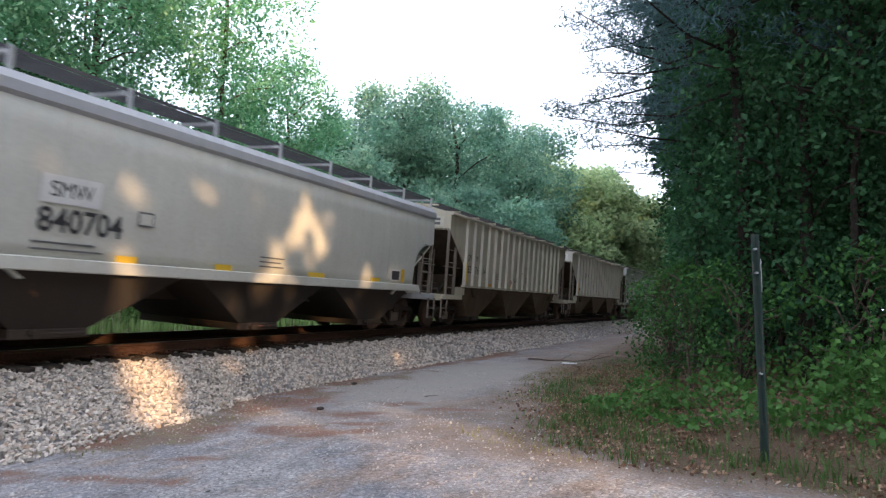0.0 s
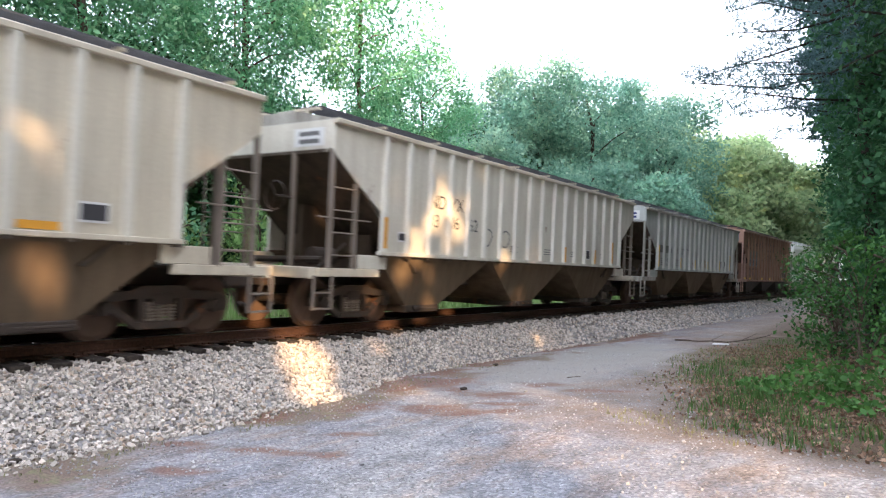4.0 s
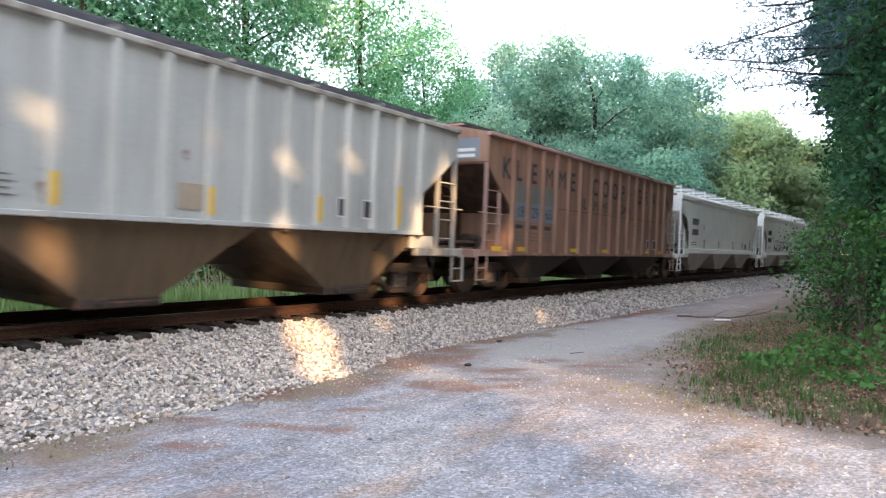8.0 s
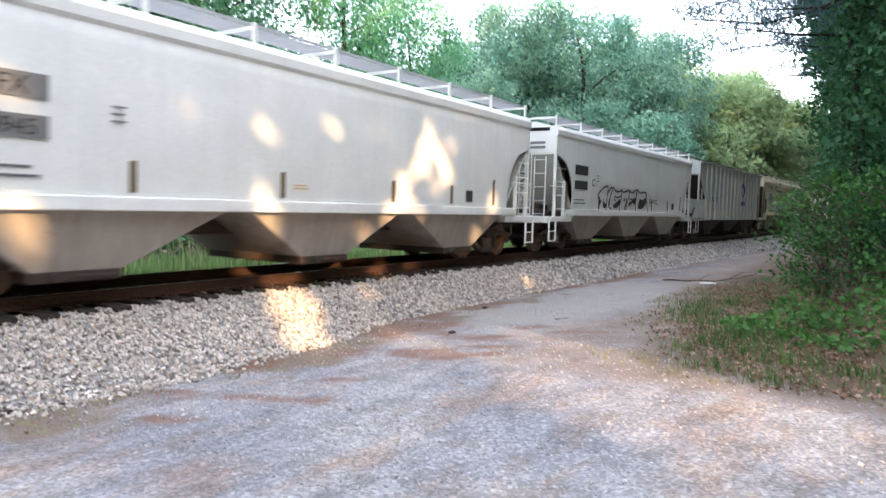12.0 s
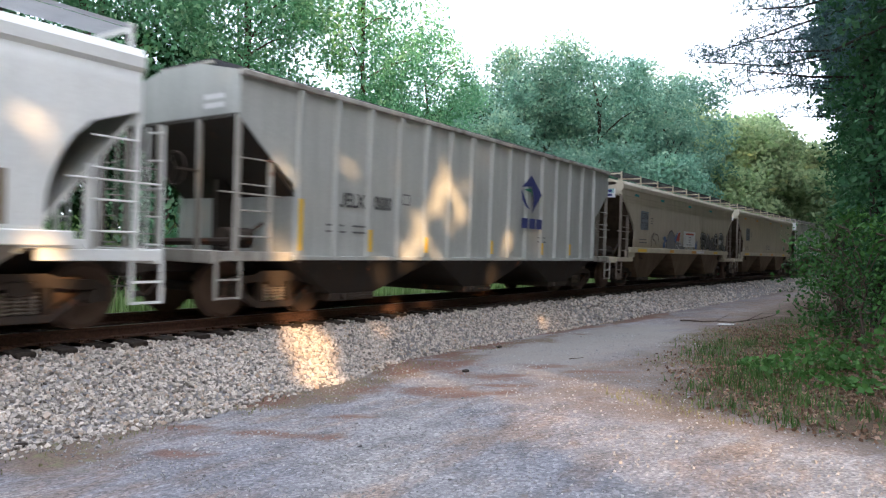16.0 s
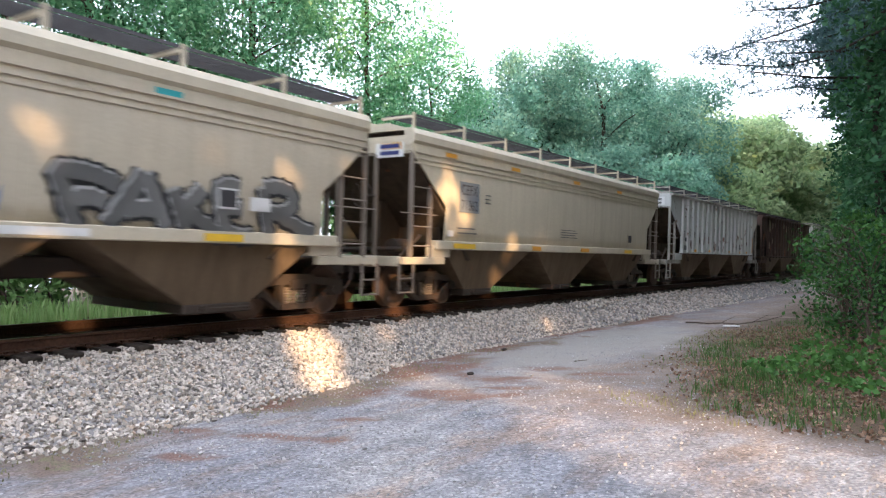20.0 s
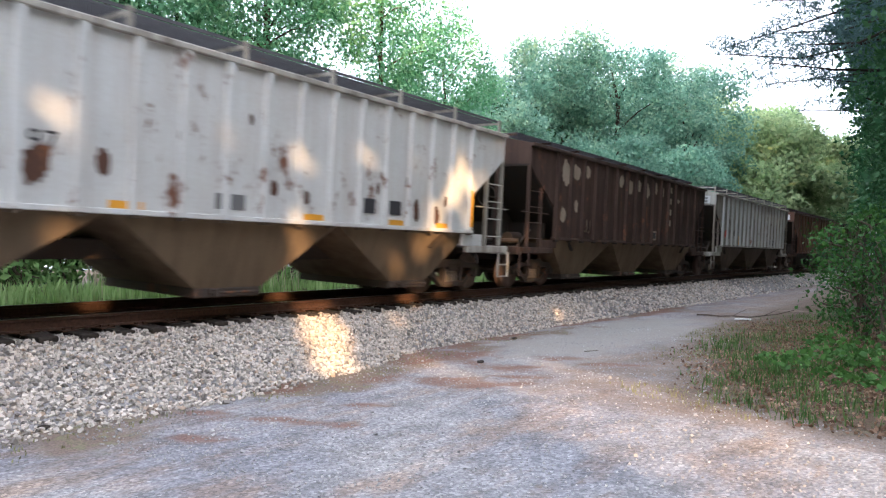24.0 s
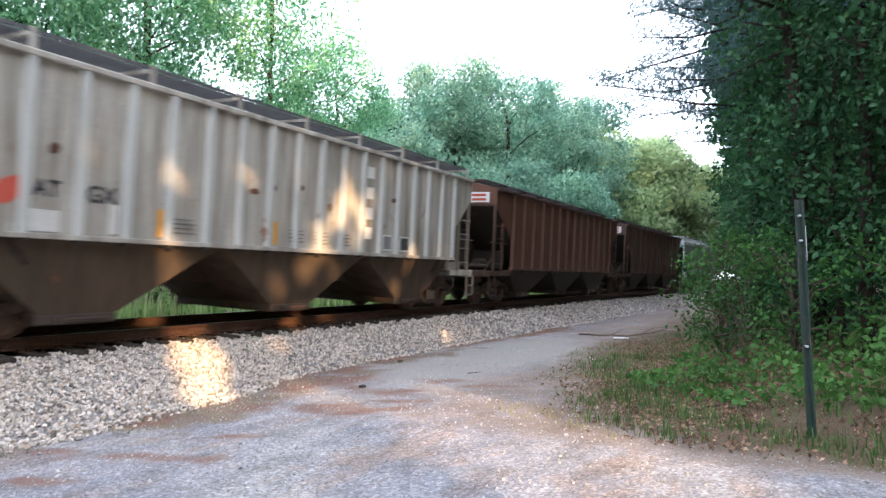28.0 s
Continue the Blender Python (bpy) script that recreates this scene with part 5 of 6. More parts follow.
def end_label(car, mat, eave, k, cut, inkmat):
    """The number panel on the end that faces the camera, as bars."""
    e = HALVES[k]
    bm = bmesh.new()
    box(bm, 0.55, 1.30, -e - 0.012, -e - 0.004, cut + 0.12, eave - 0.08)
    part("number_panel", bm, mat, car)
    for z in (0.0, 0.14):
        bm = bmesh.new()
        box(bm, 0.68, 1.18, -e - 0.016, -e - 0.013, cut + 0.17 + z, cut + 0.25 + z)
        part("small_lettering", bm, inkmat, car)


def strip(car, mat, y, z0, z1, k):
    """An upright reflector on the rib nearest to y."""
    ribs, low = RIBS[k]
    step = 2 * low / (ribs - 1)
    c = -low + step * max(0, min(ribs - 1, round((ny(y) + low) / step)))
    bm = bmesh.new()
    box(bm, 1.639, 1.645, c - 0.05, c + 0.05, z0, z1)
    return part("reflector", bm, mat, car)


def train():
    rng = random.Random(9)
    out = []

    def add(k, car):
        out.append((car, CENTRES[k]))
        return car

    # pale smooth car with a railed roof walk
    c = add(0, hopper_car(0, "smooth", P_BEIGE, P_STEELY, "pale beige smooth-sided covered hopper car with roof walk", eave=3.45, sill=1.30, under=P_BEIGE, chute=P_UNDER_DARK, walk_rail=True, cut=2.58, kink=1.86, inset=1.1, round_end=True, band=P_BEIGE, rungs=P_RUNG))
    def s0(z): return skin(z, 1.30, 3.45)
    plate(c, "white_patch", WHITE, s0(2.25), -5.0, -4.03, 2.06, 2.44)
    letters("SMW", 0.30, BLACK, c, s0(2.25) + 0.012, -4.86, 2.15)
    letters("840704", 0.46, BLACK, c, s0(1.8), -5.0, 1.68, bold=0.008)
    bars(c, INK, s0(1.4), -5.05, -3.9, 1.42, 1.56, 2)
    for y0, y1 in ((-3.64, -3.22), (-1.45, -1.0), (1.54, 2.2), (4.4, 4.9)):
        plate(c, "reflector", YELLOW, s0(1.35), y0, y1, 1.33, 1.43)
    outline_tag(c, s0(2.0), -3.28, -3.02, 1.93, 2.10, P_BEIGE, INK)
    bars(c, INK, s0(1.5), -0.2, 0.6, 1.45, 1.67, 3)
    outline_tag(c, s0(1.5), 5.55, 6.0, 1.42, 1.66)
    plate(c, "reflector", YELLOW, s0(1.5), 6.15, 6.33, 1.36, 1.72)

    # cream ribbed car
    c = add(1, hopper_car(1, "ribbed", P_CREAM, P_CREAM, "cream ribbed covered hopper car with brown-stained chutes", 18, rib_mat=P_WARM, under=P_UNDER, chute=P_UNDER_TAN, rungs=P_RUNG))
    letters("SM", 0.30, BLACK, c, SIDE_X + 0.006, -5.82, 2.28, squeeze=0.9)
    letters("W", 0.30, BLACK, c, SIDE_X + 0.006, -5.08, 2.28)
    for t, y in (("82", -5.80), ("76", -5.06), ("14", -4.30)):
        letters(t, 0.36, BLACK, c, SIDE_X, y, 1.86)
    for y0, y1 in ((-3.75, -3.23), (-1.0, -0.5), (2.2, 2.65), (4.6, 5.1)):
        plate(c, "reflector", ORANGE, SIDE_X, y0, y1, 1.45, 1.55)
    scrawl(c, BLACK, SIDE_X, [(-0.6, 1.72), (-0.45, 1.84), (-0.3, 1.70), (-0.15, 1.82), (0.0, 1.72)], 0.015)
    outline_tag(c, SIDE_X, 5.35, 5.7, 1.6, 1.8)
    strip(c, YELLOW, -6.0, 1.5, 2.2, 1)
    for y in (-2.9, 1.1, 3.4):
        bars(c, INK, SIDE_X, y, y + 0.45, 1.75, 1.95, 3)
    end_label(c, P_WARM, 3.68, 1, 3.15, INK)

    # warm white ribbed car
    c = add(2, hopper_car(2, "ribbed", P_WARM, P_CREAM, "warm white ribbed covered hopper car with small black numbers", 18, rib_mat=P_RIB, under=P_UNDER, chute=P_UNDER_TAN, roof_mat=P_OLD, rungs=P_RUNG))
    letters("ND", 0.42, BLACK, c, SIDE_X, -4.67, 2.42)
    letters("YX", 0.42, BLACK, c, SIDE_X, -3.86, 2.42)
    for t, y in (("83", -4.67), ("06", -3.86), ("62", -3.05)):
        letters(t, 0.40, BLACK, c, SIDE_X, y, 2.02)
    for y in (-2.2, -1.3):
        scrawl(c, INK, SIDE_X + 0.01, [(y + 0.22 * math.cos(q) * (1 + 0.2 * math.sin(2 * q)), 1.92 + 0.2 * math.sin(q)) for q in [k * 0.55 for k in range(13)]], 0.018)
    for y, z0, z1 in ((2.2, 1.45, 1.88), (4.6, 1.45, 1.88), (6.0, 1.5, 2.2), (-5.95, 1.5, 2.1)):
        strip(c, ORANGE, y, z0, z1, 2)
    outline_tag(c, SIDE_X, 3.94, 4.25, 1.6, 1.84)
    outline_tag(c, SIDE_X, -5.7, -5.45, 1.68, 1.82)
    end_label(c, WHITE, 3.68, 2, 3.15, INK)
    for y in (-1.0, 1.0, 2.8, 5.2):
        bars(c, INK, SIDE_X, y, y + 0.4, 1.62, 1.78, 3)

    # light grey ribbed car with tall yellow reflectors
    c = add(3, hopper_car(3, "ribbed", P_GREY, P_OLD, "light grey ribbed hopper car with tall yellow reflector strips", 18, rib_mat=P_RIB_GREY, under=P_UNDER, chute=P_UNDER_TAN))
    for t, y in (("46", -4.46), ("19", -3.62), ("37", -2.78)):
        letters(t, 0.36, INK, c, SIDE_X, y, 2.08)
    for y in (-5.75, -4.98):
        plate(c, "painted_panel", GREYPANEL, SIDE_X, y, y + 0.55, 2.08, 2.37)
    for y, z1 in ((-5.92, 2.35), (-3.12, 1.92), (-0.83, 1.90), (1.7, 1.90), (4.1, 1.95), (5.95, 2.3)):
        strip(c, YELLOW, y, 1.5, z1, 3)
    plate(c, "bare_patch", CREAM_OLD, SIDE_X, 0.95, 1.55, 1.56, 1.93)
    outline_tag(c, SIDE_X, 4.28, 4.55, 1.64, 1.94)
    outline_tag(c, SIDE_X, 4.98, 5.26, 1.64, 1.94)
    for y in (-5.6, -4.8, -3.5, -1.7):
        bars(c, INK, SIDE_X, y, y + 0.5, 1.58, 1.85, 4)
    scrawl(c, INK, SIDE_X, [(-2.0, 2.35), (-1.7, 2.3), (-1.4, 2.36)], 0.012)
    end_label(c, WHITE, 3.68, 3, 3.15, BLUE)

    # brown lettered car
    c = add(4, hopper_car(4, "ribbed", P_BROWN, P_PINK, "faded brown ribbed grain hopper car with large dark letters", 16, walk_off=0.45, eave=3.86, sill=1.02, inset=1.0, under=P_RUST, chute=P_UNDER_DARK))
    step = 2 * (HALVES[4] - 1.15 - 0.07) / 15
    first = -(HALVES[4] - 1.15) + 0.07

    def bay(k): return (first + step * k + 0.33) / 0.974
    for t, k in (("L", 0), ("E", 1), ("M", 2), ("M", 3), ("E", 4), ("C", 6), ("O", 7), ("O", 8), ("P", 9), ("G", 11), ("R", 12), ("A", 13), ("I", 14.1), ("N", 15)):
        letters(t, 0.74, BLACK, c, SIDE_X + 0.006, bay(k) + (0.14 if k < 10 else 0.11), 2.88, squeeze=0.92, bold=0.012)
    letters("K", 0.74, BLACK, c, SIDE_X + 0.006, -6.6, 2.88, squeeze=0.92, bold=0.012)
    for t, k in (("KL", 5), ("EM", 6), ("ME", 7), ("I", 8.3), ("OW", 9), ("A", 10)):
        letters(t, 0.44, BLACK, c, SIDE_X, bay(k) + 0.12, 2.40, squeeze=0.92, bold=0.008)
    for k in (0, 1, 2):
        plate(c, "painted_panel", GREYPANEL, SIDE_X, bay(k) + 0.10, bay(k + 1) - 0.10, 2.36, 2.80)
        plate(c, "painted_panel", BLUEGREY, SIDE_X, bay(k) + 0.10, bay(k + 1) - 0.10, 1.86, 2.34)
        letters(("18", "29", "65")[k], 0.40, BLACK, c, SIDE_X + 0.01, bay(k) + 0.24, 1.96)
        plate(c, "painted_panel", BLACK, SIDE_X, bay(k) + 0.2, bay(k) + 0.62, 1.66, 1.76)
        bars(c, INK, SIDE_X, bay(k) + 0.2, bay(k) + 0.7, 1.35, 1.58, 3)
    for k in range(15):
        plate(c, "panel_crease", P_RUST, SIDE_X - 0.004, bay(k) + 0.08, bay(k + 1) - 0.08, 2.285, 2.30)
    for y0, y1 in ((-6.95, -6.5), (-5.65, -5.2), (-2.3, -1.88), (0.24, 0.65), (2.4, 2.8), (4.6, 5.0), (6.2, 6.6)):
        plate(c, "reflector", YELLOW, SIDE_X, y0, y1, 1.07, 1.18)
    outline_tag(c, SIDE_X, 4.75, 5.1, 1.25, 1.56)
    outline_tag(c, SIDE_X, 5.45, 5.78, 1.25, 1.56)
    end_label(c, BLUEGREY, 3.86, 4, 3.15, WHITE)

    # two white smooth cars
    for k, label in ((5, "white smooth-sided covered hopper car with white end ladders"), (6, "white smooth-sided hopper car with a large sprayed tag")):
        c = add(k, hopper_car(k, "smooth", P_WHITE, P_WHITE, label, eave=3.55, sill=1.28, under=P_BEIGE, chute=P_UNDER_PALE, cut=2.92, kink=1.55, inset=1.05, round_end=True, walk_rail=True, walk_mat=P_STEELY))
        def s5(z): return skin(z, 1.28, 3.55)
        for z0, z1, t in ((2.41, 2.70, "CEFX"), (1.95, 2.22, "350945")):
            plate(c, "number_panel", SPRAY_GREY if k == 5 else BLACK, s5(z0 + 0.1), -5.92, -4.9, z0, z1)
            if k == 5:
                letters(t, 0.30 if t == "CEFX" else 0.27, BLACK, c, s5(z0 + 0.1) + 0.012, -5.87, z0 + 0.04)
        for y in (-6.5, -3.78, -1.05, 2.0, 4.22, 6.2):
            plate(c, "side_bar", STICK, s5(1.5), y - 0.055, y + 0.055, 1.36, 1.78 if abs(y) < 6 else 2.1)
        outline_tag(c, s5(1.5), 4.85, 5.15, 1.42, 1.68, BLACK, WHITE)
        bars(c, INK, s5(1.5), -5.9, -5.0, 1.50, 1.66, 2)
        bars(c, SPRAY_GREY, s5(2.4), -4.1, -3.9, 2.25, 2.48, 3)
        bars(c, ORANGE, s5(1.6), -0.8, -0.47, 1.52, 1.60, 2)
        end_label(c, P_WHITE, 3.55, k, 2.92, SPRAY_GREY)
        if k == 6:
            xx = s5(1.75) + 0.006
            for line in (((-3.83, 1.30), (-3.80, 1.52), (-3.69, 1.63), (-3.89, 1.73), (-3.92, 1.82), (-3.70, 1.96), (-3.39, 2.09), (-3.12, 2.14), (-3.01, 2.08), (-3.04, 1.89)),
                         ((-3.04, 1.89), (-2.83, 2.04), (-2.65, 2.11), (-2.58, 2.02), (-2.72, 1.84), (-2.91, 1.57), (-2.85, 1.43), (-2.65, 1.38), (-2.66, 1.30)),
                         ((-3.04, 1.89), (-3.10, 1.62), (-3.13, 1.50), (-3.15, 1.30)), ((-3.42, 1.72), (-3.42, 1.55), (-3.37, 1.43)),
                         ((-2.59, 2.00), (-2.53, 2.12), (-2.17, 1.99), (-1.83, 2.00), (-1.64, 2.06), (-1.67, 1.86), (-2.00, 1.78), (-2.30, 1.80), (-2.36, 1.71), (-2.22, 1.67)),
                         ((-1.64, 2.05), (-1.62, 1.80), (-1.78, 1.50), (-1.74, 1.30)), ((-1.64, 2.03), (-1.35, 1.99), (-0.88, 2.07), (-0.80, 2.03), (-0.84, 1.86), (-0.98, 1.66), (-1.22, 1.48), (-1.24, 1.30)),
                         ((-0.83, 2.05), (-0.41, 2.00), (0.06, 2.13), (0.00, 1.84), (-0.45, 1.74), (-0.82, 1.78)), ((0.06, 2.10), (-0.06, 1.62), (-0.02, 1.30)),
                         ((0.08, 2.13), (0.51, 2.02), (1.16, 2.05), (1.20, 1.86), (0.80, 1.74), (0.39, 1.76)), ((1.16, 2.05), (1.26, 1.72), (1.42, 1.42), (1.44, 1.30))):
                scrawl(c, BLACK, xx, line, 0.026)
            for pts in (((-3.42, 1.65), (-3.40, 1.42), (-3.16, 1.41), (-3.07, 1.67), (-3.19, 1.55), (-3.33, 1.57)), ((-2.49, 1.48), (-2.15, 1.61), (-1.77, 1.74), (-1.84, 1.53), (-2.15, 1.40), (-2.36, 1.41)),
                        ((-0.89, 1.47), (-0.75, 1.64), (-0.40, 1.71), (0.01, 1.82), (-0.10, 1.57), (-0.39, 1.62), (-0.65, 1.54)), ((0.24, 1.41), (0.39, 1.72), (0.86, 1.71), (1.23, 1.84), (1.15, 1.63), (0.76, 1.42)),
                        ((-1.42, 1.73), (-1.28, 1.77), (-1.28, 1.67), (-1.40, 1.67)), ((-3.89, 1.70), (-3.65, 1.65), (-3.71, 1.51), (-3.80, 1.54)), ((-2.93, 1.58), (-2.78, 1.72), (-2.86, 1.46))):
                sprayed(c, BLACK, xx + 0.003, pts)
            outline_tag(c, s5(2.2), -4.47, -4.28, 2.13, 2.28, P_WHITE, SPRAY_GREY)
            letters("TA-POC", 0.27, BLACK, c, s5(1.75) + 0.008, 1.56, 1.62, "spray_lettering", 1.12)

    # cool grey ribbed car with a leaf emblem
    c = add(7, hopper_car(7, "ribbed", P_ADM, P_OLD, "cool grey ribbed hopper car with a dark blue leaf emblem", 15, walk_off=0.4, eave=3.80, sill=1.02, inset=1.0, under=P_UNDER_DARK, chute=P_UNDER_DARK))
    letters("UELX", 0.36, BLACK, c, SIDE_X + 0.006, -5.04, 1.92, squeeze=0.84, bold=0.006)
    letters("10000", 0.36, BLACK, c, SIDE_X + 0.006, -4.12, 1.92, squeeze=0.68, bold=0.006)
    outline_tag(c, SIDE_X, -3.12, -2.92, 2.09, 2.25, P_ADM, INK)
    for y, z1 in ((-5.8, 1.98), (-4.17, 1.53), (-2.1, 1.44), (0.0, 1.44), (3.2, 1.44), (5.0, 1.44)):
        strip(c, YELLOW, y, 1.12, z1, 7)
    x = SIDE_X + 0.085
    for name, mat, lift, pts in (("emblem_leaf", BLUE, 0.0, [(1.76, 2.84), (2.27, 3.19), (2.90, 2.72), (2.37, 2.22), (2.44, 2.62), (2.30, 2.90), (2.05, 2.88)]),
                                 ("emblem_leaf", GREEN, 0.0, [(1.86, 2.78), (2.02, 2.82), (2.28, 2.84), (2.36, 2.62), (2.28, 2.74), (2.10, 2.76)]),
                                 ("emblem_leaf", BLUE, 0.0, [(1.74, 2.78), (1.80, 2.52), (2.02, 2.34), (2.24, 2.30), (2.00, 2.46), (1.90, 2.62)])):
        bm = bmesh.new()
        prism(bm, [(ny(y), z) for y, z in pts], "x", x + lift, x + lift + 0.005)
        part(name, bm, mat, c, "dark leaf-shaped emblem")
    for y in (1.80, 2.22, 2.62):
        plate(c, "emblem_bar", BLUE, x, y, y + 0.32, 1.80, 2.06)
    for y in (-5.3, -4.6, 2.9):
        bars(c, INK, SIDE_X, y, y + 0.5, 1.45, 1.62, 2)
    end_label(c, P_ADM, 3.80, 7, 3.15, WHITE)

    # two tan smooth cars with railed roof walks
    for k, mat, label in ((8, P_TAN, "dusty tan smooth-sided hopper car with grey sprayed shapes"), (9, P_TAN_LIGHT, "pale tan smooth-sided hopper car with blue-grey number panel")):
        c = add(k, hopper_car(k, "smooth", mat, P_TAN_LIGHT, label, eave=3.52, sill=1.42, under=P_UNDER, chute=P_UNDER_TAN, walk_rail=True, cut=3.2, kink=2.2, inset=1.0, band=P_TAN_LIGHT, rungs=P_RUNG))
        def s8(z): return skin(z, 1.42, 3.52)
        plate(c, "number_panel", BLUEGREY, s8(2.4), -5.68, -4.86, 2.10, 2.78)
        letters("CEFX", 0.33, BLACK, c, s8(2.4) + 0.016, -5.64, 2.49, squeeze=0.85)
        letters("71259" if k == 8 else "71362", 0.33, BLACK, c, s8(2.4) + 0.016, -5.64, 2.15, squeeze=0.85)
        bars(c, INK, s8(2.4), -4.58, -4.34, 2.35, 2.58, 3)
        bars(c, INK, s8(1.7), -5.7, -4.9, 1.62, 1.78, 2)
        bars(c, INK, s8(1.7), -0.4, 0.7, 1.68, 1.92, 4)
        for q, s in enumerate((0.30, 0.42, 0.52)):
            for w in (-1, 1):
                bm = bmesh.new()
                box(bm, w * 1.50, w * 1.585, -HALVES[k] + 0.05, HALVES[k] - 0.05, 3.52 - s, 3.52 - s + 0.035)
                part("side_stiffener", bm, mat, c)
        for y0 in (-6.28, -3.40, 0.28, 3.68):
            plate(c, "painted_bar", TEAL if k == 8 else ORANGE, s8(3.25) + (0.0 if k == 8 else 0.045), y0, y0 + 0.42, 3.25, 3.34)
        for y0, y1, m2 in ((-5.9, -5.0, YELLOW), (-2.2, -1.7, ORANGE), (0.9, 1.5, ORANGE), (4.5, 5.2, YELLOW)):
            plate(c, "reflector", m2, 1.615, y0, y1, 1.29, 1.40)
        e = HALVES[k]
        bm = bmesh.new()
        box(bm, 0.7, 1.25, -e - 0.012, -e - 0.004, 3.3, 3.44)
        part("painted_bar", bm, TEAL if k == 8 else ORANGE, c)
        end_label(c, WHITE, 3.52, k, 3.02, BLUE)
        if k == 8:
            plate(c, "white_panel", WHITE, s8(1.9) + 0.024, -0.42, 1.30, 1.56, 2.22)
            plate(c, "red_heading", SPRAY_RED, s8(1.9) + 0.032, -0.08, 1.02, 2.08, 2.15)
            bars(c, INK, s8(1.9) + 0.032, 0.28, 0.66, 1.76, 2.0, 4)
            plate(c, "small_lettering", INK, s8(1.9) + 0.032, 0.05, 0.80, 1.64, 1.67)
            xg = s8(1.9) + 0.006
            tag = (((2.62, 1.40), (2.48, 1.80), (2.40, 2.06), (2.62, 2.10), (2.90, 2.06), (3.18, 1.96)), ((2.52, 1.74), (2.78, 1.80), (3.00, 1.74)),
                   ((3.02, 1.44), (3.28, 1.80), (3.54, 2.16)), ((3.56, 2.14), (3.72, 1.80), (3.88, 1.46)), ((3.26, 1.64), (3.52, 1.70), (3.76, 1.66)),
                   ((3.98, 1.98), (4.08, 1.72), (4.18, 1.46)), ((4.46, 2.04), (4.30, 1.86), (4.14, 1.74)), ((4.16, 1.76), (4.46, 1.56), (4.84, 1.36)),
                   ((5.12, 2.10), (4.92, 2.12), (4.74, 2.02), (4.80, 1.70), (4.92, 1.46), (5.16, 1.38), (5.42, 1.40)), ((4.78, 1.76), (4.98, 1.80), (5.18, 1.78)),
                   ((5.72, 1.42), (5.64, 1.80), (5.60, 2.14)), ((5.60, 2.14), (5.92, 2.18), (6.18, 2.10), (6.20, 1.88), (5.96, 1.78), (5.72, 1.78)), ((5.80, 1.78), (6.20, 1.62), (6.72, 1.46)))
            for q, line in enumerate(tag):
                scrawl(c, BLACK, xg + 0.0004 * q, line, 0.165, name="spray_outline")
            for q, line in enumerate(tag):
                scrawl(c, SPRAY_LIGHT, xg + 0.008 + 0.0004 * q, [(y - 0.025, z + 0.03) for y, z in line], 0.098, name="spray_edge")
            for q, line in enumerate(tag):
                scrawl(c, SPRAY_GREY, xg + 0.016 + 0.0004 * q, [(y + 0.01, z - 0.01) for y, z in line], 0.098)
            # a crowded older tag under the white panel
            sprayed(c, SPRAY_GREY, xg, ((-2.68, 1.44), (-2.52, 1.88), (-2.05, 2.15), (-1.62, 1.92), (-1.54, 1.44)))
            sprayed(c, SPRAY_GREY, xg + 0.002, ((-1.56, 1.44), (-1.35, 1.68), (-0.98, 1.74), (-0.5, 1.66), (-0.1, 1.44)))
            sprayed(c, SPRAY_BLUE, xg + 0.004, ((-1.66, 1.90), (-1.25, 2.12), (-0.95, 2.18), (-1.18, 1.88), (-1.42, 1.68)))
            sprayed(c, SPRAY_RED, xg + 0.007, ((-1.40, 1.76), (-1.16, 2.08), (-0.87, 2.15), (-0.92, 1.95), (-1.02, 1.77), (-1.2, 1.80)))
            sprayed(c, SPRAY_BLUE, xg, ((-3.08, 1.48), (-3.05, 1.66), (-2.92, 1.72), (-3.05, 1.88), (-2.76, 1.92), (-2.64, 1.72), (-2.84, 1.68), (-2.76, 1.50)))
            sprayed(c, SPRAY_BLUE, xg, ((1.36, 1.50), (1.42, 1.80), (1.52, 1.66), (1.60, 1.96), (1.66, 1.70), (1.76, 1.86), (1.68, 1.50)))
            for line in (((-1.25, 2.02), (-1.16, 2.12), (-0.85, 2.18), (-0.88, 1.90), (-1.00, 1.60), (-0.62, 1.66)), ((-0.60, 2.12), (-0.80, 2.02), (-0.80, 1.72), (-0.50, 1.60)), ((-1.5, 1.5), (-1.3, 1.62), (-1.1, 1.5), (-0.9, 1.48)),
                         ((-0.3, 1.44), (0.1, 1.53), (0.4, 1.45), (0.7, 1.53), (1.1, 1.46))):
                scrawl(c, SPRAY_LIGHT, xg + 0.010, line, 0.024)
            for line in (((-4.40, 1.52), (-4.42, 1.84), (-4.14, 2.02), (-4.30, 1.80), (-4.02, 1.72), (-3.86, 1.54)), ((-4.0, 1.98), (-3.7, 1.94), (-3.6, 1.72))):
                scrawl(c, P_RUNG, xg, line, 0.03)
            scrawl(c, BLACK, xg + 0.004, ((-2.68, 1.42), (-2.54, 1.90), (-2.05, 2.18), (-1.60, 1.94), (-1.52, 1.44)), 0.02)
            plate(c, "white_bar", WHITE, 1.615, 1.6, 2.8, 1.30, 1.40)
            outline_tag(c, s8(1.9) + 0.034, 4.75, 5.05, 1.8, 2.05)
            outline_tag(c, s8(1.9) + 0.034, 5.35, 5.7, 1.8, 1.95, WHITE)
        else:
            outline_tag(c, s8(1.8), 4.9, 5.2, 1.66, 1.9, BLACK, P_TAN_LIGHT)
            plate(c, "white_patch", WHITE, s8(1.6), -6.1, -5.85, 1.55, 1.68)

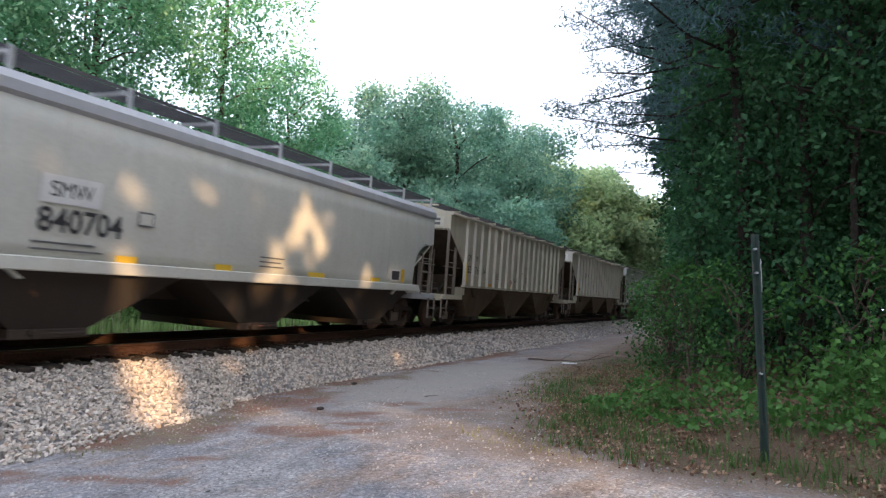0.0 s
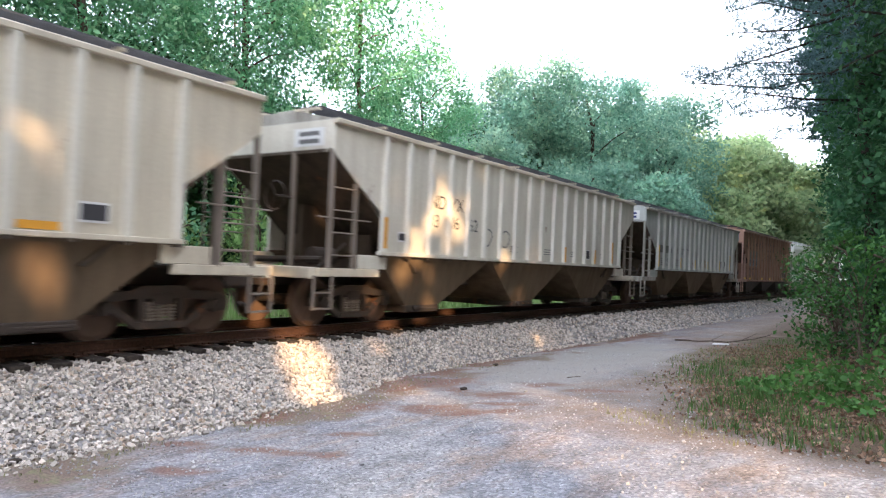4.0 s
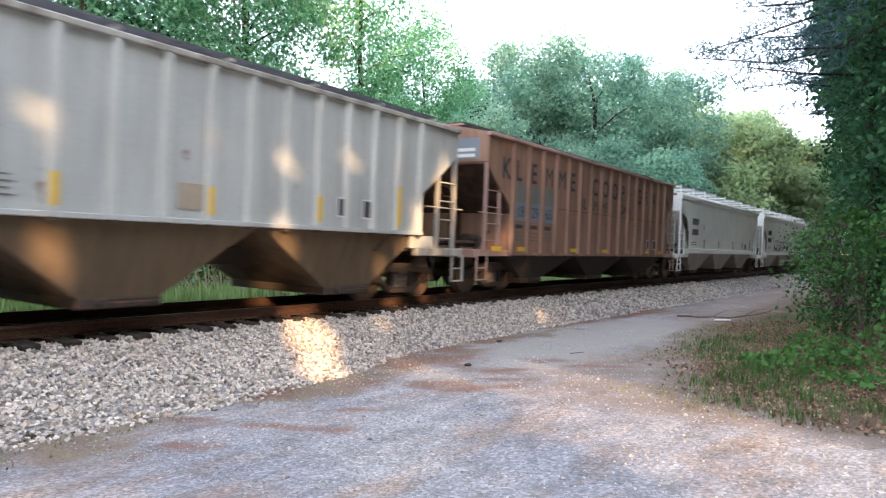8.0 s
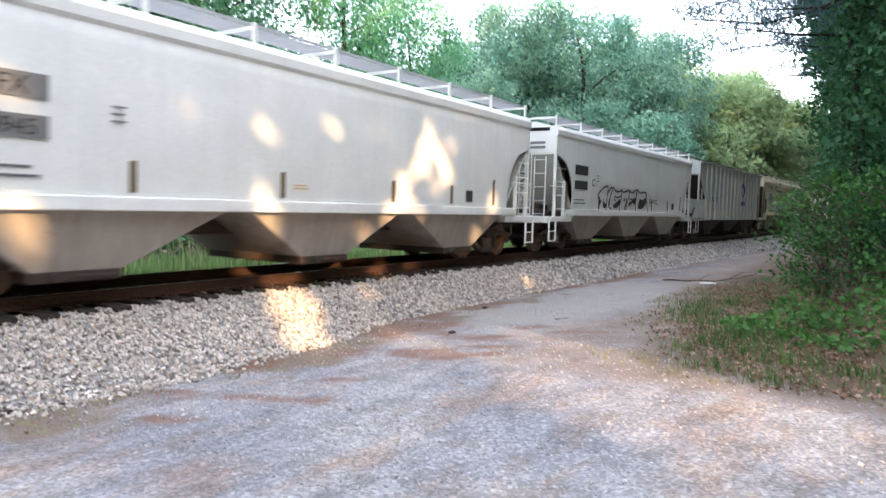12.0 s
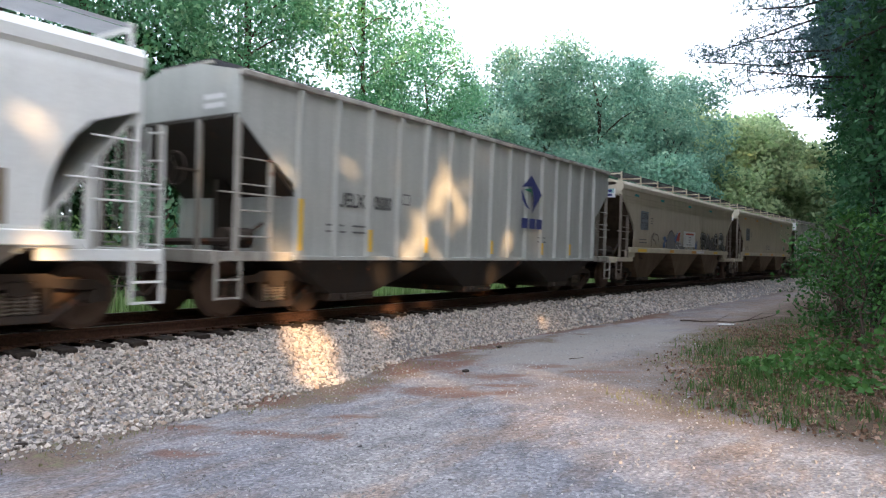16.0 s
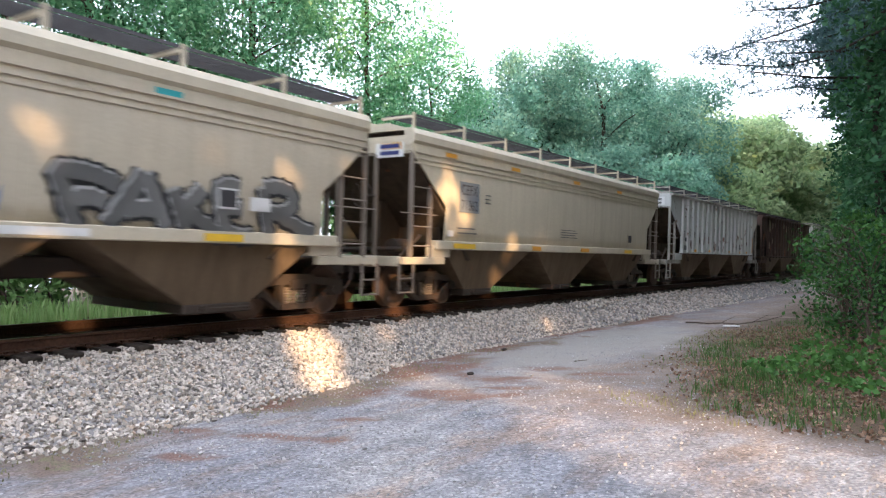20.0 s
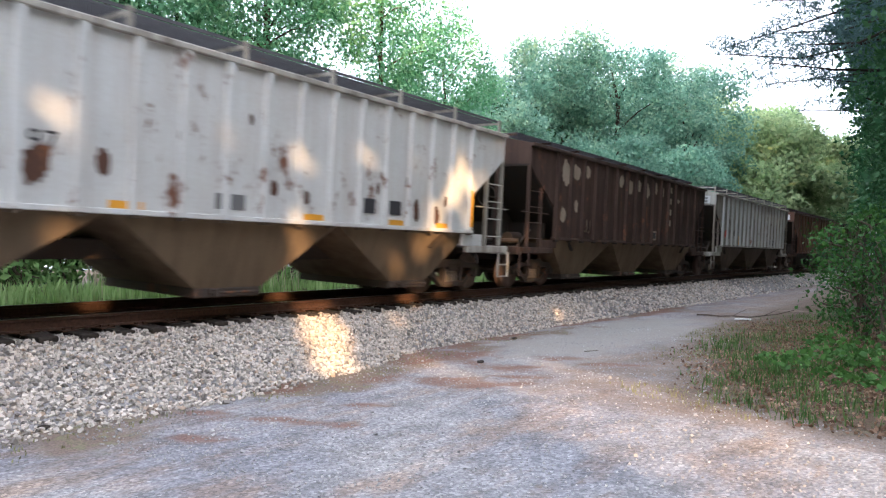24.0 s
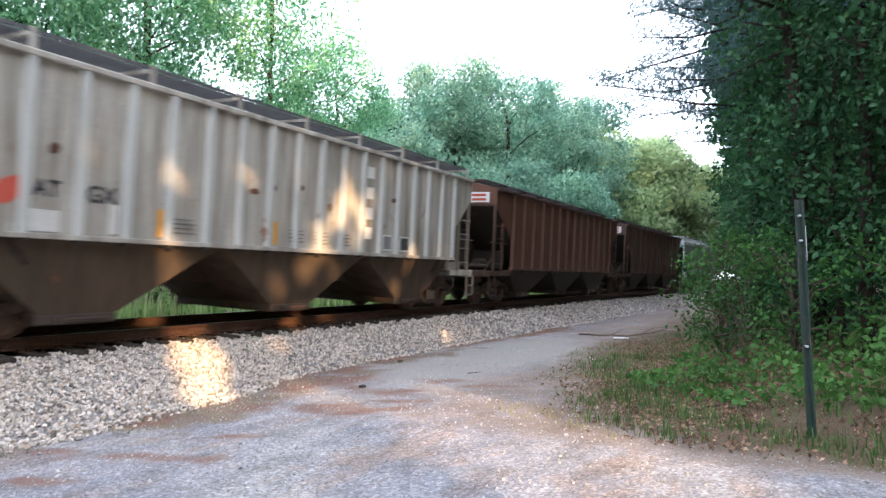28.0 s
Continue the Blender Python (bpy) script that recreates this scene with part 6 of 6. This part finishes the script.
    # chalky white car with rust spots
    c = add(10, hopper_car(10, "ribbed", P_CHALK, P_OLD, "chalky white ribbed hopper car with rust spots and dark numbers", 18, under=P_UNDER, chute=P_UNDER_TAN, walk_rail=True, roof_mat=P_OLD))
    for t, y in (("IF", -5.7), ("RX", -5.05), ("48", -4.3), ("73", -3.55), ("97", -2.82)):
        letters(t, 0.36, BLACK, c, SIDE_X, y, 2.05)
    for y0, y1, z0, z1 in ((-5.43, -5.01, 1.86, 2.02), (-5.5, -5.0, 1.5, 1.7), (-0.2, 0.33, 1.52, 1.75), (3.0, 3.33, 1.63, 1.9), (3.75, 4.1, 1.64, 1.9)):
        plate(c, "painted_panel", BLACK if z0 > 1.6 else INK, SIDE_X + 0.002, y0, y1, z0, z1)
    for y, z, ry, rz in ((-4.53, 1.75, 0.12, 0.18), (-3.4, 1.9, 0.16, 0.28), (-2.7, 1.9, 0.16, 0.26), (-1.9, 2.0, 0.08, 0.22), (-0.8, 2.5, 0.05, 0.07), (0.9, 1.9, 0.07, 0.16), (1.6, 1.8, 0.06, 0.14), (2.2, 1.75, 0.08, 0.12), (4.6, 1.75, 0.10, 0.2), (5.3, 1.7, 0.12, 0.18),
                        (5.6, 2.0, 0.05, 0.12), (-5.3, 3.2, 0.10, 0.05), (-5.4, 2.9, 0.06, 0.05), (0.4, 2.9, 0.04, 0.08), (2.9, 2.6, 0.05, 0.06), (4.3, 2.3, 0.05, 0.14), (1.5, 2.2, 0.06, 0.05), (3.4, 2.1, 0.05, 0.10)):
        blot(c, "rust_spot", RUSTY, y, z, ry, rz, rng)
    for y0, y1 in ((-4.05, -3.64), (-1.81, -1.33), (1.44, 2.0), (3.7, 4.2), (5.3, 5.7)):
        plate(c, "reflector", ORANGE, SIDE_X, y0, y1, 1.44, 1.54)
    strip(c, ORANGE, 6.2, 1.5, 2.3, 10)
    end_label(c, WHITE, 3.68, 10, 3.15, INK)

    # rusted brown car with patches of old cream paint
    c = add(11, hopper_car(11, "ribbed", P_RUST, P_RUST, "rusted dark brown hopper car with flaking cream patches", 16, under=P_UNDER_DARK, chute=P_UNDER_TAN, sill=1.36))
    for y, z, ry, rz in ((-5.3, 3.15, 0.24, 0.38), (-4.66, 3.24, 0.2, 0.26), (-3.9, 3.32, 0.16, 0.2), (-1.32, 3.28, 0.15, 0.22), (-0.54, 3.14, 0.18, 0.28), (0.23, 3.25, 0.17, 0.22), (1.06, 3.16, 0.18, 0.26), (1.9, 3.3, 0.15, 0.18), (2.65, 3.24, 0.13, 0.18), (4.4, 3.0, 0.2, 0.1), (-5.4, 2.0, 0.14, 0.25), (-4.6, 2.3, 0.1, 0.2)):
        blot(c, "paint_patch", CREAM_OLD, y, z, ry, rz, rng)
    scrawl(c, CREAM_OLD, SIDE_X + 0.01, [(-4.1, 1.95), (-4.05, 1.65), (-3.9, 1.62), (-3.85, 1.95), (-3.8, 1.6), (-3.65, 1.6), (-3.6, 1.92)], 0.018)
    for z in (2.02, 2.42, 2.84, 3.25):
        plate(c, "painted_bar", CREAM_OLD, SIDE_X + 0.002, 3.42, 3.66, z, z + 0.22)
    plate(c, "stencil_frame", CREAM_OLD, SIDE_X, 1.7, 2.12, 1.46, 1.78)
    plate(c, "stencil_panel", BLACK, SIDE_X + 0.004, 1.75, 2.07, 1.51, 1.73)
    plate(c, "white_patch", WHITE, SIDE_X, 5.7, 5.95, 1.46, 1.58)

    # worn grey car
    c = add(12, hopper_car(12, "ribbed", P_OLD, P_OLD, "worn streaked grey hopper car with white upright letters", 18, inset=0.91, rib_mat=P_GREY, under=P_UNDER_DARK, chute=P_UNDER, walk_rail=True, rungs=P_RUNG))
    letters("AT", 0.30, BLACK, c, SIDE_X + 0.006, -5.28, 1.92, bold=0.008)
    letters("GX", 0.32, BLACK, c, SIDE_X + 0.006, -4.52, 1.90, bold=0.008)
    for z in (1.74, 2.18, 2.64, 3.10):
        plate(c, "painted_bar", WHITE, SIDE_X + 0.002, 2.42, 2.70, z, z + 0.26)
    for y0, y1, z0, z1 in ((-4.14, -4.0, 1.48, 1.9), (-5.3, -4.9, 1.46, 1.74)):
        plate(c, "pale_panel", P_CHALK, SIDE_X, y0, y1, z0, z1)
    blot(c, "paint_patch", SPRAY_RED, -5.6, 1.95, 0.18, 0.18, rng)
    outline_tag(c, SIDE_X, 3.22, 3.55, 1.54, 1.84, SPRAY_GREY)
    outline_tag(c, SIDE_X, 4.0, 4.36, 1.54, 1.84)
    for y in (-3.25, -0.6):
        plate(c, "reflector", ORANGE, SIDE_X + 0.002, y - 0.05, y + 0.05, 1.48, 1.9)
    for y in (-3.0, -0.2, 0.6, 1.4):
        bars(c, INK, SIDE_X, y, y + 0.45, 1.55, 1.8, 4)
    for y, z in ((-5.0, 2.55), (-1.2, 2.4), (-0.7, 2.5), (0.1, 2.6), (3.6, 2.7)):
        blot(c, "rust_spot", RUSTY, y, z, 0.09, 0.07, rng)
    end_label(c, P_CHALK, 3.68, 12, 3.15, INK)

    # the tail of what is seen
    for k, mat, label in ((13, P_RED, "red-brown ribbed hopper car with a white number panel"), (14, P_RUST, "rusty red hopper car with pale patches")):
        c = add(k, hopper_car(k, "ribbed", mat, P_RUST, label, 14, under=P_UNDER_DARK, chute=P_UNDER_DARK, sill=1.2))
        end_label(c, WHITE, 3.68, k, 3.15, SPRAY_RED)
        for y in (-5.0, -3.9):
            plate(c, "white_patch", WHITE if k == 14 else P_RUST, SIDE_X, y, y + 0.25, 2.2, 2.6)
    add(15, hopper_car(15, "smooth", P_SLATE, P_STEELY, "slate green smooth-sided hopper car with pale roof edge", eave=3.5, sill=1.3, under=P_UNDER_DARK, chute=P_UNDER_DARK, walk_rail=True))
    return out


TRAIN = train()


# ---- low growth, litter, post, stick ----
def blades(name, pts, heights, mat, rng, parent=None, width=0.012, bend=0.35):
    """Grass: narrow bent blades."""
    n = len(pts)
    a = rng.uniform(0, 6.283, n)
    lean = rng.uniform(0.1, bend, n) * heights
    dx, dy = np.cos(a), np.sin(a)
    p = np.asarray(pts, float)
    w = width * rng.uniform(0.7, 1.3, n)
    up = np.zeros((n, 5, 3))
    up[:, 0] = p + np.stack([-dy * w, dx * w, np.zeros(n)], 1)
    up[:, 1] = p + np.stack([dy * w, -dx * w, np.zeros(n)], 1)
    m = p + np.stack([dx * lean * 0.3, dy * lean * 0.3, heights * 0.6], 1)
    up[:, 2] = m + np.stack([dy * w * 0.8, -dx * w * 0.8, np.zeros(n)], 1)
    up[:, 3] = m + np.stack([-dy * w * 0.8, dx * w * 0.8, np.zeros(n)], 1)
    up[:, 4] = p + np.stack([dx * lean, dy * lean, heights], 1)
    f = []
    for k in range(n):
        b = k * 5
        f += [(b, b + 1, b + 2, b + 3), (b + 3, b + 2, b + 4)]
    return raw(name, up.reshape(-1, 3).tolist(), f, mat, parent)


def scatter(rng, n, x0, x1, y0, y1, test):
    out = []
    while len(out) < n:
        x, y = rng.uniform(x0, x1), rng.uniform(y0, y1)
        if test(x, y):
            out.append((x, y, ground_height(x, y)))
    return out


def growth():
    rng = np.random.default_rng(44)
    # thin grass at the road's edge and on the bank
    def edge(x, y):
        d = x - road_edge(y) + 0.5 * fbm(x, y, 0.8)
        return 0.0 < d < 3.2 and rng.random() < math.exp(-((d - 1.5) / 1.0) ** 2) * (0.25 + 0.75 * (fbm(x + 5, y, 0.7) > 0.0))
    p = scatter(rng, 2300, -4.2, 3.2, 4.2, 22, edge)
    ob = blades("grass", p, 0.02 + 0.12 * rng.random(len(p)) ** 2.0, GRASS, rng, None, 0.006, 0.9)
    tagged(ob, "thin green grass on the verge of the road", "grass", kind="stuff")
    # tufts of longer grass
    p, h = [], []
    for x, y, r, n in ((-2.05, 10.6, 0.22, 160), (-2.0, 9.4, 0.16, 90), (-1.75, 10.1, 0.25, 170), (-2.5, 11.6, 0.25, 140), (-3.0, 12.6, 0.3, 150), (-1.5, 9.2, 0.2, 110), (-1.0, 8.5, 0.2, 110), (-0.4, 8.2, 0.18, 90), (0.15, 7.75, 0.16, 90), (-2.3, 8.9, 0.12, 50), (-1.7, 8.0, 0.16, 70), (-1.0, 7.5, 0.2, 80), (0.7, 7.4, 0.25, 130), (-3.3, 13.6, 0.3, 120), (-2.7, 14.5, 0.35, 160), (0.4, 8.9, 0.3, 130), (-1.3, 11.3, 0.25, 130), (1.3, 7.9, 0.3, 140), (-8.6, 11.9, 0.16, 70)):
        for _ in range(int(n * 0.8)):
            a, d = rng.uniform(0, 6.283), 2.1 * r * rng.random() ** 0.8
            q = (x + d * math.cos(a), y + d * math.sin(a))
            p.append((*q, ground_height(*q) if x > -8 else 0.05))
            h.append(rng.uniform(0.04, 0.20))
    ob = blades("grass_tufts", p, np.array(h), GRASS, rng, None, 0.007, 0.9)
    tagged(ob, "tufts of longer green grass on the verge", "grass", kind="stuff")
    def dry(x, y):
        d = x - road_edge(y) + 0.5 * fbm(x, y, 0.8)
        return -0.9 < d < 1.2 and fbm(x + 15, y, 0.8) > 0.05
    p = scatter(rng, 1700, -4.4, 2.6, 4.2, 18, dry)
    ob = blades("dry_grass", p, rng.uniform(0.015, 0.07, len(p)), STUBBLE, rng, None, 0.006, 1.2)
    tagged(ob, "sparse yellowed grass along the road's edge", "grass", kind="stuff")
    def foot(x, y):
        d = x - bed_foot(y)
        return -0.35 < d < 1.0 and fbm(x + 3, y + 8, 0.9) > 0.08
    p = scatter(rng, 700, -8.6, -5.6, 1.5, 13, foot)
    ob = blades("dry_grass", p, rng.uniform(0.01, 0.045, len(p)), STUBBLE, rng, None, 0.006, 1.3)
    tagged(ob, "sparse short grass at the foot of the stone bed", "grass", kind="stuff")
    # dead leaves on the bank and the verge
    def litter(x, y):
        d = x - road_edge(y) + 0.4 * fbm(x, y, 0.9)
        return -0.5 < d < 6 and rng.random() < min(1.0, 0.08 + 0.9 * max(0.0, d)) and rng.random() < 0.25 + 0.75 * (fbm(x - 7, y + 2, 0.5) > -0.1)
    p = np.array(scatter(rng, 26000, -4.2, 4.5, 4.0, 20, litter)) + (0, 0, 0.012)
    ob = leaf_mesh("leaf_litter", p, rng.uniform(0.025, 0.075, len(p)), LITTER, rng, 0.6)
    tagged(ob, "brown dead leaves scattered on the bank", "leaf litter", kind="stuff")
    # broad-leaved weeds under the trees
    for x, y, r, h in ((-0.9, 11.4, 0.5, 0.35), (0.0, 10.9, 0.55, 0.45), (0.9, 10.0, 0.6, 0.5), (1.5, 9.4, 0.6, 0.7), (2.0, 9.0, 0.6, 0.9), (0.5, 9.2, 0.5, 0.3), (1.2, 8.5, 0.5, 0.3), (-1.4, 12.2, 0.45, 0.4), (-1.9, 11.2, 0.35, 0.2), (2.6, 9.6, 0.7, 1.2), (1.7, 10.6, 0.7, 0.9), (-0.2, 12.0, 0.5, 0.5), (2.9, 8.6, 0.6, 0.8), (0.2, 9.9, 0.45, 0.35), (-1.0, 9.9, 0.35, 0.2), (-1.5, 10.5, 0.4, 0.3), (-0.7, 11.0, 0.45, 0.35), (-1.35, 13.3, 0.5, 0.4), (0.8, 12.2, 0.5, 0.5), (-0.4, 9.4, 0.4, 0.25), (1.1, 9.2, 0.5, 1.0), (1.7, 8.7, 0.55, 1.2)):
        weed = tagged(new("weed_patch"), "patch of broad-leaved green weeds under the trees", "weeds", "weeds on the bank")
        weed.location = (x, y, ground_height(x, y))
        n = int(260 * r * (0.8 + h))
        a, d = rng.uniform(0, 6.283, n), r * rng.random(n) ** 0.6
        c = np.stack([d * np.cos(a), d * np.sin(a), h * rng.random(n) ** 0.7 * (1.15 - d / r * 0.6) + 0.02], 1)
        leaf_mesh("leaves", c, rng.uniform(0.05, 0.125, n), LEAF_WEED, rng, 0.75, weed)
    # reeds, grass and weeds behind the track
    def beyond(x, y):
        d = TRACK_X + y * y / (2 * RADIUS) - x
        return 2.9 < d < 7.5 and rng.random() < 0.3 + 0.7 * (fbm(x, y, 0.4) > -0.1)
    p = scatter(rng, 9000, -18, -12.5, -2, 42, beyond)
    ob = blades("grass", p, rng.uniform(0.12, 0.55, len(p)), GRASS_TALL_LIT, rng, None, 0.022)
    tagged(ob, "rank green grass and weeds behind the track", "grass", kind="stuff")
    p = scatter(rng, 420, -17, -14.0, 8, 26, lambda x, y: fbm(x, y, 0.35) > 0.05)
    ob = blades("dry_reeds", p, rng.uniform(0.5, 1.2, len(p)), STRAW, rng, None, 0.014, 0.5)
    tagged(ob, "pale dry reeds behind the track", "reeds", kind="stuff")
    # pebbles strewn over the road
    base = np.array([(-1, -1, -1), (1, -1, -1), (1, 1, -1), (-1, 1, -1), (-1, -1, 1), (1, -1, 1), (1, 1, 1), (-1, 1, 1)], float) * 0.5
    quads = np.array([(0, 3, 2, 1), (4, 5, 6, 7), (0, 1, 5, 4), (1, 2, 6, 5), (2, 3, 7, 6), (3, 0, 4, 7)])
    n = 8500
    y = 3.2 + 13 * rng.random(n) ** 1.5
    x = rng.uniform(-7.6, 1.0, n)
    x, y = x[x < np.array([road_edge(q) + 0.4 for q in y])], y[x < np.array([road_edge(q) + 0.4 for q in y])]
    n = len(x)
    c = np.stack([x, y, [ground_height(i, j) + 0.002 for i, j in zip(x, y)]], 1)
    s = rng.uniform(0.006, 0.017, (n, 1)) * np.where(rng.random((n, 1)) < 0.03, 2.0, 1.0)
    blk = (base[None] + rng.uniform(-0.15, 0.15, (n, 8, 3))) * s[:, :, None]
    V = np.einsum("nij,nkj->nki", rand_turns(rng, n), blk) + c[:, None, :]
    F = (np.arange(n)[:, None, None] * 8 + quads[None]).reshape(-1, 4)
    ob = raw("road_pebbles", V.reshape(-1, 3).tolist(), F.tolist(), PEBBLE)
    tagged(ob, "small pale pebbles strewn over the gravel road", "gravel", kind="stuff")
    for x, y, r in ((-7.09, 12.43, 0.06), (-5.88, 9.23, 0.06), (-7.05, 3.2, 0.06)):
        bm = bmesh.new()
        bmesh.ops.create_icosphere(bm, subdivisions=2, radius=r)
        for v in bm.verts:
            v.co *= 1 + 0.25 * noise.noise(v.co * 30)
            v.co.z *= 0.5
        ob = link("clod", bm, TIE)
        ob.location = (x, y, ground_height(x, y) + r * 0.3)
        tagged(ob, "dark clod of earth on the pale gravel", "clod")


growth()


def post():
    """A green steel channel post with a pale strip near its top."""
    thing = tagged(new("sign_post"), "dark green steel channel post standing on the bank", "post")
    m, n, l, b = material("post_green", 0.6)
    v = coords(n, l)
    l.new(blend(n, l, ramp(n, l, noise_tex(n, l, v, 9.0, 5), ((0.5, 0.0), (0.7, 0.7))), (0.028, 0.05, 0.042), (0.09, 0.075, 0.06)), b.inputs["Base Color"])
    z = ground_height(0.24, 7.95)
    thing.location = (0.24, 7.95, z)
    thing.rotation_euler = (0, radians(-0.8), radians(24))
    bm = bmesh.new()
    prism(bm, [(-0.045, -0.02), (-0.03, -0.02), (-0.018, 0.02), (0.018, 0.02), (0.03, -0.02), (0.045, -0.02), (0.045, -0.012), (0.034, -0.012), (0.022, 0.03), (-0.022, 0.03), (-0.034, -0.012), (-0.045, -0.012)], "z", -0.2, 2.36 - z)
    part("channel", bm, m, thing)
    for k, h in enumerate((2.20, 1.95, 0.9)):
        bm = bmesh.new()
        rod(bm, (0, -0.035, h - z), (0, 0.05, h - z), 0.012, 6)
        part("bolt", bm, P_STEELY, thing)
    bm = bmesh.new()
    box(bm, 0.046, 0.052, -0.02, 0.0, 1.75 - z, 2.1 - z)
    part("pale_strip", bm, P_STEELY, thing)


post()


def fallen():
    bm = bmesh.new()
    pts = [Vector(p) for p in ((-5.6, 20.4, 0.03), (-5.25, 20.12, 0.05), (-4.9, 20.05, 0.03), (-4.55, 19.92, 0.06), (-4.1, 19.95, 0.035), (-3.8, 20.2, 0.07), (-3.5, 20.6, 0.10), (-3.15, 20.8, 0.2))]
    for k, (p, q) in enumerate(zip(pts, pts[1:])):
        rod(bm, p, q, 0.026 - 0.0025 * k, 7, 0.0235 - 0.0025 * k)
    rod(bm, pts[3], pts[3] + Vector((0.3, 0.35, 0.16)), 0.010, 5, 0.004)
    rod(bm, pts[5], pts[5] + Vector((0.4, 0.1, 0.2)), 0.010, 5, 0.004)
    tagged(link("fallen_branch", bm, BARK), "dark fallen branch lying across the gravel road", "branch")
    bm = bmesh.new()
    box(bm, -4.35, -3.95, 19.25, 19.4, 0.01, 0.04, 0.01)
    tagged(link("scrap_of_litter", bm, WHITE), "white scrap lying on the gravel beside the branch", "litter")
    rng = random.Random(4)
    for x, y, d in ((-1.6, 9.0, 0.5), (-0.9, 8.4, 0.35), (0.6, 8.2, 0.4), (-2.2, 10.3, 0.3), (-5.0, 11.2, 0.25), (-0.3, 9.6, 0.6)):
        a = rng.uniform(0, 3.1)
        bm = bmesh.new()
        z = ground_height(x, y) + 0.015
        rod(bm, (x, y, z), (x + d * math.cos(a), y + d * math.sin(a), z + 0.03), 0.008, 5, 0.004)
        tagged(link("twig", bm, BARK), "thin dry twig lying among dead leaves", "twig")


fallen()


# ---- motion ----
def motions():
    for car, centre in TRAIN:
        walk(car, [(float(t), on_track(centre - SPEED * t)) for t in range(29)])
    turn = math.degrees(SPEED / WHEEL_R)
    for wheel, s in WHEELSETS:
        m = wheel.matrix_basis.copy()
        walk(wheel, [(k / 15.0, m @ pose(0, 0, 0, s * turn * k / 15.0)) for k in range(421)])


motions()
